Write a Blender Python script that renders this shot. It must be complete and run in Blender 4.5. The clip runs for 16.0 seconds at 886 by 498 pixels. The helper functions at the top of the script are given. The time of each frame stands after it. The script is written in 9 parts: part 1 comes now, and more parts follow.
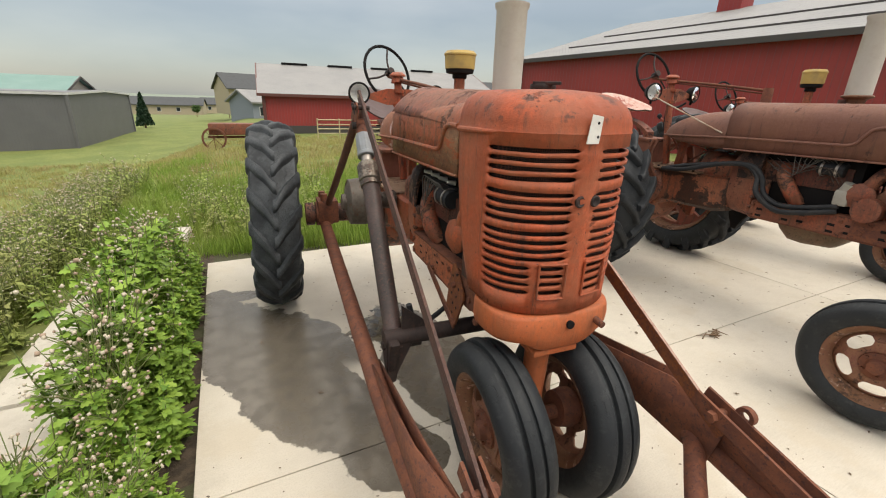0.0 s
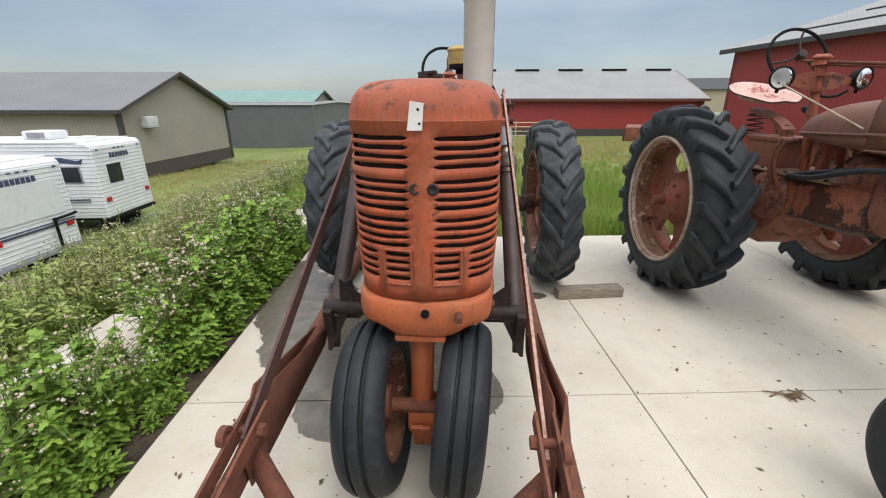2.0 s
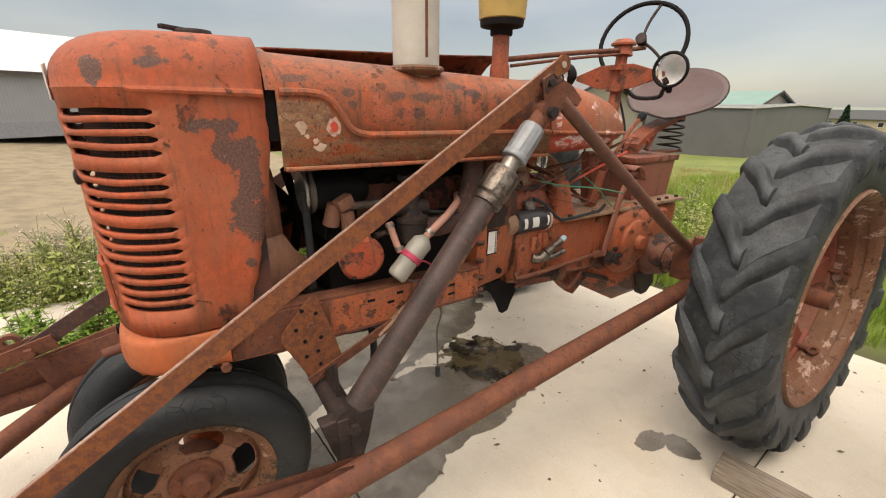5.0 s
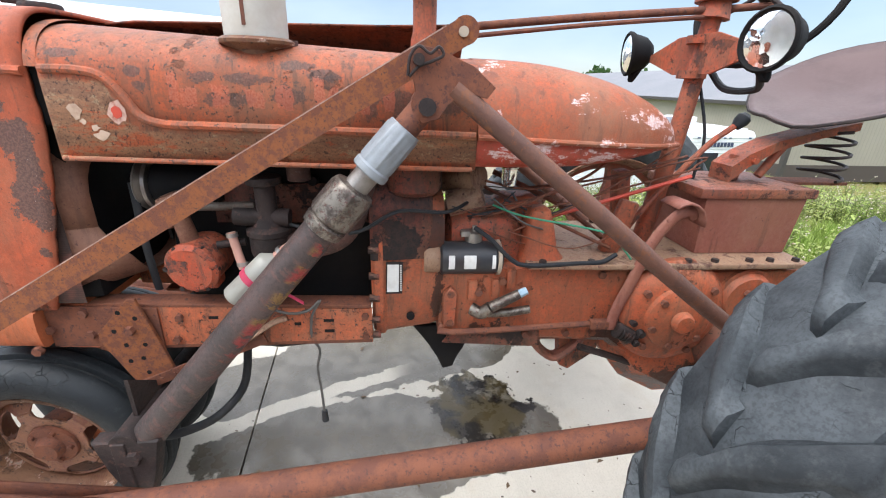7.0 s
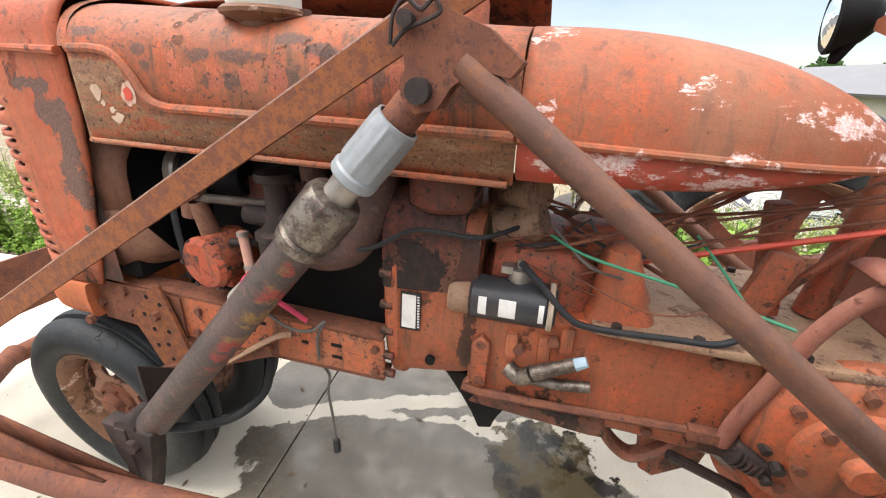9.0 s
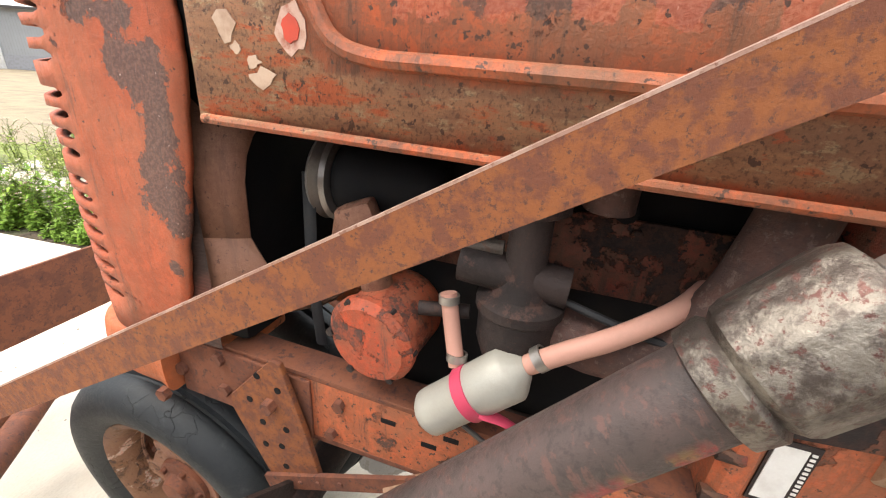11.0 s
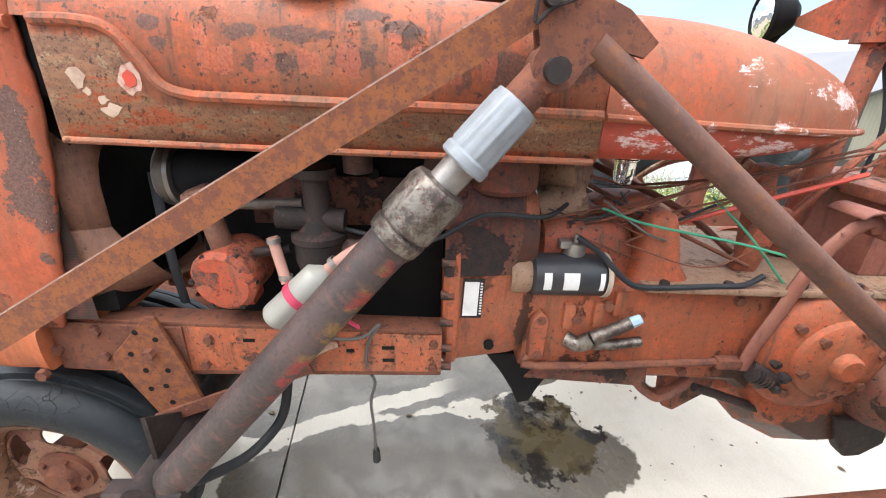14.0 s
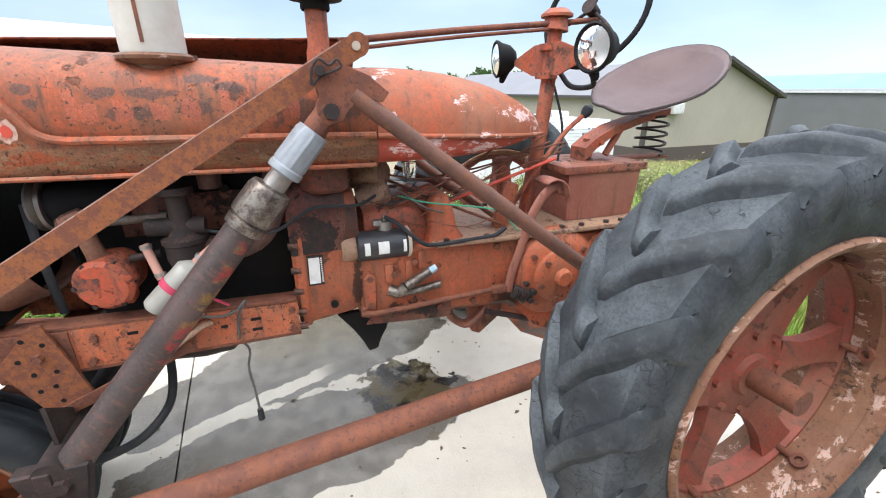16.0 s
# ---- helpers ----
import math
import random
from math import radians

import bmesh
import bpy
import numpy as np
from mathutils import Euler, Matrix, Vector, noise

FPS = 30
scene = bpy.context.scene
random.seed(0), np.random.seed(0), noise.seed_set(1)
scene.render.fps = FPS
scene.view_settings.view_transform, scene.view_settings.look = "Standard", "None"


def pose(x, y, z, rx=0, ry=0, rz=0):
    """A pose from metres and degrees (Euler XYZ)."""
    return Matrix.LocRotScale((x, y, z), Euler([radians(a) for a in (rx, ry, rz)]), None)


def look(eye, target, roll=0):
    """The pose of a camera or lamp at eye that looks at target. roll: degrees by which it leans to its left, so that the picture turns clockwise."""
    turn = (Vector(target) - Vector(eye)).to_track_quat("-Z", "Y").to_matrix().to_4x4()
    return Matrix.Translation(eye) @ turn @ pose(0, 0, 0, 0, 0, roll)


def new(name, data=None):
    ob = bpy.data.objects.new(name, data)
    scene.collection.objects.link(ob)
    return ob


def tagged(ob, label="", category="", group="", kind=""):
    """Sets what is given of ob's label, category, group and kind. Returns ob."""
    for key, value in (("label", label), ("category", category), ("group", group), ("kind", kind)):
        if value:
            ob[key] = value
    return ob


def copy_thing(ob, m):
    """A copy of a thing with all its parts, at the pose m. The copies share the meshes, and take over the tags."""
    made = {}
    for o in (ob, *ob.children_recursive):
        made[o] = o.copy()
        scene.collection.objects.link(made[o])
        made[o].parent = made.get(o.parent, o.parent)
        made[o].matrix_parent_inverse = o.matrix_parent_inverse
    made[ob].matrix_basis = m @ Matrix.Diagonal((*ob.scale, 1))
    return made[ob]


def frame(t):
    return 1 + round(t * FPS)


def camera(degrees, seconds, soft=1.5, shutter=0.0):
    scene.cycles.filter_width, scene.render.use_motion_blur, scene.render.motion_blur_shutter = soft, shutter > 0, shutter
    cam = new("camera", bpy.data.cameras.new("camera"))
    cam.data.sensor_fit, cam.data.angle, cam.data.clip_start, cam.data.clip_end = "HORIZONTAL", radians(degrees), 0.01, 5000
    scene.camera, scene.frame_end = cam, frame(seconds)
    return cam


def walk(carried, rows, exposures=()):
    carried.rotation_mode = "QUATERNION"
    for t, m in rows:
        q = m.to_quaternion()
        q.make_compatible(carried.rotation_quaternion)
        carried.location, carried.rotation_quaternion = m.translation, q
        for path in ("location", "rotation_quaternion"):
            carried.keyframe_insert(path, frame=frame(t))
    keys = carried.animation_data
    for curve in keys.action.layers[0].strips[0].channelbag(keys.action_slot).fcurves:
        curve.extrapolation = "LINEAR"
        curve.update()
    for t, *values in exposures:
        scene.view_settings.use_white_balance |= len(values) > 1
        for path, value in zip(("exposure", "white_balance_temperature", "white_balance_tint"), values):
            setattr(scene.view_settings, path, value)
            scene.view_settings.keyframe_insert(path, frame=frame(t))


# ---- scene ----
S = 0.93  # metres to a plan unit
cam = camera(93.1, 16.0, soft=1.1)
PATH = [
    (0, (-1.027, -1.184, 1.744), (-0.318, 0.565, 1.08), 1.7),
    (0.5, (-0.858, -1.293, 1.737), (-0.281, 0.499, 1.063), 0.9),
    (1, (-0.537, -1.472, 1.728), (-0.154, 0.371, 1.053), 0.0),
    (1.5, (-0.234, -1.507, 1.705), (-0.08, 0.373, 1.041), -0.3),
    (2, (0.159, -1.48, 1.715), (0.046, 0.404, 1.052), -0.0),
    (2.5, (0.594, -1.431, 1.679), (0.186, 0.41, 1.015), 0.6),
    (3, (0.939, -1.268, 1.681), (0.225, 0.475, 1.007), 0.6),
    (3.2, (1.071, -1.16, 1.678), (0.24, 0.535, 1.017), 0.5),
    (5.3, (1.583, 0.409, 1.621), (-0.079, 1.298, 0.953), 0.8),
    (5.5, (1.588, 0.519, 1.624), (-0.117, 1.318, 0.949), 1.1),
    (6, (1.532, 0.801, 1.632), (-0.249, 1.386, 0.935), 1.8),
    (6.5, (1.496, 1.083, 1.638), (-0.334, 1.456, 0.922), 2.0),
    (7, (1.473, 1.354, 1.645), (-0.377, 1.56, 0.913), 2.0),
    (7.5, (1.357, 1.528, 1.626), (-0.5, 1.582, 0.887), 1.9),
    (8, (1.227, 1.656, 1.631), (-0.62, 1.531, 0.875), 1.8),
    (8.5, (1.168, 1.72, 1.637), (-0.653, 1.403, 0.873), 1.6),
    (9, (1.116, 1.649, 1.62), (-0.67, 1.183, 0.85), 2.0),
    (9.5, (1.012, 1.419, 1.596), (-0.719, 0.794, 0.814), 2.1),
    (10, (0.922, 1.207, 1.57), (-0.792, 0.543, 0.784), 2.4),
    (10.2, (0.88, 1.168, 1.557), (-0.835, 0.5, 0.772), 2.6),
    (12.3, (0.708, 0.823, 1.515), (-1.095, 0.648, 0.668), 6.3),
    (12.5, (0.725, 0.84, 1.516), (-1.081, 0.709, 0.665), 6.1),
    (13, (0.813, 0.906, 1.534), (-0.99, 0.915, 0.669), 6.0),
    (13.5, (0.994, 1.074, 1.539), (-0.838, 1.102, 0.737), 3.4),
    (14, (1.165, 1.213, 1.586), (-0.675, 1.298, 0.805), 2.1),
    (14.5, (1.317, 1.249, 1.605), (-0.528, 1.461, 0.864), 1.1),
    (15, (1.48, 1.251, 1.626), (-0.349, 1.605, 0.9), 0.4),
    (15.5, (1.581, 1.275, 1.639), (-0.215, 1.79, 0.926), 0.0),
    (16, (1.659, 1.304, 1.647), (-0.103, 1.931, 0.938), -0.1),
]
walk(cam, [(t, look(S * Vector(eye), S * Vector(target), roll)) for t, eye, target, roll in PATH],
     exposures=[(0, 0.15, 7300, 10), (1.0, 0.15, 6950, 10), (2.0, 0.12, 6500, 10), (3.2, 0.08, 6400, 10), (5.3, 0.45, 7900, 14), (6.0, 0.75, 6600, 10), (6.5, 0.85, 6200, 10),
                (7.5, 1.0, 6100, 10), (8.5, 1.05, 6500, 10), (9.5, 1.07, 7050, 11), (10.2, 1.05, 7250, 11), (12.3, 1.5, 6300, 10), (13, 1.45, 6500, 10), (14, 1.25, 6300, 10), (15, 1.15, 6100, 10), (16, 1.02, 6150, 10)])

# ---- light ----
world = bpy.data.worlds.new("overcast_sky")
scene.world = world
world.use_nodes = True
wn, wl = world.node_tree.nodes, world.node_tree.links
wn.clear()
w_out = wn.new("ShaderNodeOutputWorld")
w_bg = wn.new("ShaderNodeBackground")
w_bg2 = wn.new("ShaderNodeBackground")
w_add = wn.new("ShaderNodeAddShader")
w_sky = wn.new("ShaderNodeTexSky")
w_sky.sky_type, w_sky.sun_disc = "NISHITA", False
w_sky.sun_elevation, w_sky.sun_rotation = radians(58), radians(150)
w_bg.inputs["Strength"].default_value = 0.05
w_co = wn.new("ShaderNodeTexCoord")
w_sep = wn.new("ShaderNodeSeparateXYZ")
w_map = wn.new("ShaderNodeMapping")
w_map.inputs["Scale"].default_value = (1.0, 1.0, 3.2)
w_noise = wn.new("ShaderNodeTexNoise")
w_noise.inputs["Scale"].default_value, w_noise.inputs["Detail"].default_value = 2.3, 5
w_grad = wn.new("ShaderNodeValToRGB")
w_grad.color_ramp.elements[0].position, w_grad.color_ramp.elements[0].color = 0.0, (0.255, 0.278, 0.298, 1)
w_grad.color_ramp.elements[1].position, w_grad.color_ramp.elements[1].color = 0.75, (1.86, 1.86, 1.84, 1)
e = w_grad.color_ramp.elements.new(0.16)
e.color = (0.235, 0.272, 0.315, 1)
e = w_grad.color_ramp.elements.new(0.3)
e.color = (0.50, 0.53, 0.57, 1)
w_cl = wn.new("ShaderNodeValToRGB")
w_cl.color_ramp.elements[0].position, w_cl.color_ramp.elements[0].color = 0.38, (0.80, 0.84, 0.89, 1)
w_cl.color_ramp.elements[1].position, w_cl.color_ramp.elements[1].color = 0.66, (1.22, 1.18, 1.13, 1)
w_mul = wn.new("ShaderNodeMix")
w_mul.data_type, w_mul.blend_type = "RGBA", "MULTIPLY"
w_mul.inputs[0].default_value = 1.0
wl.new(w_co.outputs["Generated"], w_sep.inputs[0])
wl.new(w_co.outputs["Generated"], w_map.inputs[0])
wl.new(w_map.outputs[0], w_noise.inputs["Vector"])
wl.new(w_sep.outputs["Z"], w_grad.inputs[0])
wl.new(w_noise.outputs[0], w_cl.inputs[0])
wl.new(w_grad.outputs[0], w_mul.inputs[6])
wl.new(w_cl.outputs[0], w_mul.inputs[7])
wl.new(w_sky.outputs[0], w_bg.inputs["Color"])
# the cloud is a little heavier in the west
w_side = wn.new("ShaderNodeMapRange")
w_side.inputs["From Min"].default_value, w_side.inputs["From Max"].default_value = -0.9, 0.2
w_side.inputs["To Min"].default_value, w_side.inputs["To Max"].default_value = 0.84, 1.03
wl.new(w_sep.outputs["X"], w_side.inputs["Value"])
w_west = wn.new("ShaderNodeMix")
w_west.data_type, w_west.blend_type = "RGBA", "MULTIPLY"
w_west.inputs[0].default_value = 1.0
wl.new(w_mul.outputs[2], w_west.inputs[6])
wl.new(w_side.outputs[0], w_west.inputs[7])
wl.new(w_west.outputs[2], w_bg2.inputs["Color"])
w_bg2.inputs["Strength"].default_value = 0.95
wl.new(w_bg.outputs[0], w_add.inputs[0])
wl.new(w_bg2.outputs[0], w_add.inputs[1])
wl.new(w_add.outputs[0], w_out.inputs[0])
sun_data = bpy.data.lights.new("sun", "SUN")
sun_data.energy, sun_data.angle, sun_data.color = 1.2, radians(25), (1.0, 0.96, 0.9)
sun = new("sun", sun_data)
sun.matrix_world = look((4, -6, 12), (0, 0, 0))


# ---- materials ----
class Mat:
    """A node material with a Principled surface and short ways to wire textures into it."""

    def __init__(self, name, rough=0.6, metal=0.0, coords="Object"):
        self.m = bpy.data.materials.new(name)
        self.m.use_nodes = True
        self.n, self.l = self.m.node_tree.nodes, self.m.node_tree.links
        self.b = self.n["Principled BSDF"]
        self.b.inputs["Roughness"].default_value, self.b.inputs["Metallic"].default_value = rough, metal
        self.co = self.n.new("ShaderNodeTexCoord").outputs[coords]

    def put(self, slot, v):
        if isinstance(v, (int, float)):
            slot.default_value = v
        elif isinstance(v, tuple):
            slot.default_value = (*v, 1) if len(v) == 3 and slot.type == "RGBA" else v
        else:
            self.l.new(v, slot)

    def mapped(self, scale, turn=(0, 0, 0), shift=(0, 0, 0)):
        k = self.n.new("ShaderNodeMapping")
        k.inputs["Scale"].default_value, k.inputs["Rotation"].default_value, k.inputs["Location"].default_value = scale, turn, shift
        self.l.new(self.co, k.inputs[0])
        return k.outputs[0]

    def noise(self, scale, detail=6, rough=0.6, vec=None, distort=0.0):
        k = self.n.new("ShaderNodeTexNoise")
        k.inputs["Scale"].default_value, k.inputs["Detail"].default_value = scale, detail
        k.inputs["Roughness"].default_value, k.inputs["Distortion"].default_value = rough, distort
        self.l.new(vec or self.co, k.inputs["Vector"])
        return k.outputs[0]

    def cells(self, scale, vec=None, feature="DISTANCE_TO_EDGE"):
        k = self.n.new("ShaderNodeTexVoronoi")
        k.feature = feature
        k.inputs["Scale"].default_value = scale
        self.l.new(vec or self.co, k.inputs["Vector"])
        return k.outputs["Distance"]

    def step(self, v, lo, hi):
        k = self.n.new("ShaderNodeMapRange")
        k.interpolation_type = "SMOOTHSTEP"
        self.put(k.inputs[0], v)
        k.inputs[1].default_value, k.inputs[2].default_value = lo, hi
        return k.outputs[0]

    def math(self, op, a, b=0.0):
        k = self.n.new("ShaderNodeMath")
        k.operation = op
        self.put(k.inputs[0], a), self.put(k.inputs[1], b)
        return k.outputs[0]

    def mix(self, f, a, b, blend="MIX"):
        k = self.n.new("ShaderNodeMix")
        k.data_type, k.blend_type = "RGBA", blend
        self.put(k.inputs[0], f), self.put(k.inputs[6], a), self.put(k.inputs[7], b)
        return k.outputs[2]

    def island(self):
        return self.n.new("ShaderNodeNewGeometry").outputs["Random Per Island"]

    def axes(self):
        k = self.n.new("ShaderNodeSeparateXYZ")
        self.l.new(self.co, k.inputs[0])
        return k.outputs

    def done(self, color, rough=None, bump=None, strength=0.3, dist=0.01):
        self.put(self.b.inputs["Base Color"], color)
        if rough is not None:
            self.put(self.b.inputs["Roughness"], rough)
        if bump is not None:
            k = self.n.new("ShaderNodeBump")
            k.inputs["Strength"].default_value, k.inputs["Distance"].default_value = strength, dist
            self.l.new(bump, k.inputs["Height"])
            self.l.new(k.outputs[0], self.b.inputs["Normal"])
        return self.m


def worn_paint(name, paint, paint2, rust, rust2, amount, flecks=0.62, primer=None, scale=1.0, blots=(), band=None, ghosts=(), scuffs=(), oil=(), crown=None, bare=0.50, film=0.30, blot=0.88, speck=1.0):
    """Old enamel: faded in clouds, flaked to brown scab and tan bare metal, speckled with pits.
    blots: dark flaked spots; ghosts: pink remains of painted letters; scuffs: pale primer; oil: black stains, and shade
    painted low on the rear housing. Each (y, z, ry, rz)."""
    k = Mat(name)
    x, y, z = k.axes()
    fade = k.step(k.noise(2.2 * scale, 5, 0.6), 0.35, 0.68)
    fine = k.noise(60, 6, 0.75)
    grit = k.noise(170, 4, 0.7)
    rough_edge = k.math("ADD", k.math("MULTIPLY", k.math("SUBTRACT", k.noise(16, 10, 0.72), 0.5), 2.4), k.math("MULTIPLY", k.math("SUBTRACT", fine, 0.5), 0.8))

    def spot(by, bz, ry, rz, square=False):
        a = k.math("ABSOLUTE", k.math("DIVIDE", k.math("SUBTRACT", y, by), ry))
        b = k.math("ABSOLUTE", k.math("DIVIDE", k.math("SUBTRACT", z, bz), rz))
        d = k.math("MAXIMUM", a, b) if square else k.math("SQRT", k.math("ADD", k.math("MULTIPLY", a, a), k.math("MULTIPLY", b, b)))
        return k.step(k.math("ADD", d, k.math("MULTIPLY", rough_edge, 0.95 if square else 1.7)), 1.0, 0.9)

    def many(spots, square=False):
        out = None
        for q in spots:
            h = spot(*q, square)
            out = h if out is None else k.math("MAXIMUM", out, h)
        return out

    col = k.mix(fade, paint, paint2)
    clouds = k.noise(7 * scale, 9, 0.72, k.mapped((1.6, 1.6, 0.8)))
    col = k.mix(k.math("MULTIPLY", k.step(clouds, 0.44, 0.58), 0.55), col, rust2)
    col = k.mix(k.math("MULTIPLY", k.step(fine, 0.46, 0.54), 0.62 * speck), col, rust2)
    streak = k.noise(6, 10, 0.74, k.mapped((4.0, 4.0, 0.5)))
    col = k.mix(k.math("MULTIPLY", k.step(streak, 0.50, 0.58), 0.6 * speck), col, rust2)
    col = k.mix(k.math("MULTIPLY", k.step(streak, 0.57, 0.62), 0.7 * speck), col, rust)
    col = k.mix(k.math("MULTIPLY", k.step(grit, 0.56, 0.64), 0.35 * speck), col, rust)
    col = k.mix(k.math("MULTIPLY", k.step(k.noise(3.3 * scale, 10, 0.68), 0.40, 0.64), film), col, (0.29, 0.150, 0.088))
    chips = k.noise(6.5 * scale, 12, 0.70, distort=0.25)
    mask = k.step(chips, amount, amount + 0.022)
    rusty = k.mix(k.step(k.noise(40, 8, 0.75), 0.42, 0.58), rust, rust2)
    col = k.mix(mask, col, rusty)
    if crown:
        up = k.step(k.math("ADD", z, k.math("MULTIPLY", rough_edge, 0.02)), crown, crown + 0.05)
        col = k.mix(k.math("MULTIPLY", up, k.math("MULTIPLY", k.step(k.noise(5, 9, 0.7), 0.40, 0.60), 0.75)), col, rust2)
        col = k.mix(k.math("MULTIPLY", up, k.math("MULTIPLY", k.step(k.noise(14, 9, 0.72), 0.54, 0.60), 0.8)), col, rust)
    if band:
        low = k.math("ADD", z, k.math("MULTIPLY", rough_edge, 0.014))
        front = k.math("MULTIPLY", k.step(k.math("ADD", y, k.math("MULTIPLY", rough_edge, 0.02)), 0.70, 0.62), 0.12)
        inside = k.math("MULTIPLY", k.step(low, band[0], band[0] + 0.012), k.step(k.math("SUBTRACT", low, front), band[1], band[1] - 0.012))
        long = k.noise(7, 11, 0.74, k.mapped((1.0, 0.55, 2.2)))
        flake = k.noise(24, 11, 0.76, k.mapped((1, 0.7, 1.7)))
        scab = k.mix(k.step(long, 0.42, 0.56), (0.225, 0.112, 0.066), (0.34, 0.170, 0.092))
        scab = k.mix(k.step(long, 0.53, 0.60), scab, (0.43, 0.105, 0.042))
        scab = k.mix(k.math("MULTIPLY", k.step(flake, 0.55, 0.61), 0.75), scab, (0.37, 0.265, 0.160))
        scab = k.mix(k.math("MULTIPLY", k.step(flake, 0.42, 0.38), 0.8), scab, (0.36, 0.090, 0.042))
        scab = k.mix(k.math("MULTIPLY", k.step(grit, 0.52, 0.62), 0.6), scab, (0.075, 0.045, 0.034))
        col = k.mix(k.math("MULTIPLY", inside, k.step(k.noise(4.0, 7, 0.65), 0.30, 0.40)), col, scab)
    if blots:
        dark = k.mix(k.step(grit, 0.42, 0.62), (0.060, 0.043, 0.040), (0.130, 0.078, 0.060))
        dark = k.mix(k.step(k.noise(130, 2, 0.4), 0.73, 0.76), dark, (0.36, 0.28, 0.24))
        col = k.mix(k.math("MULTIPLY", many(blots), k.math("MULTIPLY", k.step(x, 0.10, 0.14), blot)), col, dark)
    if ghosts:
        pink = k.mix(k.step(grit, 0.40, 0.62), (0.52, 0.155, 0.090), (0.40, 0.082, 0.040))
        col = k.mix(k.math("MULTIPLY", many(ghosts, True), 0.55), col, pink)
    spots = k.step(k.noise(75, 5, 0.6), flecks, flecks + 0.03)
    col = k.mix(spots, col, rust)
    if primer:
        pale = k.math("MULTIPLY", k.step(k.noise(13, 11, 0.75, k.mapped((1, 0.55, 1.6))), bare, bare + 0.03), many(scuffs))
        col = k.mix(pale, col, k.mix(k.step(grit, 0.4, 0.65), primer, (0.48, 0.22, 0.17)))
    wet = 0.0
    if oil:
        wet = many(oil)
        col = k.mix(k.math("MULTIPLY", wet, 0.85), col, (0.022, 0.016, 0.013))
    rough = k.math("SUBTRACT", k.math("ADD", k.math("ADD", k.math("MULTIPLY", mask, 0.22), k.math("MULTIPLY", fine, 0.3)), 0.40), k.math("MULTIPLY", wet, 0.15))
    height = k.math("ADD", k.math("MULTIPLY", mask, -0.6), k.math("ADD", k.math("MULTIPLY", fine, 0.6), k.math("MULTIPLY", grit, 0.3)))
    k.b.inputs["Specular IOR Level"].default_value = 0.30
    return k.done(col, rough, height, 0.85, 0.004)


def rusty_steel(name, a, b, c, scale=1.0, rough=0.75, metal=0.15):
    k = Mat(name, rough, metal)
    col = k.mix(k.step(k.noise(9 * scale, 10, 0.74), 0.43, 0.57), a, b)
    col = k.mix(k.step(k.noise(34 * scale, 8, 0.75), 0.54, 0.62), col, c)
    grain = k.noise(120, 3)
    col = k.mix(k.math("MULTIPLY", grain, 0.35), col, a)
    k.b.inputs["Specular IOR Level"].default_value = 0.22
    return k.done(col, k.math("ADD", k.math("MULTIPLY", grain, 0.3), rough - 0.15), k.noise(90, 6, 0.7), 0.6, 0.003)


def plain(name, color, rough=0.6, metal=0.0, grime=(0.08, 0.06, 0.05), dirt=0.35, scale=1.0):
    k = Mat(name, rough, metal)
    col = k.mix(k.math("MULTIPLY", k.step(k.noise(7 * scale, 7, 0.65), 0.42, 0.72), dirt), color, grime)
    fine = k.noise(80 * scale, 4)
    col = k.mix(k.math("MULTIPLY", fine, 0.18), col, grime)
    k.b.inputs["Specular IOR Level"].default_value = 0.12 if max(color) < 0.03 else 0.35
    return k.done(col, k.math("ADD", k.math("MULTIPLY", fine, 0.2), rough - 0.1), fine, 0.2, 0.002)


NOSE = worn_paint("worn_nose_paint", (0.485, 0.092, 0.034), (0.40, 0.084, 0.034), (0.085, 0.040, 0.030), (0.27, 0.066, 0.030), 0.635, 0.66, blots=((0.375, 1.485, 0.052, 0.045), (0.40, 1.42, 0.03, 0.06), (0.375, 1.315, 0.055, 0.065), (0.40, 1.255, 0.035, 0.03), (0.37, 1.17, 0.022, 0.02), (0.32, 1.565, 0.05, 0.018), (0.37, 1.56, 0.02, 0.02), (0.22, 1.71, 0.03, 0.015), (0.10, 1.69, 0.02, 0.03)), crown=1.66, film=0.28, speck=0.75)
RED = worn_paint("worn_red_paint", (0.42, 0.072, 0.028), (0.35, 0.085, 0.038), (0.075, 0.036, 0.028), (0.18, 0.062, 0.035), 0.58)
HOOD = worn_paint("worn_hood_paint", (0.455, 0.096, 0.033), (0.36, 0.092, 0.040), (0.088, 0.046, 0.034), (0.20, 0.076, 0.042), 0.60, 0.615,
                  blots=((0.55, 1.685, 0.035, 0.010), (0.70, 1.650, 0.022, 0.012), (0.715, 1.615, 0.016, 0.012), (0.86, 1.640, 0.030, 0.014), (0.97, 1.640, 0.060, 0.014), (0.93, 1.590, 0.070, 0.020), (1.08, 1.600, 0.050, 0.030), (1.09, 1.675, 0.050, 0.010), (1.16, 1.655, 0.040, 0.014), (1.28, 1.600, 0.020, 0.050), (1.36, 1.590, 0.045, 0.040), (1.48, 1.63, 0.07, 0.07)),
                  band=(1.432, 1.512), crown=1.70, film=0.40, blot=0.74,
                  ghosts=((0.792, 1.606, 0.013, 0.040), (0.826, 1.592, 0.020, 0.026), (0.905, 1.596, 0.022, 0.030), (0.988, 1.590, 0.024, 0.024), (1.062, 1.596, 0.022, 0.030), (1.150, 1.604, 0.014, 0.042), (1.185, 1.596, 0.012, 0.030), (1.262, 1.604, 0.015, 0.040), (1.330, 1.600, 0.015, 0.036)))
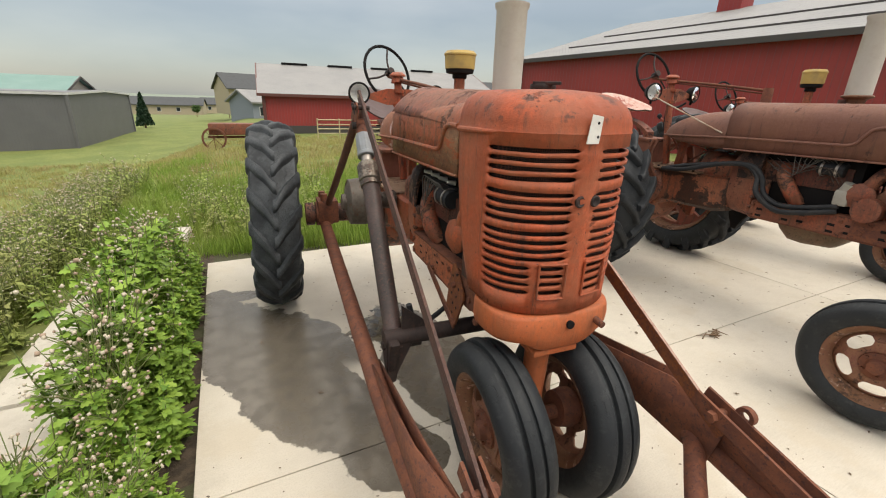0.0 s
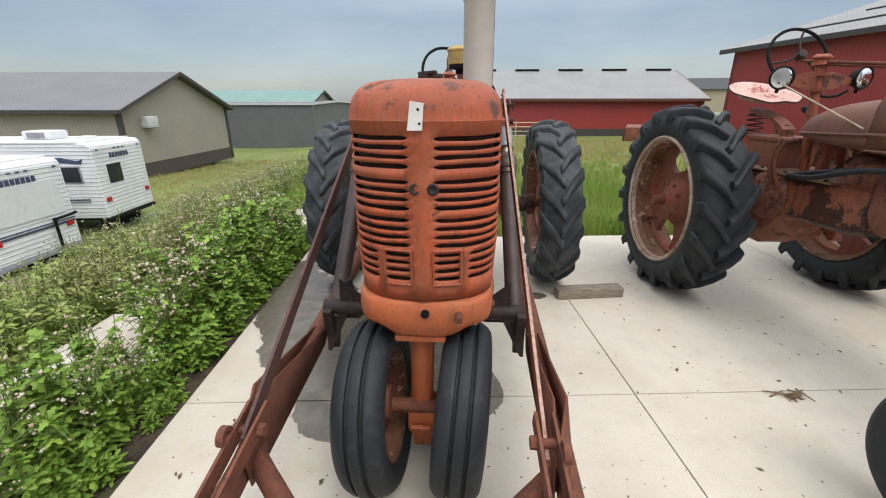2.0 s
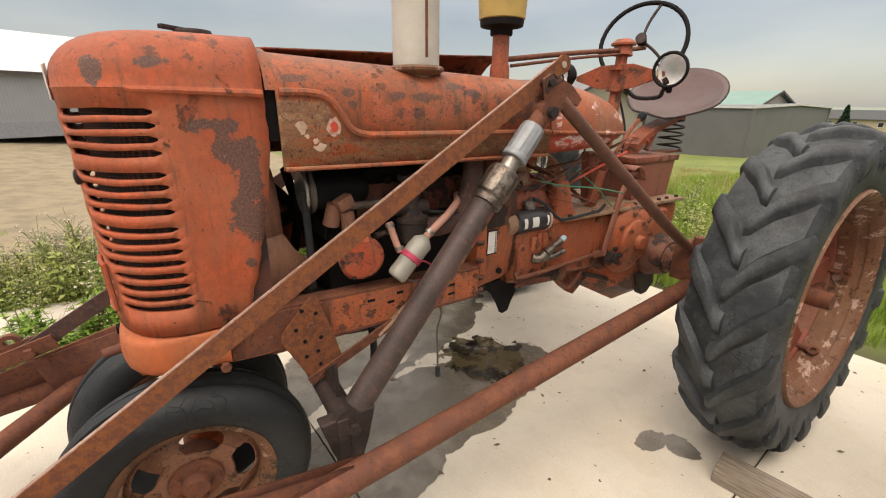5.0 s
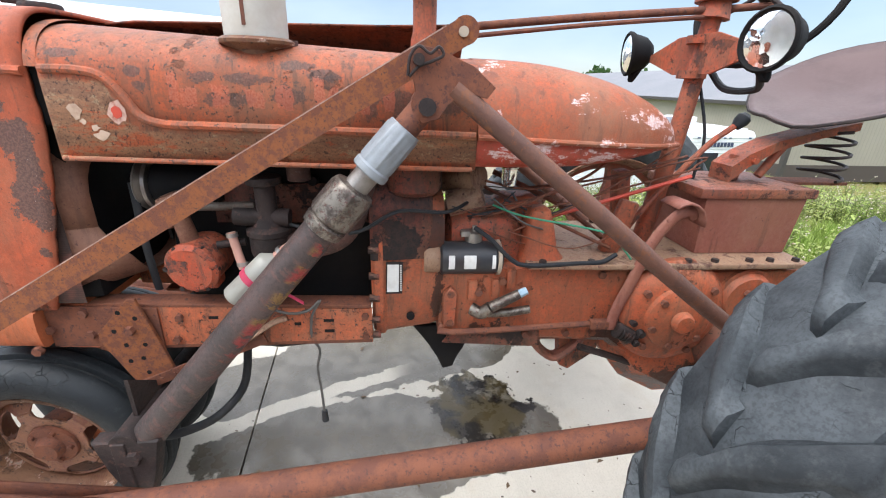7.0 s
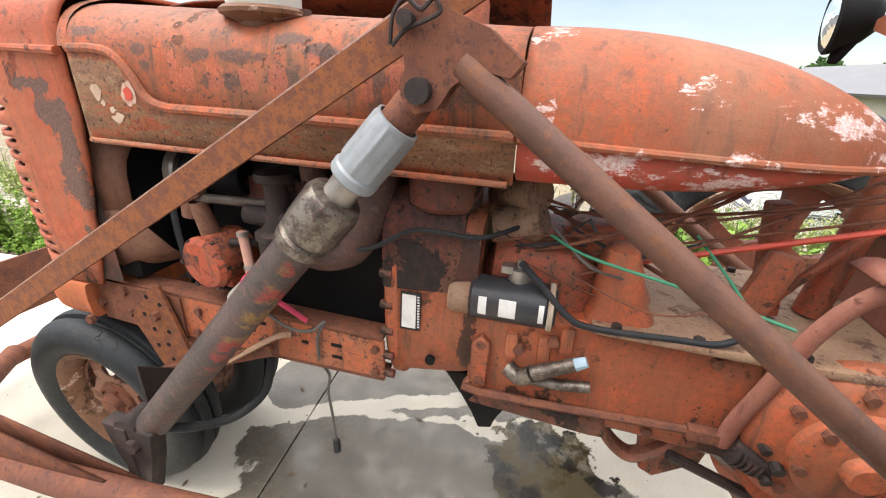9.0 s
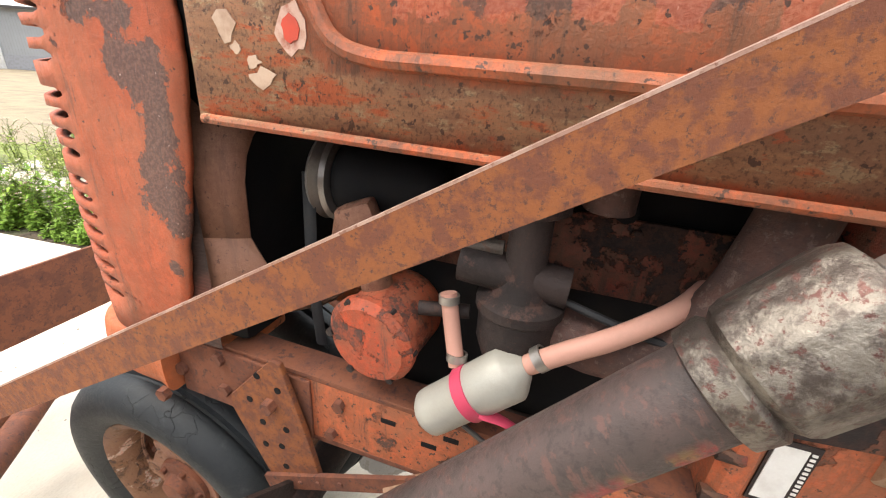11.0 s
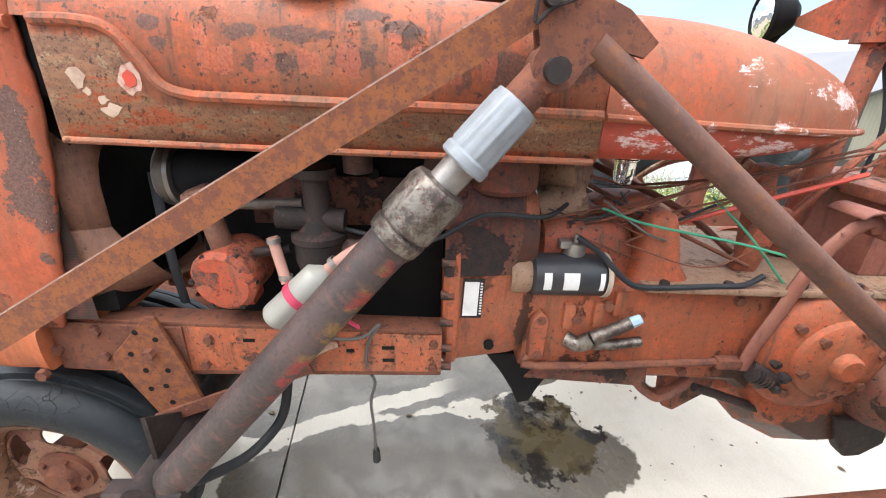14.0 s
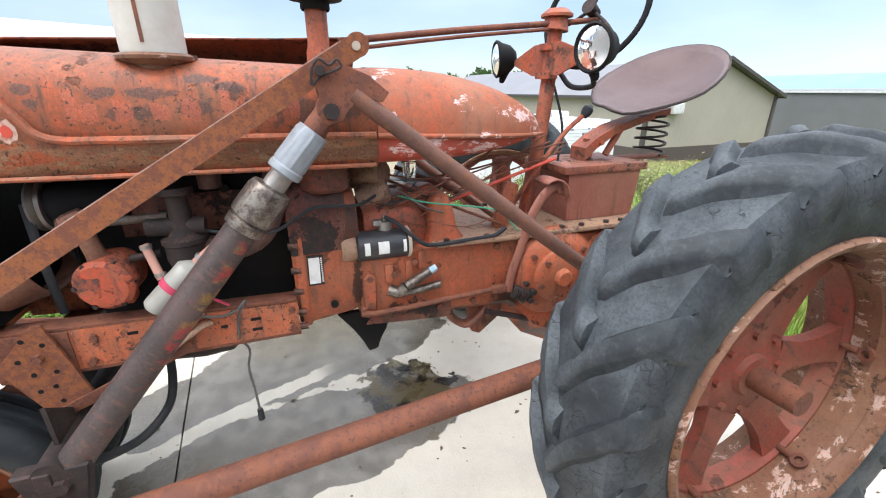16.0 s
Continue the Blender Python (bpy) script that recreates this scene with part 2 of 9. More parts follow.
TANK = worn_paint("worn_tank_paint", (0.415, 0.086, 0.030), (0.30, 0.082, 0.036), (0.15, 0.055, 0.034), (0.23, 0.080, 0.042), 0.66, 0.66, (0.66, 0.52, 0.50), scuffs=((1.70, 1.47, 0.10, 0.03), (1.95, 1.47, 0.16, 0.03), (2.18, 1.57, 0.14, 0.035), (1.88, 1.60, 0.04, 0.03), (2.24, 1.62, 0.05, 0.04), (2.32, 1.56, 0.09, 0.07), (1.62, 1.56, 0.02, 0.05), (1.60, 1.70, 0.06, 0.015), (2.26, 1.545, 0.09, 0.05)), film=0.46, crown=1.635)
OILCASE = worn_paint("oil_streaked_casting", (0.34, 0.092, 0.040), (0.27, 0.085, 0.042), (0.060, 0.036, 0.028), (0.150, 0.058, 0.036), 0.57, 0.61, oil=((1.86, 0.93, 0.085, 0.22), (1.62, 0.80, 0.42, 0.055), (2.02, 1.06, 0.22, 0.03), (1.50, 0.98, 0.03, 0.16), (1.72, 0.86, 0.10, 0.10)))
# the last oil entry paints shade low on the rear housing
CAST = worn_paint("cast_red_paint", (0.47, 0.098, 0.036), (0.38, 0.085, 0.036), (0.11, 0.048, 0.030), (0.23, 0.075, 0.038), 0.61, 0.63, oil=((1.66, 0.80, 0.16, 0.05), (2.10, 0.80, 0.07, 0.10), (1.48, 0.98, 0.02, 0.10), (2.0, 0.72, 0.12, 0.05), (1.46, 1.20, 0.05, 0.08), (2.5, 0.58, 0.30, 0.09)))
RAILRED = worn_paint("chipped_rail_paint", (0.53, 0.125, 0.050), (0.46, 0.115, 0.048), (0.075, 0.045, 0.036), (0.30, 0.10, 0.05), 0.555, 0.60, scale=3.4)
TANKLOW = worn_paint("scuffed_tank_base_paint", (0.52, 0.055, 0.034), (0.46, 0.066, 0.036), (0.20, 0.05, 0.035), (0.30, 0.075, 0.045), 0.68, 0.68, (0.66, 0.52, 0.50), scuffs=((1.68, 1.47, 0.12, 0.035), (1.90, 1.47, 0.24, 0.035), (2.15, 1.48, 0.10, 0.03)), bare=0.535, film=0.10)
BOLSTER = worn_paint("bright_orange_casting", (0.54, 0.135, 0.045), (0.48, 0.115, 0.042), (0.16, 0.06, 0.035), (0.34, 0.105, 0.045), 0.66, 0.66, speck=0.5, film=0.15)
BROWN = worn_paint("rusted_brown_paint", (0.32, 0.082, 0.040), (0.21, 0.072, 0.044), (0.060, 0.032, 0.027), (0.135, 0.052, 0.035), 0.565)
DIM = worn_paint("grimy_red_paint", (0.19, 0.035, 0.022), (0.12, 0.036, 0.024), (0.025, 0.018, 0.016), (0.06, 0.03, 0.022), 0.53)
DARKRED = worn_paint("oil_black_red_paint", (0.14, 0.036, 0.024), (0.08, 0.028, 0.022), (0.020, 0.016, 0.015), (0.040, 0.022, 0.018), 0.52, 0.6)
SATIN = worn_paint("satin_brown_rust_sheet", (0.205, 0.088, 0.062), (0.160, 0.074, 0.056), (0.085, 0.045, 0.038), (0.165, 0.070, 0.048), 0.64, 0.68, scale=0.9, film=0.16)
TANPAN = worn_paint("oily_tan_pan", (0.17, 0.125, 0.075), (0.12, 0.085, 0.052), (0.05, 0.035, 0.024), (0.11, 0.07, 0.042), 0.60)
HUBRED = worn_paint("worn_wheel_centre_red", (0.30, 0.054, 0.034), (0.22, 0.060, 0.042), (0.085, 0.040, 0.030), (0.17, 0.062, 0.040), 0.60, 0.64)
GRIME = worn_paint("oily_red_casting", (0.38, 0.075, 0.035), (0.27, 0.065, 0.035), (0.05, 0.03, 0.025), (0.16, 0.07, 0.04), 0.55, 0.6)
DUST = worn_paint("dusty_rust_deck", (0.27, 0.16, 0.10), (0.22, 0.11, 0.07), (0.12, 0.06, 0.045), (0.30, 0.20, 0.13), 0.56)
BRACE = rusty_steel("grey_brown_pipe_steel", (0.120, 0.064, 0.050), (0.165, 0.080, 0.056), (0.20, 0.085, 0.045), 0.8, 0.55, 0.3)
RUST = rusty_steel("rusty_steel", (0.138, 0.057, 0.039), (0.205, 0.078, 0.044), (0.075, 0.040, 0.036), 1.6)
BAR = rusty_steel("rusty_bar_steel", (0.24, 0.086, 0.034), (0.140, 0.054, 0.037), (0.080, 0.042, 0.036), 4.2)
DARKBAR = rusty_steel("dark_brown_bar_steel", (0.085, 0.052, 0.046), (0.120, 0.062, 0.050), (0.17, 0.12, 0.10), 2.4)
# bare bar edge, made pale to paint in the sky's sheen
BARSHEEN = rusty_steel("sky_sheen_bar_edge", (0.42, 0.28, 0.23), (0.30, 0.17, 0.13), (0.20, 0.09, 0.06), 2.0, 0.5, 0.3)
# base colours of DARK and BLACK also hold the engine bay's deep shade
DARK = rusty_steel("dark_steel", (0.028, 0.022, 0.021), (0.048, 0.034, 0.031), (0.080, 0.044, 0.036), 0.9, 0.6)
DULL = rusty_steel("dull_grey_steel", (0.12, 0.10, 0.085), (0.075, 0.058, 0.048), (0.10, 0.055, 0.04), 2.0, 0.5, 0.4)
STARTER = plain("worn_black_enamel", (0.030, 0.034, 0.040), 0.38, 0.1, (0.09, 0.06, 0.045), 0.35, 3)
BLACK = plain("grimy_shaded_black", (0.009, 0.009, 0.010), 0.7, 0.0, (0.020, 0.016, 0.013), 0.6)


def barrel_paint():
    """Black-grimed cylinder with red and ochre enamel showing in long scrapes."""
    k = Mat("scraped_barrel_paint", 0.45)
    along = k.mapped((1, 1, 1), (math.radians(49.6), 0, 0))
    stretch = k.n.new("ShaderNodeMapping")
    stretch.inputs["Scale"].default_value = (3.0, 0.55, 3.0)
    k.l.new(along, stretch.inputs[0])
    x, y, z = k.axes()
    grain = k.noise(95, 6, 0.7)
    col = k.mix(k.step(k.noise(5, 7, 0.6), 0.36, 0.64), (0.080, 0.053, 0.048), (0.046, 0.035, 0.032))
    under = k.step(k.math("SUBTRACT", k.math("MULTIPLY", y, 1.175), z), 0.074, 0.108)
    high = k.step(z, 0.86, 0.98)
    scrape = k.step(k.noise(7.5, 9, 0.68, stretch.outputs[0]), 0.50, 0.535)
    col = k.mix(k.math("MULTIPLY", scrape, k.math("MULTIPLY", under, k.math("ADD", k.math("MULTIPLY", high, 0.7), 0.12))), col, k.mix(k.step(k.noise(11, 6, 0.65), 0.46, 0.54), (0.30, 0.030, 0.028), (0.24, 0.130, 0.035)))
    col = k.mix(k.math("MULTIPLY", k.step(k.noise(22, 8, 0.72, stretch.outputs[0]), 0.54, 0.60), 0.7), col, (0.11, 0.055, 0.045))
    col = k.mix(k.math("MULTIPLY", k.step(grain, 0.5, 0.62), 0.4), col, (0.022, 0.018, 0.017))
    k.b.inputs["Specular IOR Level"].default_value = 0.35
    return k.done(col, k.math("ADD", 0.28, k.math("MULTIPLY", grain, 0.4)), grain, 0.5, 0.003)


BARREL = barrel_paint()
GOVRED = worn_paint("chipped_bright_red", (0.50, 0.075, 0.030), (0.46, 0.085, 0.035), (0.085, 0.045, 0.038), (0.30, 0.075, 0.04), 0.535, 0.63, scale=2.4)
GLAND = rusty_steel("grimy_gland_steel", (0.21, 0.185, 0.155), (0.060, 0.045, 0.040), (0.10, 0.032, 0.028), 2.4, 0.38, 0.7)
SHROUD = worn_paint("rusty_shroud_sheet", (0.21, 0.095, 0.062), (0.25, 0.13, 0.085), (0.11, 0.05, 0.038), (0.17, 0.075, 0.05), 0.60, 0.63)
BOXRED = worn_paint("faded_maroon_sheet", (0.27, 0.095, 0.070), (0.24, 0.10, 0.075), (0.12, 0.05, 0.04), (0.22, 0.075, 0.05), 0.66, 0.67)
PULLEY = rusty_steel("worn_pulley_iron", (0.135, 0.118, 0.102), (0.090, 0.072, 0.060), (0.12, 0.065, 0.045), 0.8, 0.5, 0.3)
ALU = plain("galvanised_sleeve", (0.27, 0.29, 0.31), 0.5, 0.25, (0.17, 0.165, 0.16), 0.6, 2)
STEEL = plain("worn_bright_steel", (0.36, 0.33, 0.30), 0.4, 0.7, (0.10, 0.075, 0.06), 0.6, 2)
STACK = plain("pale_stack_paint", (0.56, 0.54, 0.49), 0.5, 0.1, (0.30, 0.22, 0.15), 0.3)
YELLOW = plain("faded_yellow_cap", (0.48, 0.33, 0.10), 0.55, 0.0, (0.20, 0.15, 0.09), 0.5, 2)
SEAT = plain("worn_seat_steel", (0.105, 0.065, 0.062), 0.42, 0.2, (0.070, 0.040, 0.038), 0.7)
WHITE = plain("white_plate_paint", (0.72, 0.71, 0.68), 0.5, 0.0, (0.30, 0.24, 0.20), 0.25, 3)
PINKHOSE = plain("pink_hose", (0.52, 0.27, 0.21), 0.6, 0.0, (0.30, 0.18, 0.14), 0.3, 3)
PINKSTRAP = plain("pink_strap", (0.50, 0.05, 0.10), 0.55, 0.0, (0.20, 0.03, 0.05), 0.25, 3)
GREYTANK = plain("grey_strainer_paint", (0.37, 0.355, 0.31), 0.45, 0.2, (0.25, 0.22, 0.19), 0.3, 3)
HOSE = plain("black_rubber_hose", (0.022, 0.024, 0.028), 0.45, 0.0, (0.06, 0.055, 0.05), 0.4, 2)
GREENWIRE = plain("green_wire", (0.03, 0.22, 0.12), 0.5, 0.0)
REDWIRE = plain("red_rod_paint", (0.55, 0.06, 0.03), 0.5, 0.0)
RIMTAN = plain("pale_rim_edge", (0.42, 0.36, 0.28), 0.6, 0.1, (0.28, 0.12, 0.06), 0.7)
RIMRUST = worn_paint("rusted_rim_paint", (0.165, 0.066, 0.040), (0.125, 0.056, 0.034), (0.065, 0.036, 0.026), (0.185, 0.092, 0.048), 0.56, 0.62, (0.40, 0.34, 0.28), scuffs=((0.0, 0.0, 3.0, 3.0),), bare=0.565)
RIMPALE = worn_paint("pale_worn_rim", (0.60, 0.54, 0.46), (0.52, 0.44, 0.36), (0.20, 0.10, 0.06), (0.33, 0.22, 0.15), 0.60)
WHEELRED = worn_paint("maroon_wheel_paint", (0.20, 0.075, 0.055), (0.15, 0.060, 0.045), (0.060, 0.034, 0.028), (0.24, 0.115, 0.065), 0.57, 0.62, scale=2.0)
SEATPALE = worn_paint("pale_flaking_seat", (0.62, 0.52, 0.45), (0.60, 0.44, 0.38), (0.30, 0.07, 0.055), (0.55, 0.30, 0.25), 0.58, 0.66, scale=0.7, film=0.15)
EMBLEM = plain("worn_emblem", (0.50, 0.34, 0.27), 0.7, 0.0, (0.30, 0.085, 0.05), 1.0, 9)
SCRAP = plain("peeling_decal", (0.47, 0.34, 0.25), 0.7, 0.0, (0.25, 0.14, 0.09), 0.7, 4)
CABLE = plain("grey_cable", (0.10, 0.095, 0.09), 0.55, 0.0)
CHROME = plain("lamp_reflector", (0.62, 0.62, 0.60), 0.5, 0.0, (0.3, 0.28, 0.26), 0.2, 3)


def rubber(name, dust, wear=(0.10, 0.105, 0.106)):
    k = Mat(name, 0.6)
    soft = k.noise(5, 7, 0.6)
    col = k.mix(k.step(soft, 0.36, 0.66), (0.020, 0.023, 0.026), dust)
    col = k.mix(k.math("MULTIPLY", k.step(k.noise(17, 8, 0.7), 0.52, 0.68), 0.35), col, wear)
    warp = k.n.new("ShaderNodeVectorMath")
    warp.operation = "MULTIPLY_ADD"
    jit = k.n.new("ShaderNodeTexNoise")
    jit.inputs["Scale"].default_value, jit.inputs["Detail"].default_value = 22, 4
    k.l.new(k.co, jit.inputs["Vector"])
    k.l.new(jit.outputs["Color"], warp.inputs[0])
    warp.inputs[1].default_value = (0.05, 0.05, 0.05)
    k.l.new(k.co, warp.inputs[2])
    crack = k.step(k.cells(26, warp.outputs[0]), 0.0, 0.028)
    zone = k.step(k.noise(5.5, 5, 0.6), 0.50, 0.60)
    fine = k.noise(110, 6, 0.72)
    col = k.mix(k.math("MULTIPLY", k.step(fine, 0.45, 0.6), 0.40), col, (0.020, 0.022, 0.025))
    gap = k.math("MULTIPLY", k.math("SUBTRACT", 1.0, crack), zone)
    col = k.mix(k.math("MULTIPLY", gap, 0.85), col, (0.007, 0.007, 0.008))
    h = k.math("SUBTRACT", k.math("ADD", k.math("MULTIPLY", k.noise(14, 5, 0.55), 0.9), k.math("MULTIPLY", fine, 0.22)), k.math("MULTIPLY", gap, 0.9))
    k.b.inputs["Specular IOR Level"].default_value = 0.26
    return k.done(col, k.math("ADD", 0.40, k.math("MULTIPLY", fine, 0.32)), h, 0.6, 0.005)


TYRE = rubber("aged_tyre_rubber", (0.068, 0.076, 0.082))
TYRE3 = rubber("black_tyre_rubber", (0.026, 0.029, 0.033), (0.055, 0.058, 0.062))
TYRE2 = rubber("front_tyre_rubber", (0.024, 0.027, 0.029), (0.075, 0.078, 0.078))

k = Mat("headlamp_glass", 0.08)
k.b.inputs["Transmission Weight"].default_value = 1.0
GLASS = k.done((0.9, 0.92, 0.93), 0.08, k.cells(70, feature="F1"), 0.3, 0.002)


# ---- mesh building ----
def thing(name, label, category, at=(0, 0, 0), group="", kind=""):
    ob = new(name)
    ob.empty_display_size = 0.2
    ob.location, ob.scale = S * Vector(at), (S, S, S)
    return tagged(ob, label, category, group, kind)


def finish(bm, name, material, smooth=True, angle=40):
    me = bpy.data.meshes.new(name)
    bmesh.ops.recalc_face_normals(bm, faces=bm.faces)
    if smooth:
        for f in bm.faces:
            f.smooth = True
        for ed in bm.edges:
            if len(ed.link_faces) == 2 and ed.calc_face_angle(0) > radians(angle):
                ed.smooth = False
    bm.to_mesh(me)
    bm.free()
    me.materials.append(material)
    return me


def part(name, bm, material, parent, label="", smooth=True, angle=40):
    ob = new(name, finish(bm, name, material, smooth, angle))
    ob.parent = parent
    return tagged(ob, label)


def solo(name, bm, material, label, category, group="", kind="", smooth=True):
    """A thing that is one mesh."""
    ob = new(name, finish(bm, name, material, smooth))
    ob.scale = (S, S, S)
    return tagged(ob, label, category, group, kind)


def box(bm, c, size, rot=(0, 0, 0), bevel=0.0, m=None):
    mat4 = (m or Matrix()) @ pose(*c, *rot) @ Matrix.Diagonal((*size, 1))
    vs = bmesh.ops.create_cube(bm, size=1, matrix=mat4)["verts"]
    if bevel:
        es = list({ed for v in vs for ed in v.link_edges})
        bmesh.ops.bevel(bm, geom=es, offset=bevel, segments=2, affect="EDGES", profile=0.6)
    return bm


def frame_along(d):
    d = d.normalized()
    return d.to_track_quat("Z", "Y").to_matrix()


def cyl(bm, a, b, r, r2=None, seg=20, cap=True):
    a, b = Vector(a), Vector(b)
    r2 = r if r2 is None else r2
    t = frame_along(b - a)
    rings = []
    for p, q in ((a, r), (b, r2)):
        rings.append([bm.verts.new(p + t @ Vector((q * math.cos(2 * math.pi * i / seg), q * math.sin(2 * math.pi * i / seg), 0))) for i in range(seg)])
    for i in range(seg):
        bm.faces.new((rings[0][i], rings[0][(i + 1) % seg], rings[1][(i + 1) % seg], rings[1][i]))
    if cap:
        bm.faces.new(rings[0][::-1]), bm.faces.new(rings[1])
    return bm


def lathe(bm, profile, a, d, seg=32, closed=False):
    """Revolves (radius, along) pairs about the axis from a towards d."""
    a, t = Vector(a), frame_along(Vector(d))
    rings = []
    for r, h in profile:
        if r < 1e-5:
            rings.append([bm.verts.new(a + t @ Vector((0, 0, h)))] * seg)
        else:
            rings.append([bm.verts.new(a + t @ Vector((r * math.cos(2 * math.pi * i / seg), r * math.sin(2 * math.pi * i / seg), h))) for i in range(seg)])
    pairs = list(zip(rings, rings[1:])) + ([(rings[-1], rings[0])] if closed else [])
    for p, q in pairs:
        for i in range(seg):
            j = (i + 1) % seg
            vs = []
            for v in (p[i], p[j], q[j], q[i]):
                if v not in vs:
                    vs.append(v)
            if len(vs) > 2:
                bm.faces.new(vs)
    return bm


def smooth_path(pts, n=8):
    """A Catmull-Rom way through points."""
    pts = [Vector(p) for p in pts]
    if len(pts) < 3:
        return pts
    ext = [2 * pts[0] - pts[1]] + pts + [2 * pts[-1] - pts[-2]]
    out = []
    for i in range(1, len(ext) - 2):
        p0, p1, p2, p3 = ext[i - 1 : i + 3]
        for s in range(n):
            t = s / n
            out.append(0.5 * (2 * p1 + (p2 - p0) * t + (2 * p0 - 5 * p1 + 4 * p2 - p3) * t * t + (3 * p1 - p0 - 3 * p2 + p3) * t**3))
    return out + [pts[-1]]


def tube(bm, pts, r, seg=10, n=6, flat=1.0, cap=True):
    """A round (or flattened) rod along a smooth way. r may be a pair: start, end."""
    way = smooth_path(pts, n)
    r0, r1 = r if isinstance(r, tuple) else (r, r)
    up = Vector((0, 0, 1)) if abs((way[1] - way[0]).normalized().z) < 0.9 else Vector((1, 0, 0))
    rings = []
    for i, p in enumerate(way):
        d = (way[min(i + 1, len(way) - 1)] - way[max(i - 1, 0)]).normalized()
        side = d.cross(up).normalized()
        up = side.cross(d).normalized()
        q = r0 + (r1 - r0) * i / (len(way) - 1)
        rings.append([bm.verts.new(p + q * (math.cos(2 * math.pi * k / seg) * side + flat * math.sin(2 * math.pi * k / seg) * up)) for k in range(seg)])
    for a, b in zip(rings, rings[1:]):
        for k in range(seg):
            bm.faces.new((a[k], a[(k + 1) % seg], b[(k + 1) % seg], b[k]))
    if cap:
        bm.faces.new(rings[0][::-1]), bm.faces.new(rings[-1])
    return bm


def loft(bm, rings, cap=True, wrap=True):
    vs = [[bm.verts.new(p) for p in ring] for ring in rings]
    n = len(vs[0])
    for a, b in zip(vs, vs[1:]):
        for k in range(n if wrap else n - 1):
            bm.faces.new((a[k], a[(k + 1) % n], b[(k + 1) % n], b[k]))
    if cap:
        bm.faces.new(vs[0][::-1]), bm.faces.new(vs[-1])
    return bm


def plate(bm, outline, thick, m=None, bevel=0.0):
    """A flat plate: an outline of (u, v), thick along the plate's w, laid by m."""
    m = m or Matrix()
    a = [bm.verts.new(m @ Vector((u, v, -thick / 2))) for u, v in outline]
    b = [bm.verts.new(m @ Vector((u, v, thick / 2))) for u, v in outline]
    n = len(a)
    fs = [bm.faces.new(a[::-1]), bm.faces.new(b)]
    for i in range(n):
        fs.append(bm.faces.new((a[i], a[(i + 1) % n], b[(i + 1) % n], b[i])))
    if bevel:
        bmesh.ops.bevel(bm, geom=list({ed for f in fs for ed in f.edges}), offset=bevel, segments=1, affect="EDGES")
    return bm


# plates that stand in the y-z plane: u is y, v is z, w is x
SIDE = Matrix(((0, 0, 1, 0), (1, 0, 0, 0), (0, 1, 0, 0), (0, 0, 0, 1)))


def side_at(x):
    return Matrix.Translation((x, 0, 0)) @ SIDE


def bolt(bm, at, d=(1, 0, 0), r=0.011, h=0.01):
    a = Vector(at)
    cyl(bm, a - 0.004 * Vector(d), a + h * Vector(d), r, r * 0.92, 6)
    return bm


def bolt_row(name, material, parent, places, d, r, h):
    """Separate bolts, all on one mesh's shape."""
    bm = bmesh.new()
    bolt(bm, (0, 0, 0), d, r, h)
    me = finish(bm, name, material)
    for p in places:
        ob = new(name, me)
        ob.parent, ob.location = parent, p


def bars(bm, a, b, w, t, bevel=0.002):
    """A flat bar from a to b: w high, t thick, its flat sides facing x."""
    a, b = Vector(a), Vector(b)
    d = (b - a).normalized()
    side = Vector((1, 0, 0))
    up = d.cross(side).normalized()
    side = up.cross(d).normalized()
    ring = lambda p: [p + su * w / 2 * up + st * t / 2 * side for su, st in ((1, 1), (1, -1), (-1, -1), (-1, 1))]
    return loft(bm, [ring(a), ring(b)])


# ---- ground ----
def smoothstep(v):
    v = min(max(v, 0.0), 1.0)
    return v * v * (3 - 2 * v)


def ground_z(x, y):
    """The lie of the land: level round the slab, falling to the yard beside it and gently behind."""
    side = smoothstep((-x - 2.9) / 6.6)
    back = smoothstep((y - 7.0) / 26.0)
    z = -0.05 - (2.0 - 1.05 * smoothstep((-y - 2.0) / 14.0)) * side - 0.95 * back * (1 - side) - 0.75 * side * smoothstep((y - 8.0) / 30.0)
    z -= 0.35 * smoothstep((-x - 11.0) / 12.0)
    z -= 3.0 * smoothstep((math.hypot(x, y) - 60.0) / 240.0)
    d = math.hypot(x - 2, y)
    if 5 < d < 200:
        z += 0.08 * noise.noise((x * 0.22, y * 0.22, 0)) * smoothstep((d - 5) / 6)
    if d > 300:
        z += 7.0 * max(0.0, noise.noise((x * 0.0016, y * 0.0016, 3.3))) * smoothstep((d - 300) / 900)
    return z


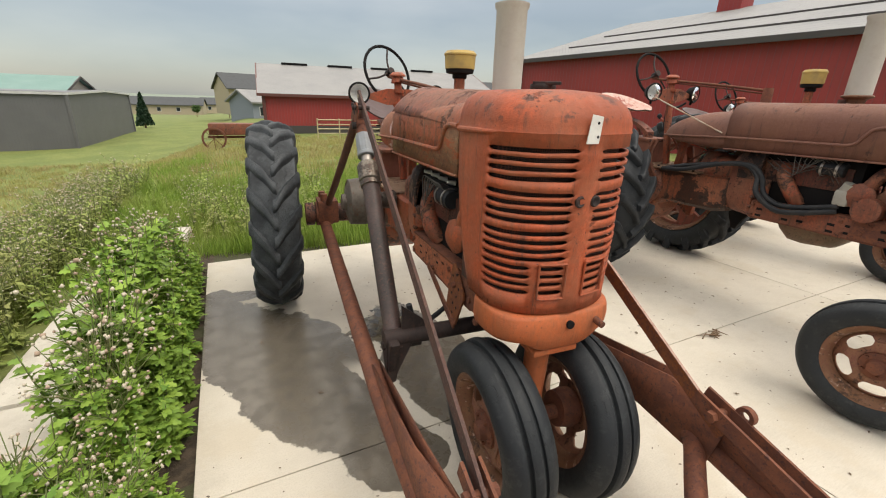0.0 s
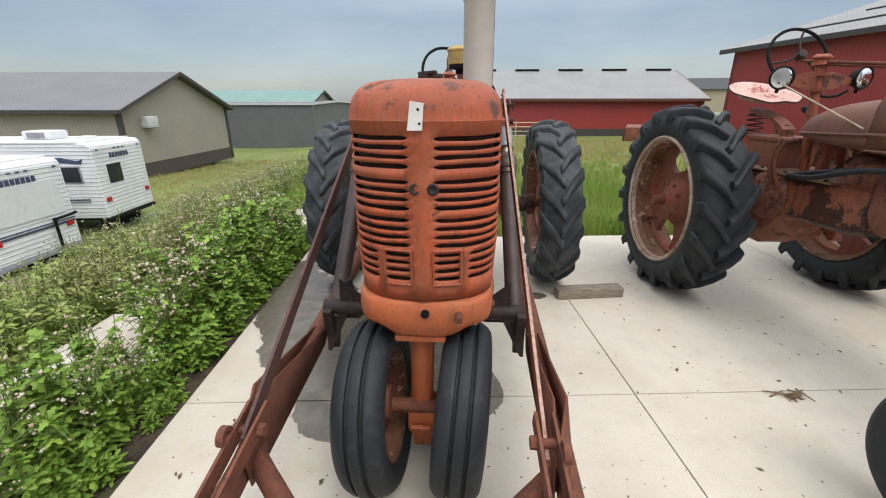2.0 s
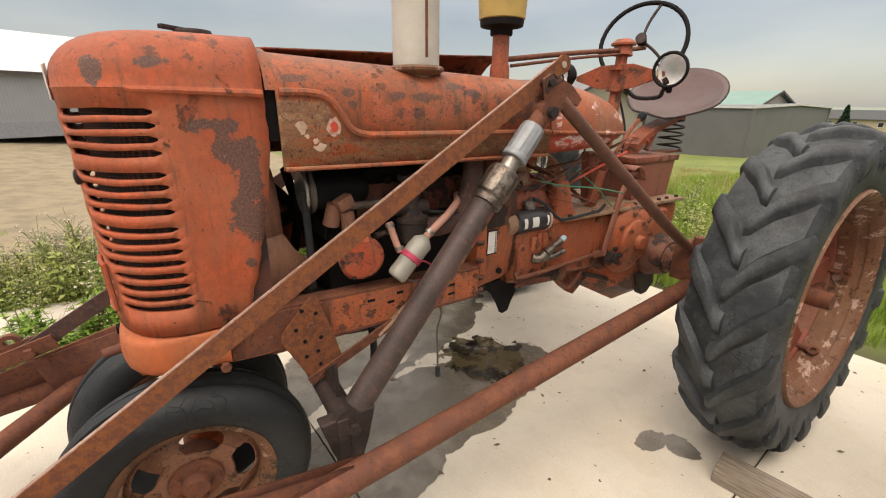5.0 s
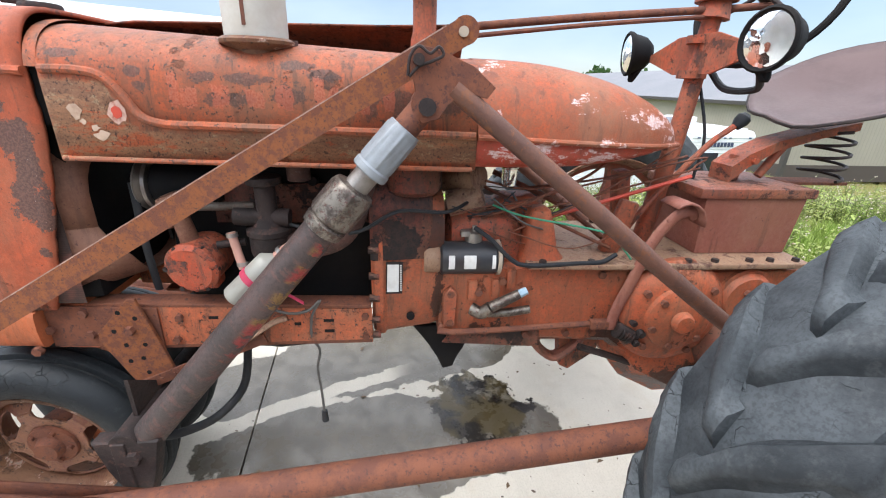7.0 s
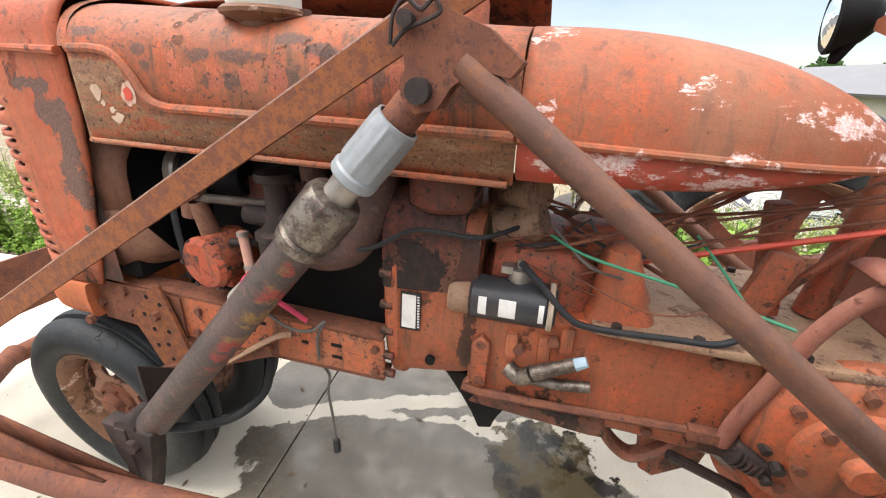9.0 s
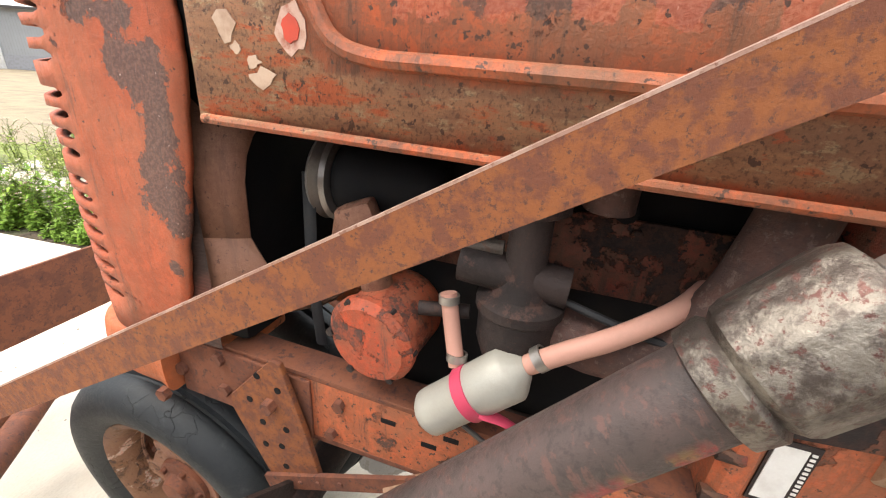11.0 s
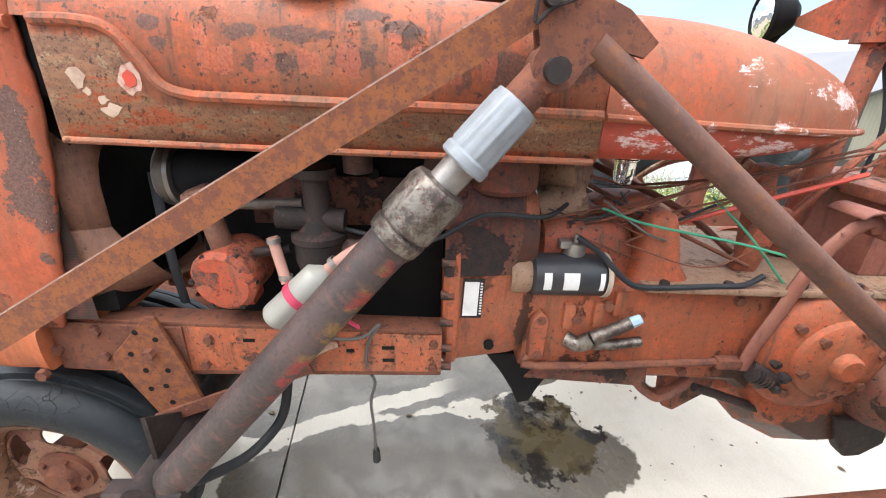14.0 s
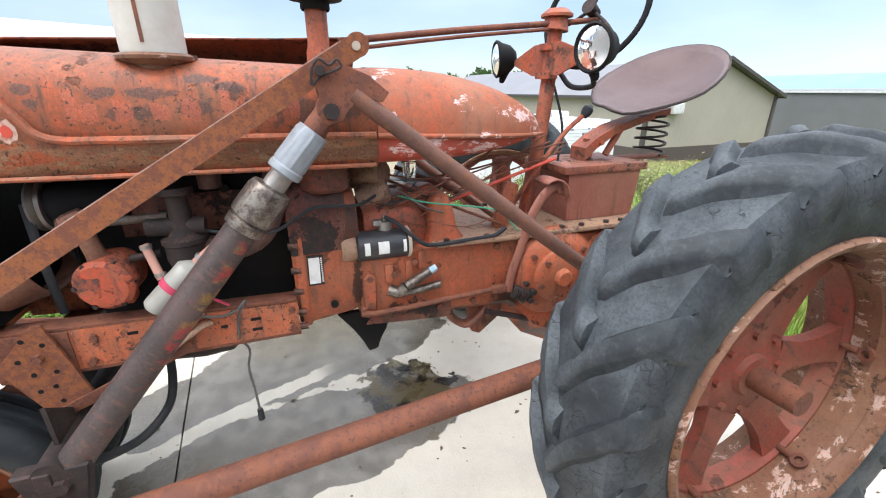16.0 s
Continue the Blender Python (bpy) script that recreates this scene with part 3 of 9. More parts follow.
def ground_sheet():
    steps = [0.0]
    while steps[-1] < 2600:
        steps.append(steps[-1] + max(0.5, steps[-1] * 0.085))
    axis = [-s for s in steps[:0:-1]] + steps
    bm = bmesh.new()
    grid = [[bm.verts.new((x, y, ground_z(x, y))) for x in axis] for y in axis]
    for j in range(len(axis) - 1):
        for i in range(len(axis) - 1):
            bm.faces.new((grid[j][i], grid[j][i + 1], grid[j + 1][i + 1], grid[j + 1][i]))
    k = Mat("grass_and_sand", 0.9)
    x, y, z = k.axes()
    big = k.noise(0.35, 5)
    col = k.mix(k.step(big, 0.35, 0.65), (0.125, 0.165, 0.036), (0.20, 0.225, 0.058))
    col = k.mix(k.step(k.noise(4, 7, 0.7), 0.4, 0.7), col, (0.105, 0.145, 0.030))
    col = k.mix(k.math("MULTIPLY", k.step(k.noise(45, 4), 0.5, 0.75), 0.5), col, (0.19, 0.18, 0.08))
    wob = k.math("MULTIPLY", k.math("SUBTRACT", k.noise(0.5, 5), 0.5), 4.0)
    sand_in = k.step(k.math("ADD", k.math("SUBTRACT", k.math("MULTIPLY", x, -1.0), k.math("MULTIPLY", y, 0.35)), wob), 5.6, 6.4)
    sand_y = k.step(k.math("ADD", y, wob), 8.2, 7.4)
    sand = k.math("MULTIPLY", sand_in, sand_y)
    sandc = k.mix(k.step(k.noise(1.2, 6), 0.4, 0.65), (0.255, 0.205, 0.132), (0.185, 0.15, 0.10))
    col = k.mix(sand, col, sandc)
    earth = k.math("MULTIPLY", k.step(x, -3.0, -2.5), k.step(y, 4.6, 4.0))
    col = k.mix(earth, col, (0.06, 0.06, 0.028))
    # aerial haze painted in: far ground fades to pale grey-green
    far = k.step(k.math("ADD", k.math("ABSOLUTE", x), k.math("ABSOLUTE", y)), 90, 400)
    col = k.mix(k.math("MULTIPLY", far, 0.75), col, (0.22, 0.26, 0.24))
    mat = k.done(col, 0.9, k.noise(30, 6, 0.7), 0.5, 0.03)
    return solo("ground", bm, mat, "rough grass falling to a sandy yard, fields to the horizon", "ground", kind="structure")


ground_sheet()

# concrete slab: panels with sawn joints, laid a little askew to the tractor
SLAB_TURN = 5.2
slab = thing("pavement", "pale broom-finished concrete slab with sawn joints and wet stains", "pavement", kind="structure")
slab.rotation_euler = (0, 0, radians(SLAB_TURN))


def slab_material():
    k = Mat("pale_concrete", 0.8)
    x, y, z = k.axes()
    base = k.mix(k.step(k.noise(0.9, 5), 0.35, 0.68), (0.60, 0.55, 0.465), (0.53, 0.48, 0.40))
    base = k.mix(k.math("MULTIPLY", k.step(k.noise(6, 7, 0.65), 0.45, 0.75), 0.35), base, (0.40, 0.36, 0.30))
    brush = k.noise(14, 5, 0.6, k.mapped((1.0, 14.0, 1.0)))
    base = k.mix(k.math("MULTIPLY", k.step(brush, 0.42, 0.62), 0.14), base, (0.72, 0.68, 0.60))
    base = k.mix(k.math("MULTIPLY", k.step(k.noise(120, 6, 0.75), 0.48, 0.62), 0.30), base, (0.36, 0.32, 0.26))
    base = k.mix(k.math("MULTIPLY", k.step(k.noise(1.7, 8, 0.68), 0.52, 0.62), 0.30), base, (0.50, 0.42, 0.31))
    specks = k.step(k.noise(28, 2, 0.4), 0.725, 0.75)
    base = k.mix(specks, base, (0.10, 0.07, 0.05))
    wob = k.math("MULTIPLY", k.math("SUBTRACT", k.noise(2.6, 6, 0.55), 0.5), 1.0)

    ragged = k.math("MULTIPLY", k.math("SUBTRACT", k.noise(6.0, 9, 0.68), 0.5), 1.5)

    def blot(cx, cy, rx, ry, wob=wob, turn=0.0):
        dx, dy = k.math("SUBTRACT", x, cx), k.math("SUBTRACT", y, cy)
        c, t = math.cos(radians(turn)), math.sin(radians(turn))
        a = k.math("DIVIDE", k.math("ADD", k.math("MULTIPLY", dx, c), k.math("MULTIPLY", dy, t)), rx)
        b = k.math("DIVIDE", k.math("SUBTRACT", k.math("MULTIPLY", dy, c), k.math("MULTIPLY", dx, t)), ry)
        d = k.math("SQRT", k.math("ADD", k.math("MULTIPLY", a, a), k.math("MULTIPLY", b, b)))
        return k.step(k.math("ADD", d, wob), 1.0, 0.97)

    wet = blot(-0.87, 1.52, 0.44, 1.22, wob, 17.0)
    for spot in ((0.0, 1.26, 0.33, 0.86), (-0.50, 0.52, 0.26, 0.24), (0.30, 0.78, 0.16, 0.30), (-1.34, 2.35, 0.20, 0.72), (-0.60, 1.92, 0.11, 0.16), (-1.22, 2.85, 0.24, 0.12), (1.02, 2.05, 0.10, 0.07, ragged), (0.9, 1.98, 0.06, 0.10, ragged)):
        wet = k.math("MAXIMUM", wet, blot(*spot))
    # a dry ridge keeps the two wet patches apart
    ridge = k.math("ADD", k.math("MULTIPLY", k.math("ADD", x, 0.27), 0.941), k.math("MULTIPLY", k.math("SUBTRACT", y, 0.66), 0.338))
    ridge = k.math("ABSOLUTE", k.math("ADD", ridge, k.math("MULTIPLY", k.math("SUBTRACT", k.noise(3.5, 6, 0.6), 0.5), 0.16)))
    dry_strip = k.math("MULTIPLY", k.step(ridge, 0.050, 0.042), k.step(y, 1.50, 1.30))
    wet = k.math("MULTIPLY", wet, k.math("SUBTRACT", 1.0, dry_strip))
    oil = blot(-0.176, 1.80, 0.27, 0.27, k.math("ADD", ragged, k.math("MULTIPLY", wob, 0.9)))
    mottled = k.noise(9, 6, 0.65)
    wetcol = k.mix(k.step(mottled, 0.35, 0.7), (0.100, 0.085, 0.066), (0.165, 0.142, 0.112))
    oilcol = k.mix(k.step(k.noise(4.5, 7, 0.62), 0.44, 0.56), (0.075, 0.054, 0.022), (0.016, 0.012, 0.009))
    col = k.mix(wet, base, wetcol)
    col = k.mix(k.math("MULTIPLY", oil, k.math("ADD", 0.80, k.math("MULTIPLY", k.step(k.noise(13, 8, 0.7), 0.40, 0.52), 0.20))), col, oilcol)
    rough = k.math("SUBTRACT", 0.8, k.math("MULTIPLY", k.math("MAXIMUM", wet, oil), k.math("ADD", k.math("MULTIPLY", k.step(mottled, 0.4, 0.6), 0.16), 0.44)))
    dry = k.math("SUBTRACT", 1.0, wet)
    k.put(k.b.inputs["Specular IOR Level"], k.math("SUBTRACT", 0.5, k.math("MULTIPLY", oil, 0.20)))
    return k.done(col, rough, k.math("MULTIPLY", k.math("ADD", brush, k.noise(70, 4)), k.math("ADD", k.math("MULTIPLY", dry, 0.8), 0.2)), 0.22, 0.004)


CONCRETE = slab_material()
US, VS = (-1.467, 1.283, 4.03, 6.78, 9.6), (-5.84, -2.6, 0.637, 3.88)
for i in range(4):
    for j in range(3):
        bm = bmesh.new()
        g = 0.0035
        box(bm, ((US[i] + US[i + 1]) / 2, (VS[j] + VS[j + 1]) / 2, -0.08), (US[i + 1] - US[i] - 2 * g, VS[j + 1] - VS[j] - 2 * g, 0.16), bevel=0.004)
        part("slab_panel", bm, CONCRETE, slab, smooth=False)
bm = bmesh.new()
box(bm, (4.06, -0.98, -0.12), (11.0, 9.6, 0.2))
part("joint_bed", bm, plain("joint_dirt", (0.05, 0.042, 0.034), 0.9), slab, "dark dirt filling the joints")


def kerb_stones():
    """The row of big cut stone blocks that edges the weed bed."""
    k = Mat("kerb_stone", 0.85)
    col = k.mix(k.step(k.noise(2.5, 6), 0.35, 0.7), (0.56, 0.52, 0.45), (0.42, 0.38, 0.32))
    col = k.mix(k.step(k.noise(24, 5), 0.6, 0.75), col, (0.25, 0.21, 0.17))
    mat = k.done(col, 0.85, k.noise(18, 7, 0.7), 0.5, 0.012)
    rnd = random.Random(5)
    for n in range(6):
        v = -4.69 + n * 1.77
        bm = bmesh.new()
        w, l = 0.60 + rnd.uniform(-0.03, 0.03), 1.72
        box(bm, (0, 0, 0), (w, l, 0.34), bevel=0.02)
        bmesh.ops.subdivide_edges(bm, edges=[ed for ed in bm.edges if ed.calc_length() > 0.2], cuts=4, use_grid_fill=True)
        for p in bm.verts:
            p.co += 0.018 * Vector(noise.noise_vector(p.co * 4 + Vector((n * 7.0, 0, 0))))
        ob = solo("kerb_block", bm, mat, "pale rough limestone block edging the weed bed", "kerb stone", "kerb blocks", smooth=True)
        a = radians(1.0)
        ob.location = S * Vector((-2.40 + rnd.uniform(-0.02, 0.02), v, -0.10))
        ob.rotation_euler = (radians(rnd.uniform(-1, 1)), radians(rnd.uniform(-2, 2)), a + radians(rnd.uniform(-1.5, 1.5)))


kerb_stones()


def soil_bed():
    """The strip of bare dark earth between the slab and the kerb."""
    k = Mat("dark_bed_soil", 0.95)
    col = k.mix(k.step(k.noise(9, 8, 0.7), 0.4, 0.62), (0.050, 0.036, 0.024), (0.095, 0.068, 0.044))
    mat = k.done(col, 0.95, k.noise(30, 8, 0.75), 0.9, 0.02)
    bm = bmesh.new()
    bmesh.ops.create_grid(bm, x_segments=10, y_segments=110, size=0.5, matrix=Matrix.Diagonal((0.74, 8.9, 1, 1)))
    for p in bm.verts:
        p.co.z += 0.02 * noise.noise(p.co * 5) + 0.012 * noise.noise(p.co * 17)
    ob = solo("soil_bed", bm, mat, "dark bare soil between slab and kerb", "soil", kind="structure")
    a = radians(SLAB_TURN)
    c = Vector((-1.78, -0.1, 0))
    ob.location = S * Vector((c.x * math.cos(a) - c.y * math.sin(a), c.x * math.sin(a) + c.y * math.cos(a), -0.045))
    ob.rotation_euler = (0, 0, a)


soil_bed()


# ---- buildings ----
def metal_wall(name, a, b, pitch=0.23):
    k = Mat(name, 0.55)
    x, y, z = k.axes()
    s = k.math("ADD", x, y)
    rib = k.math("FRACT", k.math("DIVIDE", s, pitch))
    line = k.step(k.math("ABSOLUTE", k.math("SUBTRACT", rib, 0.5)), 0.40, 0.48)
    col = k.mix(k.step(k.noise(0.5, 5), 0.35, 0.7), a, b)
    return k.done(k.mix(k.math("MULTIPLY", line, 0.25), col, (0.1, 0.09, 0.09)), 0.55, line, 0.5, 0.02)


def shed(name, label, origin, along, length, depth, base, eave, rise, wall_mat, roof_mat, trim_mat, over=0.45, skirt=None, vents=0, lines=None):
    """A long gabled metal shed. origin: the ground plan's corner; along: unit way of its eave side; depth goes to the left of along."""
    ax = Vector((along[0], along[1], 0)).normalized()
    ay = Vector((-ax.y, ax.x, 0))
    m = Matrix(((ax.x, ay.x, 0, origin[0]), (ax.y, ay.y, 0, origin[1]), (0, 0, 1, base), (0, 0, 0, 1)))
    top = thing(name, label, "building", (0, 0, 0))
    top.matrix_world = Matrix.Diagonal((S, S, S, 1)) @ m
    h = eave - base
    t = 0.2
    for nm, c, s in (("front_wall", (length / 2, t / 2, h / 2), (length, t, h)), ("back_wall", (length / 2, depth - t / 2, h / 2), (length, t, h))):
        bm = bmesh.new()
        box(bm, c, s)
        part(nm, bm, wall_mat, top, smooth=False)
    for x in (t / 2, length - t / 2):
        bm = bmesh.new()
        mm = Matrix(((0, 0, 1, x), (1, 0, 0, 0), (0, 1, 0, 0), (0, 0, 0, 1)))
        plate(bm, ((t, 0), (depth - t, 0), (depth - t, h), (depth / 2, h + rise - 0.1), (t, h)), t, mm)
        part("gable_wall", bm, wall_mat, top, smooth=False)
    if skirt:
        for nm, c, s in (("front_skirt", (length / 2, -0.02, skirt[1] / 2), (length + 0.08, 0.05, skirt[1])), ("end_skirt", (length + 0.02, depth / 2, skirt[1] / 2), (0.05, depth, skirt[1])), ("end_skirt", (-0.02, depth / 2, skirt[1] / 2), (0.05, depth, skirt[1]))):
            bm = bmesh.new()
            box(bm, c, s)
            part(nm, bm, skirt[0], top, smooth=False)
    slope = math.hypot(depth / 2, rise)
    for s in (0, 1):
        bm = bmesh.new()
        dy = over * depth / 2 / slope
        dz = over * rise / slope
        y0, y1 = (-dy, depth / 2) if s == 0 else (depth + dy, depth / 2)
        rings = []
        for x in (-over, length + over):
            rings.append([Vector((x, y0, h - dz + 0.02)), Vector((x, y1, h + rise + 0.02)), Vector((x, y1, h + rise + 0.14)), Vector((x, y0, h - dz + 0.14))])
        loft(bm, rings)
        roof = part("roof_side", bm, roof_mat, top, smooth=False)
        bm = bmesh.new()
        box(bm, (length / 2, y0, h - dz + 0.02), (length + 2 * over, 0.06, 0.2))
        part("eave_trim", bm, trim_mat, roof, smooth=False)
    for x in (-over, length + over):
        for sgn in (0, 1):
            bm = bmesh.new()
            y0 = -over * 0.95 if sgn == 0 else depth + over * 0.95
            a, b = Vector((x, y0, h - over * rise / slope + 0.03)), Vector((x, depth / 2, h + rise + 0.05))
            side = Vector((0.05, 0, 0))
            up = Vector((0, 0, 0.1))
            loft(bm, [[p + side + up, p - side + up, p - side - up, p + side - up] for p in (a, b)])
            part("rake_trim", bm, trim_mat, top, smooth=False)
    for x in (0.0, length):
        for y in (0.0, depth):
            bm = bmesh.new()
            box(bm, (x, y, h / 2), (0.24, 0.24, h - 0.02))
            part("corner_trim", bm, wall_mat if trim_mat is TRIM_WHITE else trim_mat, top, smooth=False)
    for n in range(vents):
        bm = bmesh.new()
        box(bm, (length * (n + 0.7) / vents, depth / 2, h + rise + 0.2), (2.2, 0.4, 0.16), bevel=0.03)
        part("ridge_vent", bm, BLACK, top, smooth=False)
    return top


ROOF_GREY = metal_wall("grey_metal_roof", (0.255, 0.25, 0.245), (0.215, 0.215, 0.215))
ROOF_DARK = metal_wall("dark_grey_metal_roof", (0.15, 0.15, 0.16), (0.175, 0.17, 0.18))
ROOF_GREEN = metal_wall("green_metal_roof", (0.14, 0.26, 0.23), (0.17, 0.29, 0.26))
WALL_RED = metal_wall("red_metal_siding", (0.30, 0.032, 0.030), (0.25, 0.03, 0.028))
WALL_TAN = metal_wall("tan_metal_siding", (0.33, 0.295, 0.245), (0.30, 0.27, 0.225))
WALL_GREY = metal_wall("grey_metal_siding", (0.135, 0.135, 0.14), (0.12, 0.12, 0.125))
WALL_WHITE = metal_wall("white_metal_siding", (0.28, 0.29, 0.305), (0.25, 0.26, 0.275))
SKIRT = plain("dark_brown_skirt", (0.075, 0.06, 0.055), 0.6)
TRIM_DARK = plain("dark_trim", (0.06, 0.055, 0.055), 0.5)
TRIM_WHITE = plain("white_trim", (0.62, 0.62, 0.62), 0.5)
TRIM_BROWN = plain("brown_eave_trim", (0.13, 0.045, 0.04), 0.5)

shed("storage_shed", "long low red metal shed with grey roof and dark base", (-1.3, 35.2), (1, 0.0), 20.0, 13.0, -1.15, 1.95, 2.35, WALL_RED, ROOF_GREY, TRIM_BROWN, 0.4, (TRIM_DARK, 0.75), 5)
barn = shed("machine_barn", "tall red metal barn with grey standing-seam roof", (19.3, -9.6), (-0.17, 0.985), 32.8, -20.0, -0.4, 4.25, 2.9, WALL_RED, ROOF_GREY, TRIM_DARK, 0.6)
shed("tan_shed", "long tan metal shed with dark roof and brown base", (-58.0, 21.3), (1, 0.02), 38.5, 11.3, -2.75, 1.3, 2.15, WALL_TAN, ROOF_DARK, TRIM_DARK, 0.45, (SKIRT, 0.9))
shed("grey_shed", "dark grey metal shed with pale eave trim and stepped foundation", (-42.0, 44.0), (1, 0.03), 25.5, 20.0, -3.3, 1.45, 0.25, WALL_GREY, ROOF_DARK, TRIM_WHITE, 0.15)
shed("green_roofed_shed", "shed with a pale green metal roof", (-48.0, 49.0), (1, 0.03), 29.5, 9.0, -3.2, 1.6, 1.35, WALL_TAN, ROOF_GREEN, TRIM_DARK, 0.4)
bm = bmesh.new()
box(bm, (26.6, -10.0, 7.9), (1.3, 1.3, 1.1), bevel=0.02)
cupola = part("cupola", bm, WALL_RED, barn, "small red roof cupola")
bm = bmesh.new()
plate(bm, ((-0.85, 8.4), (0.0, 9.0), (0.85, 8.4)), 1.7, Matrix(((1, 0, 0, 26.6), (0, 0, 1, -10.0), (0, 1, 0, 0), (0, 0, 0, 1))))
part("cupola_roof", bm, ROOF_GREY, cupola, smooth=False)
# snow guards along the slope
for q in (0.16, 0.45):
    bm = bmesh.new()
    box(bm, (16.0, -10.0 * q, 4.65 + 2.9 * q + 0.17), (30.0, 0.06, 0.07))
    part("snow_guard", bm, TRIM_DARK, barn, smooth=False)


# ---- wheels ----
LUGS = {}


def lug_mesh(half, surf, R, deep):
    """One tread bar from the tyre's middle over its shoulder, made once for each hand: worn low and broad, or deep and sharp."""
    if (half, deep) in LUGS:
        return LUGS[half, deep]
    bm = bmesh.new()
    rings = []
    rise = 0.056 if deep else 0.034
    for q, x in enumerate((-0.016, 0.006, 0.03, 0.055, 0.08, 0.105, 0.13, 0.152, 0.172, 0.186)):
        ang = -0.31 * (max(x, 0.0) / 0.19) ** 0.88
        base = surf(x)
        top = base + rise - 0.010 * (q == 0) + 0.0025 * math.sin(2.1 * q + 0.5)
        wid = (0.019 if deep else 0.025) + (0.014 if deep else 0.017) * q / 9
        wob = 0.004 * math.sin(1.3 * q)
        foot = 0.020 if deep else 0.034
        ring = []
        for dw, rr in ((-wid - foot, base - 0.012), (-wid - 0.5 * foot, base + 0.006), (-wid - 0.006, top - 0.012), (-wid + 0.003, top - 0.002), (0.0, top), (wid - 0.003, top - 0.002), (wid + 0.006, top - 0.012), (wid + 0.5 * foot, base + 0.006), (wid + foot, base - 0.012)):
            an = ang + (dw + wob) / R
            ring.append(Vector((half * x, rr * math.cos(an), rr * math.sin(an))))
        rings.append(ring)
    # the end of the bar runs down the shoulder and dies out on the sidewall
    last = rings[-1]
    for x, cut, keep in ((0.196, 0.012, 1.0), (0.201, 0.045, 0.96), (0.196, 0.085, 0.9), (0.184, 0.115, 0.8)):
        ring = []
        for n, v in enumerate(last):
            r, an = math.hypot(v.y, v.z), math.atan2(v.z, v.y)
            mid = math.atan2(last[4].z, last[4].y)
            an = mid + (an - mid) * keep
            r = min(r, R + 0.03) - cut
            ring.append(Vector((half * (x - (0.020 if n in (0, 8) else 0.010 if n in (1, 7) else 0.0)), r * math.cos(an), r * math.sin(an))))
        rings.append(ring)
    loft(bm, rings)
    LUGS[half, deep] = finish(bm, "tread_bar", TYRE3 if deep else TYRE, angle=50)
    return LUGS[half, deep]


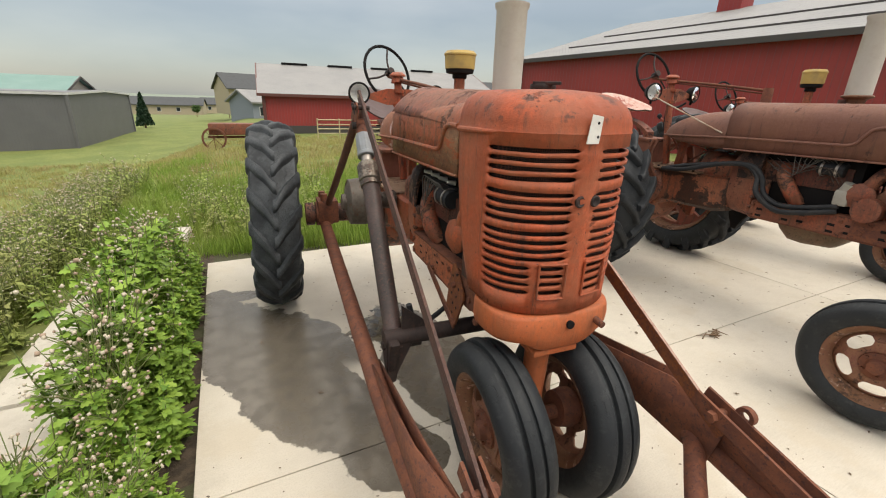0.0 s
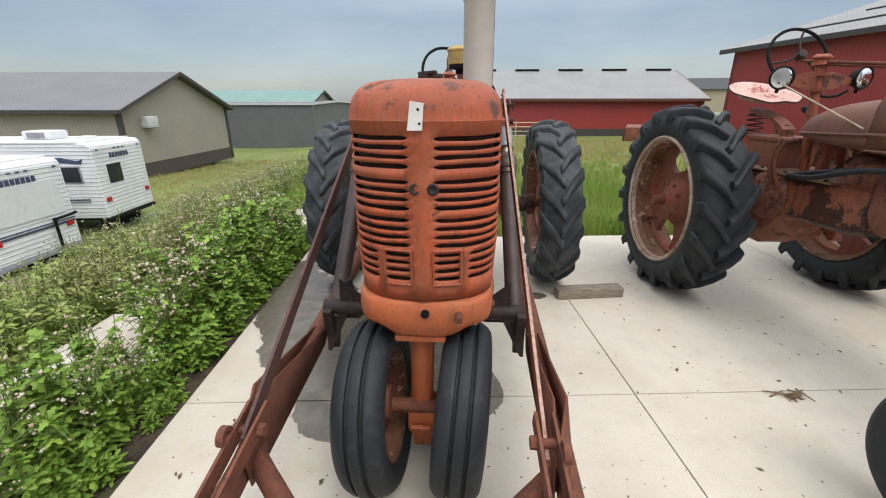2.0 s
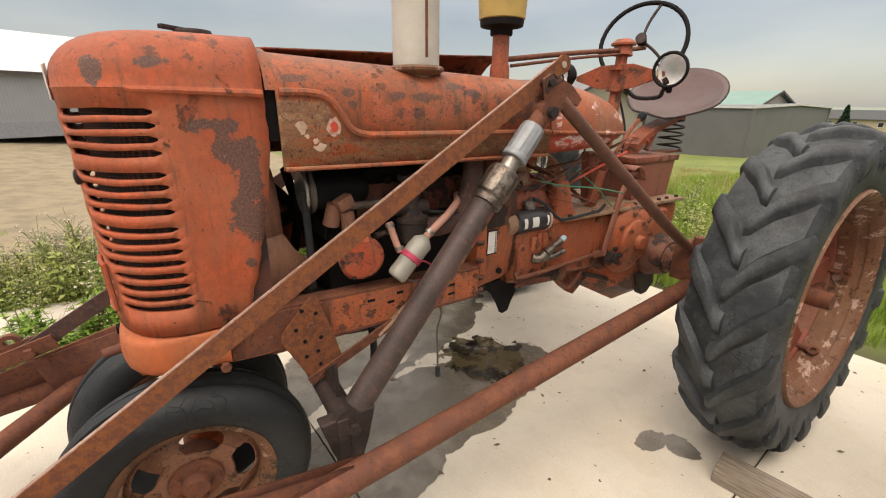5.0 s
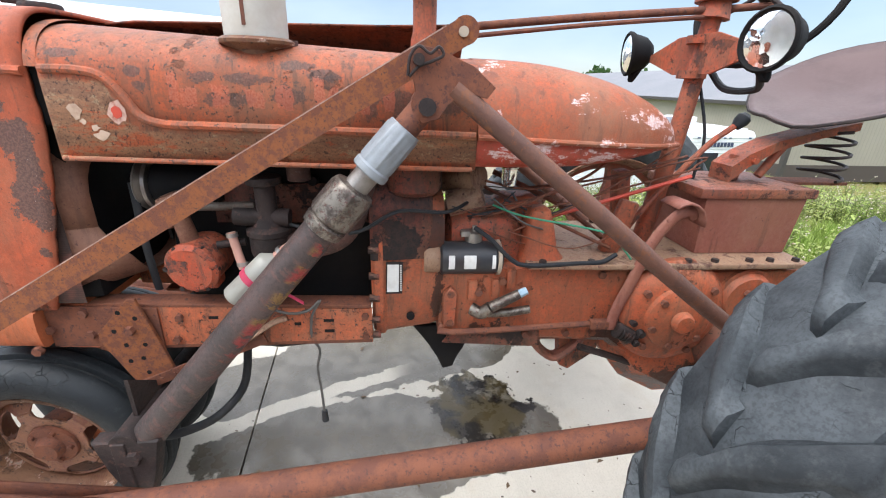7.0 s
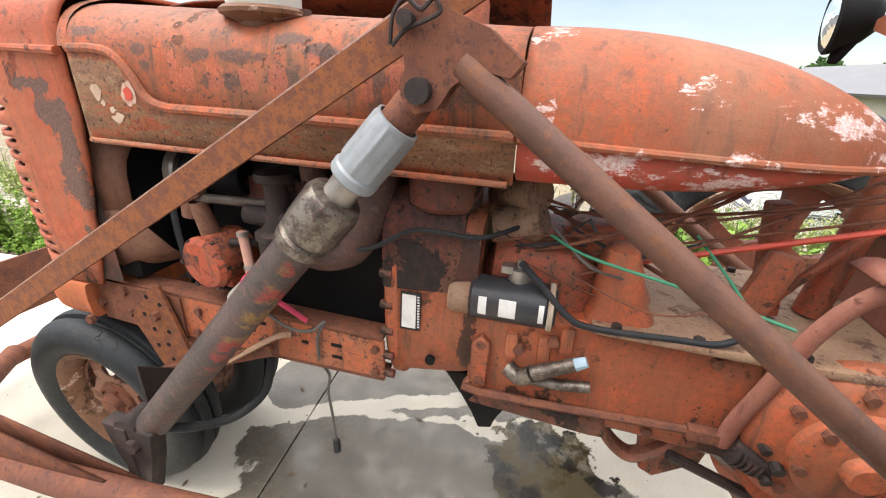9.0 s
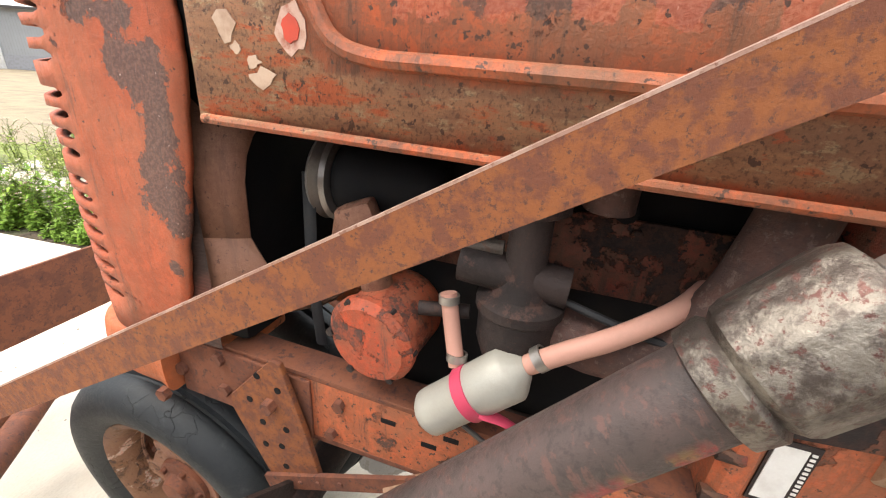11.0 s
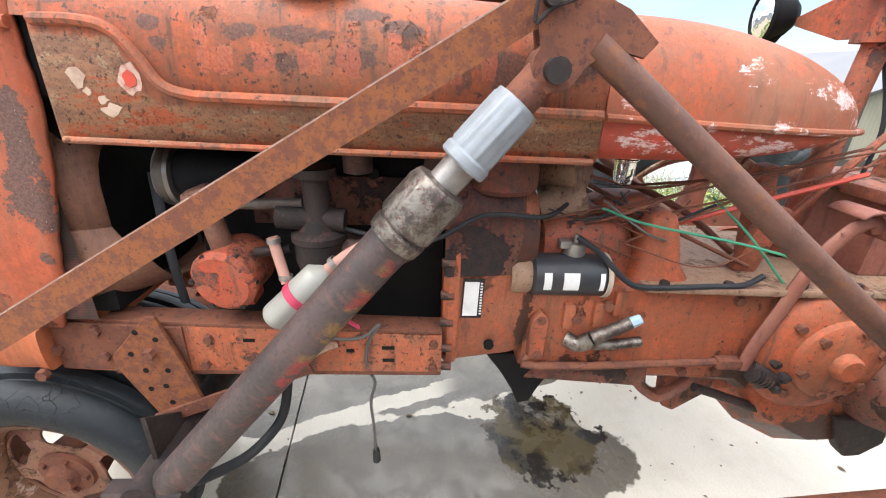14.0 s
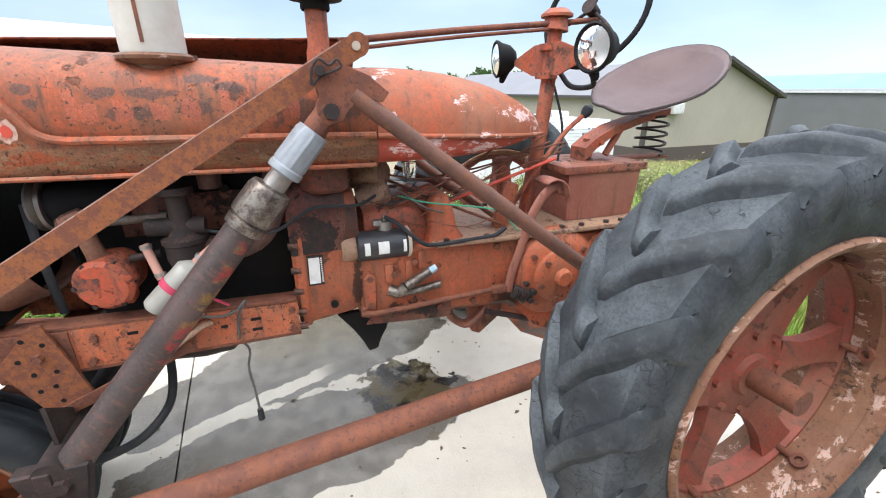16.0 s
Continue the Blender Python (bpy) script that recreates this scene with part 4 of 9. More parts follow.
def rear_wheel(parent, at, turn, side, stub=0.3, rim_mat=None, lean=0.0, size=1.0, deep=False):
    """A bar-lug drive wheel. Local x is the axle; side +1 puts the outer face to +x."""
    R, W = 0.735, 0.185
    rk = 1.0 if deep else 0.925
    hub = bmesh.new()
    s = side
    # cast centre: a dished boss with five arms to an inner ring
    arms = 5 if deep else 6
    out = 0.085 if deep else 0.095
    if deep:
        # a bell-shaped centre that bulges outward
        lathe(hub, [(0.0, 0.055), (0.05, 0.055), (0.065, 0.040), (0.11, 0.020), (0.17, -0.035), (0.20, -0.065), (0.205, -0.075), (0.235, -0.080), (0.245, -0.10), (0.235, -0.13), (0.0, -0.15)], (s * out * 0.6, 0, 0), (s, 0, 0), 40)
    else:
        lathe(hub, [(0.0, -0.095), (0.065, -0.095), (0.075, -0.115), (0.15, -0.125), (0.185, -0.145), (0.19, -0.19), (0.0, -0.19)], (s * out, 0, 0), (s, 0, 0), 32)
    for n in range(arms):
        a = 2 * math.pi * n / arms + 0.3
        c, d = math.cos(a), math.sin(a)
        rad, tan = Vector((0, c, d)), Vector((0, -d, c))
        rings = []
        wide = 0.035 if deep else 0.0
        for r, w, x, th in ((0.16, 0.075 + wide, -0.15, 0.05), (0.25, 0.052 + 0.7 * wide, -0.14, 0.045), (0.33, 0.050 + 0.8 * wide, -0.135, 0.045), (0.40, 0.060 + 1.8 * wide, -0.13, 0.045), (0.46, 0.075 + 3.2 * wide, -0.125, 0.05)):
            p = r * rk * rad + Vector((s * (x + out), 0, 0))
            rings.append([p + sa * w * tan + Vector((sb * th / 2, 0, 0)) for sa, sb in ((1, 1), (-1, 1), (-1, -1), (1, -1))])
        loft(hub, rings)
    for n in range(8):
        a = 2 * math.pi * n / 8
        bolt(hub, (s * (out - 0.122 if not deep else 0.055), 0.135 * math.cos(a), 0.135 * math.sin(a)), (s, 0, 0), 0.014, 0.014)
    wheel = part("rear_wheel", hub, HUBRED, parent, angle=35)
    wheel.matrix_basis = pose(*at) @ pose(0, 0, 0, 0, -s * lean, 0) @ pose(0, 0, 0, turn) @ Matrix.Scale(size, 4) @ Matrix.Scale(1.0 if deep else 0.89, 4, (1, 0, 0))
    bm = bmesh.new()
    lathe(bm, [(r * rk, x) for r, x in ((0.445, -0.165), (0.477, -0.165), (0.477, -0.085), (0.462, -0.085), (0.445, -0.11))], (s * out, 0, 0), (s, 0, 0), 56, closed=True)
    part("centre_ring", bm, HUBRED, wheel, "worn red inner ring")
    for n in range(arms):
        a = 2 * math.pi * n / arms + 0.3
        rad, tan = Vector((0, math.cos(a), math.sin(a))), Vector((0, -math.sin(a), math.cos(a)))
        bm = bmesh.new()
        p = 0.455 * rk * rad + Vector((s * (out - 0.10), 0, 0))
        cyl(bm, p, p + Vector((s * 0.055, 0, 0)), 0.012, 0.012, 10)
        lathe(bm, [(0.014, -0.007), (0.027, -0.007), (0.027, 0.007), (0.014, 0.007)], p + Vector((s * 0.078, 0, 0)), rad, 14, closed=True)
        part("eye_bolt", bm, RUST, wheel, "rusty clamping eye bolt")
    bm = bmesh.new()
    lathe(bm, [(r * rk, x) for r, x in ((0.50, -0.165), (0.525, -0.175), (0.53, -0.165), (0.515, -0.145), (0.505, -0.09), (0.495, -0.06), (0.495, 0.06), (0.505, 0.09), (0.515, 0.145), (0.53, 0.165), (0.525, 0.175), (0.508, 0.165), (0.500, 0.15), (0.494, 0.10), (0.478, 0.085), (0.474, 0.0), (0.478, -0.085), (0.494, -0.10), (0.500, -0.15))], (0, 0, 0), (1, 0, 0), 56, closed=True)
    part("rim", bm, RIMRUST, wheel, "rusted steel rim")
    bm = bmesh.new()
    lathe(bm, [(r * rk, x) for r, x in ((0.492, 0.128), (0.497, 0.156), (0.507, 0.171), (0.526, 0.181), (0.537, 0.169), (0.538, 0.155))], (0, 0, 0), (s, 0, 0), 56)
    part("rim_flange", bm, rim_mat or RIMRUST, wheel, "scaly rim edge")
    bm = bmesh.new()
    cyl(bm, (s * -0.15, 0, 0), (s * stub, 0, 0), 0.040, 0.040, 20)
    part("axle_shaft", bm, RUST, wheel, "bare rusty axle end")
    def surf(x):
        q = abs(x) / W
        return R - 0.008 - (0.035 if deep else 0.058) * q**2.2

    # tyre carcass
    bm = bmesh.new()
    prof = [(0.515 * rk, -0.150), (0.545 * (rk + 0.03), -0.178), (0.62, -0.186), (0.665, -0.180), (0.695, -0.165), (surf(0.12), -0.12), (surf(0.06), -0.06), (R - 0.005, 0.0), (surf(0.06), 0.06), (surf(0.12), 0.12), (0.695, 0.165), (0.665, 0.180), (0.62, 0.186), (0.545 * (rk + 0.03), 0.178), (0.515 * rk, 0.150)]
    lathe(bm, prof, (0, 0, 0), (1, 0, 0), 96)

    part("tyre", bm, TYRE3 if deep else TYRE, wheel, "weathered black tyre carcass", angle=50)
    count = 18
    for n in range(2 * count):
        half = -1 if n % 2 else 1
        ob = new("tread_bar", lug_mesh(half, surf, R, deep))
        ob.parent = wheel
        ob.rotation_euler = (math.pi * n / count, 0, 0)
    return wheel


def front_wheel(parent, at, turn, side, camber=0.0, yaw=0.0, size=1.0):
    R = 0.362
    hub = bmesh.new()
    s = side
    lathe(hub, [(0.0, 0.075), (0.035, 0.075), (0.045, 0.05), (0.075, 0.045), (0.085, 0.0), (0.075, -0.06), (0.0, -0.06)], (0, 0, 0), (s, 0, 0), 24)
    # pressed disc with kidney-shaped windows
    seg, disc = 100, bmesh.new()
    dish = lambda r: 0.034 - 0.040 * max(0.0, (r - 0.13) / 0.073) ** 1.6

    def ray(i):
        am = (i % 20) / 10 - 1
        half = 0.031 * math.sqrt(max(0.0, 1 - (am / 0.7) ** 4)) if abs(am) < 0.7 else 0.0
        inner, outer = 0.141 - half, 0.141 + half
        radii = [0.07, 0.085, inner - 0.004, inner, outer, outer + 0.004, 0.19, 0.203]
        a = 2 * math.pi * i / seg
        return [disc.verts.new((s * (dish(r) + (0.004 if n in (2, 5) else 0.0)), r * math.cos(a), r * math.sin(a))) for n, r in enumerate(radii)], half
    rays = [ray(i) for i in range(seg)]
    for i in range(seg):
        (a, ha), (b, hb) = rays[i], rays[(i + 1) % seg]
        for q in range(7):
            if q != 3:
                disc.faces.new((a[q], b[q], b[q + 1], a[q + 1]))
    bmesh.ops.remove_doubles(disc, verts=disc.verts, dist=0.0004)
    for n in range(5):
        a = 2 * math.pi * n / 5 + 0.5
        bolt(hub, (s * 0.045, 0.06 * math.cos(a), 0.06 * math.sin(a)), (s, 0, 0), 0.010, 0.014)
    wheel = part("front_wheel", hub, RUST, parent)
    wheel.matrix_basis = pose(*at) @ pose(0, 0, 0, 0, 0, yaw) @ pose(0, 0, 0, 0, camber, 0) @ pose(0, 0, 0, turn) @ Matrix.Scale(size, 4)
    plate_disc = part("wheel_disc", disc, WHEELRED, wheel, "maroon pressed disc with kidney-shaped windows")
    md = plate_disc.modifiers.new("thickness", "SOLIDIFY")
    md.thickness = 0.008
    bm = bmesh.new()
    lathe(bm, [(0.212, -0.068), (0.232, -0.076), (0.236, -0.066), (0.212, -0.05), (0.195, -0.02), (0.195, 0.02), (0.212, 0.05), (0.236, 0.066), (0.232, 0.076), (0.212, 0.068), (0.190, 0.03), (0.190, -0.03)], (0, 0, 0), (1, 0, 0), 40, closed=True)
    part("rim", bm, RIMRUST, wheel, "rusted rim with pale scale")
    bm = bmesh.new()
    prof = [(0.222, -0.064), (0.25, -0.088), (0.285, -0.098), (0.318, -0.094), (0.336, -0.080), (0.345, -0.066), (0.351, -0.054), (0.353, -0.042), (0.351, -0.036), (0.340, -0.033), (0.338, -0.027), (0.341, -0.022), (0.358, -0.019), (0.361, -0.012), (R, -0.006)]
    prof += [(r, -x) for r, x in prof[::-1]]
    lathe(bm, prof, (0, 0, 0), (1, 0, 0), 56)
    part("tyre", bm, TYRE2, wheel, "worn ribbed black tyre")
    return wheel


# ---- tractor bodywork ----
HW = 0.293  # half width of the hood


def plan_half(n=26):
    """The grille shell's plan from the nose to its rear edge: (x, y)."""
    pts = []
    for i in range(n + 1):
        a = math.pi / 2 * i / n
        pts.append((HW * math.sin(a) ** 0.87, 0.225 * (1 - abs(math.cos(a)) ** 0.87)))
    pts += [(HW, 0.27), (HW, 0.32), (HW, 0.37), (HW, 0.42), (HW, 0.462)]
    return pts


def plan_front(x):
    """How far back the shell's face lies at a distance x from its middle."""
    a = math.asin(min(1.0, (abs(x) / HW) ** (1 / 0.87)))
    return 0.225 * (1 - abs(math.cos(a)) ** 0.87)


def grille_shell(parent, mat, screen_mat):
    half = plan_half()
    cols = [(-x, y) for x, y in half[:0:-1]] + half
    slots = []
    # four groups of four slots with broader bands between them
    z = 1.596
    for i in range(16):
        slots.append((z - 0.0086, z + 0.0086, i))
        z -= {3: 0.054, 7: 0.046, 11: 0.037}.get(i, 0.0326)
    zs = [(0.980, None)]
    for lo, hi, i in slots[::-1]:
        zs += [(lo, i), (hi, None)]
    zs += [(1.648, None), (1.652, None), (1.66, None)]
    bm = bmesh.new()

    def point(c, z):
        x, y = cols[c]
        k = 1.0 - 0.05 * max(0.0, (1.25 - z) / 0.27) ** 1.5
        dent = noise.noise_vector(Vector((x * 9, y * 9, z * 22)))
        swell = 0.006 if 1.6515 < z < 1.6525 else 0.0
        ridge = -0.010 * max(0.0, 1 - abs(x) / 0.035)
        y -= 0.11 * max(0.0, (1.52 - z) / 0.5) ** 1.4 * max(0.0, (y - 0.30) / 0.16)
        return Vector((x * (k + swell * 2), 0.462 - (0.462 - y) * (1.0 + 0.02 * max(0.0, (z - 1.3) / 0.35) + swell) + ridge * (z < 1.7) + 0.006 * dent.x * (z < 1.64), z + 0.0035 * dent.z * (1.0 < z < 1.62)))

    def cut(slot, c):
        xm = abs(cols[c][0] + cols[c + 1][0]) / 2
        ym = (cols[c][1] + cols[c + 1][1]) / 2
        return slot is not None and xm > 0.036 and ym < 0.205 and not (slot > 11 and 0.145 < xm < 0.175)

    grid = [[bm.verts.new(point(c, z)) for c in range(len(cols))] for z, _ in zs]
    for r in range(len(zs) - 1):
        slot = zs[r][1]
        # slots end in a rounded taper
        for c in range(1, len(cols) - 1):
            if cut(slot, c - 1) != cut(slot, c):
                grid[r][c].co.z += 0.0055
                grid[r + 1][c].co.z -= 0.0055
        for c in range(len(cols) - 1):
            if cut(slot, c):
                continue
            bm.faces.new((grid[r][c], grid[r][c + 1], grid[r + 1][c + 1], grid[r + 1][c]))
    # domed top
    prev = grid[-1]
    for s in range(1, 11):
        a = math.pi / 2 * s / 10
        k, z = abs(math.cos(a)) ** 0.5, 1.66 + 0.135 * math.sin(a) ** 0.95
        if s == 10:
            row = [bm.verts.new((p.co.x * 0.32, 0.462 - (0.462 - p.co.y) * 0.32, 1.795)) for p in grid[-1]]
        else:
            kk = 0.32 + 0.68 * k
            row = [bm.verts.new((p.co.x * kk, 0.462 - (0.462 - p.co.y) * kk, z + 0.004 * (1 - abs(p.co.x) / HW))) for p in grid[-1]]
        for c in range(len(cols) - 1):
            bm.faces.new((prev[c], prev[c + 1], row[c + 1], row[c]))
        prev = row
    for c in range(len(cols) // 2):
        o = len(cols) - 2 - c
        if o > c:
            vs = []
            for v in (prev[c], prev[c + 1], prev[o], prev[o + 1]):
                if v not in vs:
                    vs.append(v)
            bm.faces.new(vs)
    shell = part("grille_shell", bm, mat, parent, "faded orange-red slotted grille shell", angle=45)
    md = shell.modifiers.new("thickness", "SOLIDIFY")
    md.thickness, md.offset = 0.012, -1
    shell.location.x = -0.008
    for side in (-1, 1):
        bm = bmesh.new()
        tube(bm, [(side * (HW - 0.020), 0.13, 1.650), (side * (HW + 0.002), 0.20, 1.648), (side * (HW + 0.005), 0.30, 1.646), (side * (HW + 0.005), 0.458, 1.642)], (0.006, 0.011), 8, 5)
        part("shoulder_ridge", bm, mat, shell)
    # two framed panels low on the face
    for side in (-1, 1):
        bm = bmesh.new()
        edge = [side * (0.042 + 0.105 * q / 6) for q in range(7)]
        low = [(x, plan_front(x) - 0.006, 1.046) for x in edge]
        high = [(x, plan_front(x) - 0.008, 1.186) for x in edge]
        tube(bm, low, 0.006, 6, 1, 0.7)
        tube(bm, high, 0.006, 6, 1, 0.7)
        tube(bm, [low[-1], high[-1]], 0.006, 6, 1, 0.7)
        tube(bm, [low[0], high[0]], 0.006, 6, 1, 0.7)
        part("panel_frame", bm, mat, shell)
    # screen behind the slots
    bm = bmesh.new()
    rows = []
    for z in (1.0, 1.3, 1.63):
        rows.append([Vector((x * 0.93, 0.032 + y * 0.93, z)) for x, y in cols[1:-1]])
    loft(bm, rows, cap=False, wrap=False)
    part("radiator_screen", bm, screen_mat, shell, "rusty wire screen over the radiator")
    return shell


k = Mat("wire_screen", 0.7, 0.3)
x_, y_, z_ = k.axes()
mesh_a = k.step(k.math("ABSOLUTE", k.math("SUBTRACT", k.math("FRACT", k.math("MULTIPLY", x_, 140)), 0.5)), 0.25, 0.4)
mesh_b = k.step(k.math("ABSOLUTE", k.math("SUBTRACT", k.math("FRACT", k.math("MULTIPLY", z_, 140)), 0.5)), 0.25, 0.4)
wires = k.math("MAXIMUM", mesh_a, mesh_b)
SCREEN = k.done(k.mix(wires, (0.016, 0.010, 0.008), k.mix(k.step(k.noise(7, 5), 0.4, 0.6), (0.045, 0.027, 0.022), (0.13, 0.045, 0.030))), 0.7, wires, 0.6, 0.003)


def hood_ring(y, low, half=HW, crown=1.795, shoulder=1.62, n=22, yb=None):
    """A hood section: up one side, over the crown, down the other."""
    pts = [Vector((half, y, low))]
    for i in range(n + 1):
        a = math.pi * i / n
        c, s = math.cos(a), math.sin(a)
        pts.append(Vector((half * math.copysign(abs(c) ** 0.55, c), y, shoulder + (crown - shoulder) * abs(s)**0.8)))
    pts.append(Vector((-half, y, low)))
    return pts


def bodywork(parent, nose_mat, hood_mat, tank_mat):
    grille_shell(parent, nose_mat, SCREEN)
    # hood sheet
    bm = bmesh.new()
    own_hood = hood_mat is HOOD
    ridge = lambda y: 1.765 - 0.045 * (y - 0.5) if own_hood else 1.795
    rings = [hood_ring(y, 1.432 - 0.012 * (y - 0.5), HW - 0.004 * (y > 0.5), ridge(y)) for y in (0.492, 0.5, 0.7, 0.95, 1.2, 1.45, 1.57)]
    loft(bm, rings, cap=False, wrap=False)
    hood = part("hood", bm, hood_mat, parent, "long faded red hood with peeling paint", angle=60)
    md = hood.modifiers.new("thickness", "SOLIDIFY")
    md.thickness, md.offset = 0.008, -1
    for s in (-1, 1):
        bm = bmesh.new()
        tube(bm, [(s * HW, 0.50, 1.648), (s * HW, 0.58, 1.648), (s * HW, 0.635, 1.635), (s * HW, 0.675, 1.590), (s * HW, 0.705, 1.545), (s * HW, 0.755, 1.527), (s * HW, 0.85, 1.524), (s * HW, 1.2, 1.519), (s * HW, 1.565, 1.513)], 0.011, 8, 6)
        part("raised_bead", bm, hood_mat, hood)
        bm = bmesh.new()
        tube(bm, [(s * HW, 0.497, 1.436), (s * HW, 0.9, 1.429), (s * HW, 1.56, 1.420)], 0.007, 8, 3)
        part("rolled_edge", bm, hood_mat, hood)
    bm = bmesh.new()
    rings = []
    for y in (0.4655, 0.4945):
        full = hood_ring(y, 1.60, HW - 0.001, ridge(y) + 0.008)
        rings.append([v for v in full if v.z > 1.649])
    loft(bm, rings, cap=False, wrap=False)
    part("hood_lip", bm, hood_mat, hood)
    # black panel that stands in for the shade between shell and hood
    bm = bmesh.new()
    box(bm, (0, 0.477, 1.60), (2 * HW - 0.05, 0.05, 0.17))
    part("gap_shade", bm, BLACK, parent)
    # raised flap along the far side of the hood
    if own_hood:
        bm = bmesh.new()
        outer = []
        for y, lift in ((0.42, -0.030), (0.55, -0.014), (0.9, -0.004), (1.3, 0.006), (1.55, 0.018), (1.585, 0.014)):
            outer.append([Vector((-0.288 + 0.30 * q, y, 1.66 + lift + 0.150 * math.sin(min(1.0, q * 1.35) * math.pi / 2) ** 0.8)) for q in (0, 0.1, 0.22, 0.36, 0.52, 0.7, 0.74)])
        loft(bm, outer, cap=False, wrap=False)
        flap = part("hood_flap", bm, BROWN, parent, "rust-brown lifted hood sheet")
        md = flap.modifiers.new("thickness", "SOLIDIFY")
        md.thickness = 0.006
    # fuel tank: a long egg with a waist seam
    bm = bmesh.new()
    rings = []
    for i in range(25):
        q = i / 24
        y = 1.572 + 0.735 * q
        w = HW * max(1 - q**3.6, 0.0) ** 0.5
        w = max(w, 0.012)
        top = 1.49 + 0.232 * max(1 - q**2.37, 0.0) ** 0.7
        seam = 1.511 - 0.030 * q
        pts = []
        for j in range(21):
            a = math.pi * j / 20
            c, s2 = math.cos(a), math.sin(a)
            pts.append(Vector((w * math.copysign(abs(c) ** 0.6, c), y, seam + (max(top, seam + 0.01) - seam) * abs(s2)**0.85)))
        rings.append(pts)
    loft(bm, rings, cap=True, wrap=True)
    tank = part("fuel_tank", bm, tank_mat, parent, "faded red rounded fuel tank with pale scuffs", angle=60)
    bm = bmesh.new()
    rings = []
    for i in range(25):
        q = i / 24
        y = 1.572 + 0.725 * q
        w = max(0.985 * HW * max(1 - q**3.6, 0.0) ** 0.5, 0.010)
        seam = 1.509 - 0.030 * q
        low = 1.405 + 0.095 * q**3
        pts = []
        for j in range(17):
            a = math.pi * j / 16
            c, s2 = math.cos(a), math.sin(a)
            pts.append(Vector((w * math.copysign(abs(c) ** 0.45, c), y, seam - (seam - min(low, seam - 0.008)) * abs(s2)**0.6)))
        rings.append(pts[::-1])
    loft(bm, rings, cap=True, wrap=True)
    part("tank_base", bm, TANKLOW if tank_mat is TANK else tank_mat, tank, "scuffed red lower half of the tank")
    bm = bmesh.new()
    seam_pts = []
    for sgn in (1, -1):
        rng = range(24) if sgn == 1 else range(23, -1, -1)
        for i in rng:
            q = i / 24
            seam_pts.append((sgn * (HW * max(1 - q**3.6, 0.0) ** 0.5 + 0.004), 1.572 + 0.738 * q, 1.511 - 0.030 * q))
    tube(bm, seam_pts, 0.008, 8, 2)
    part("tank_seam", bm, tank_mat, tank)
    return hood


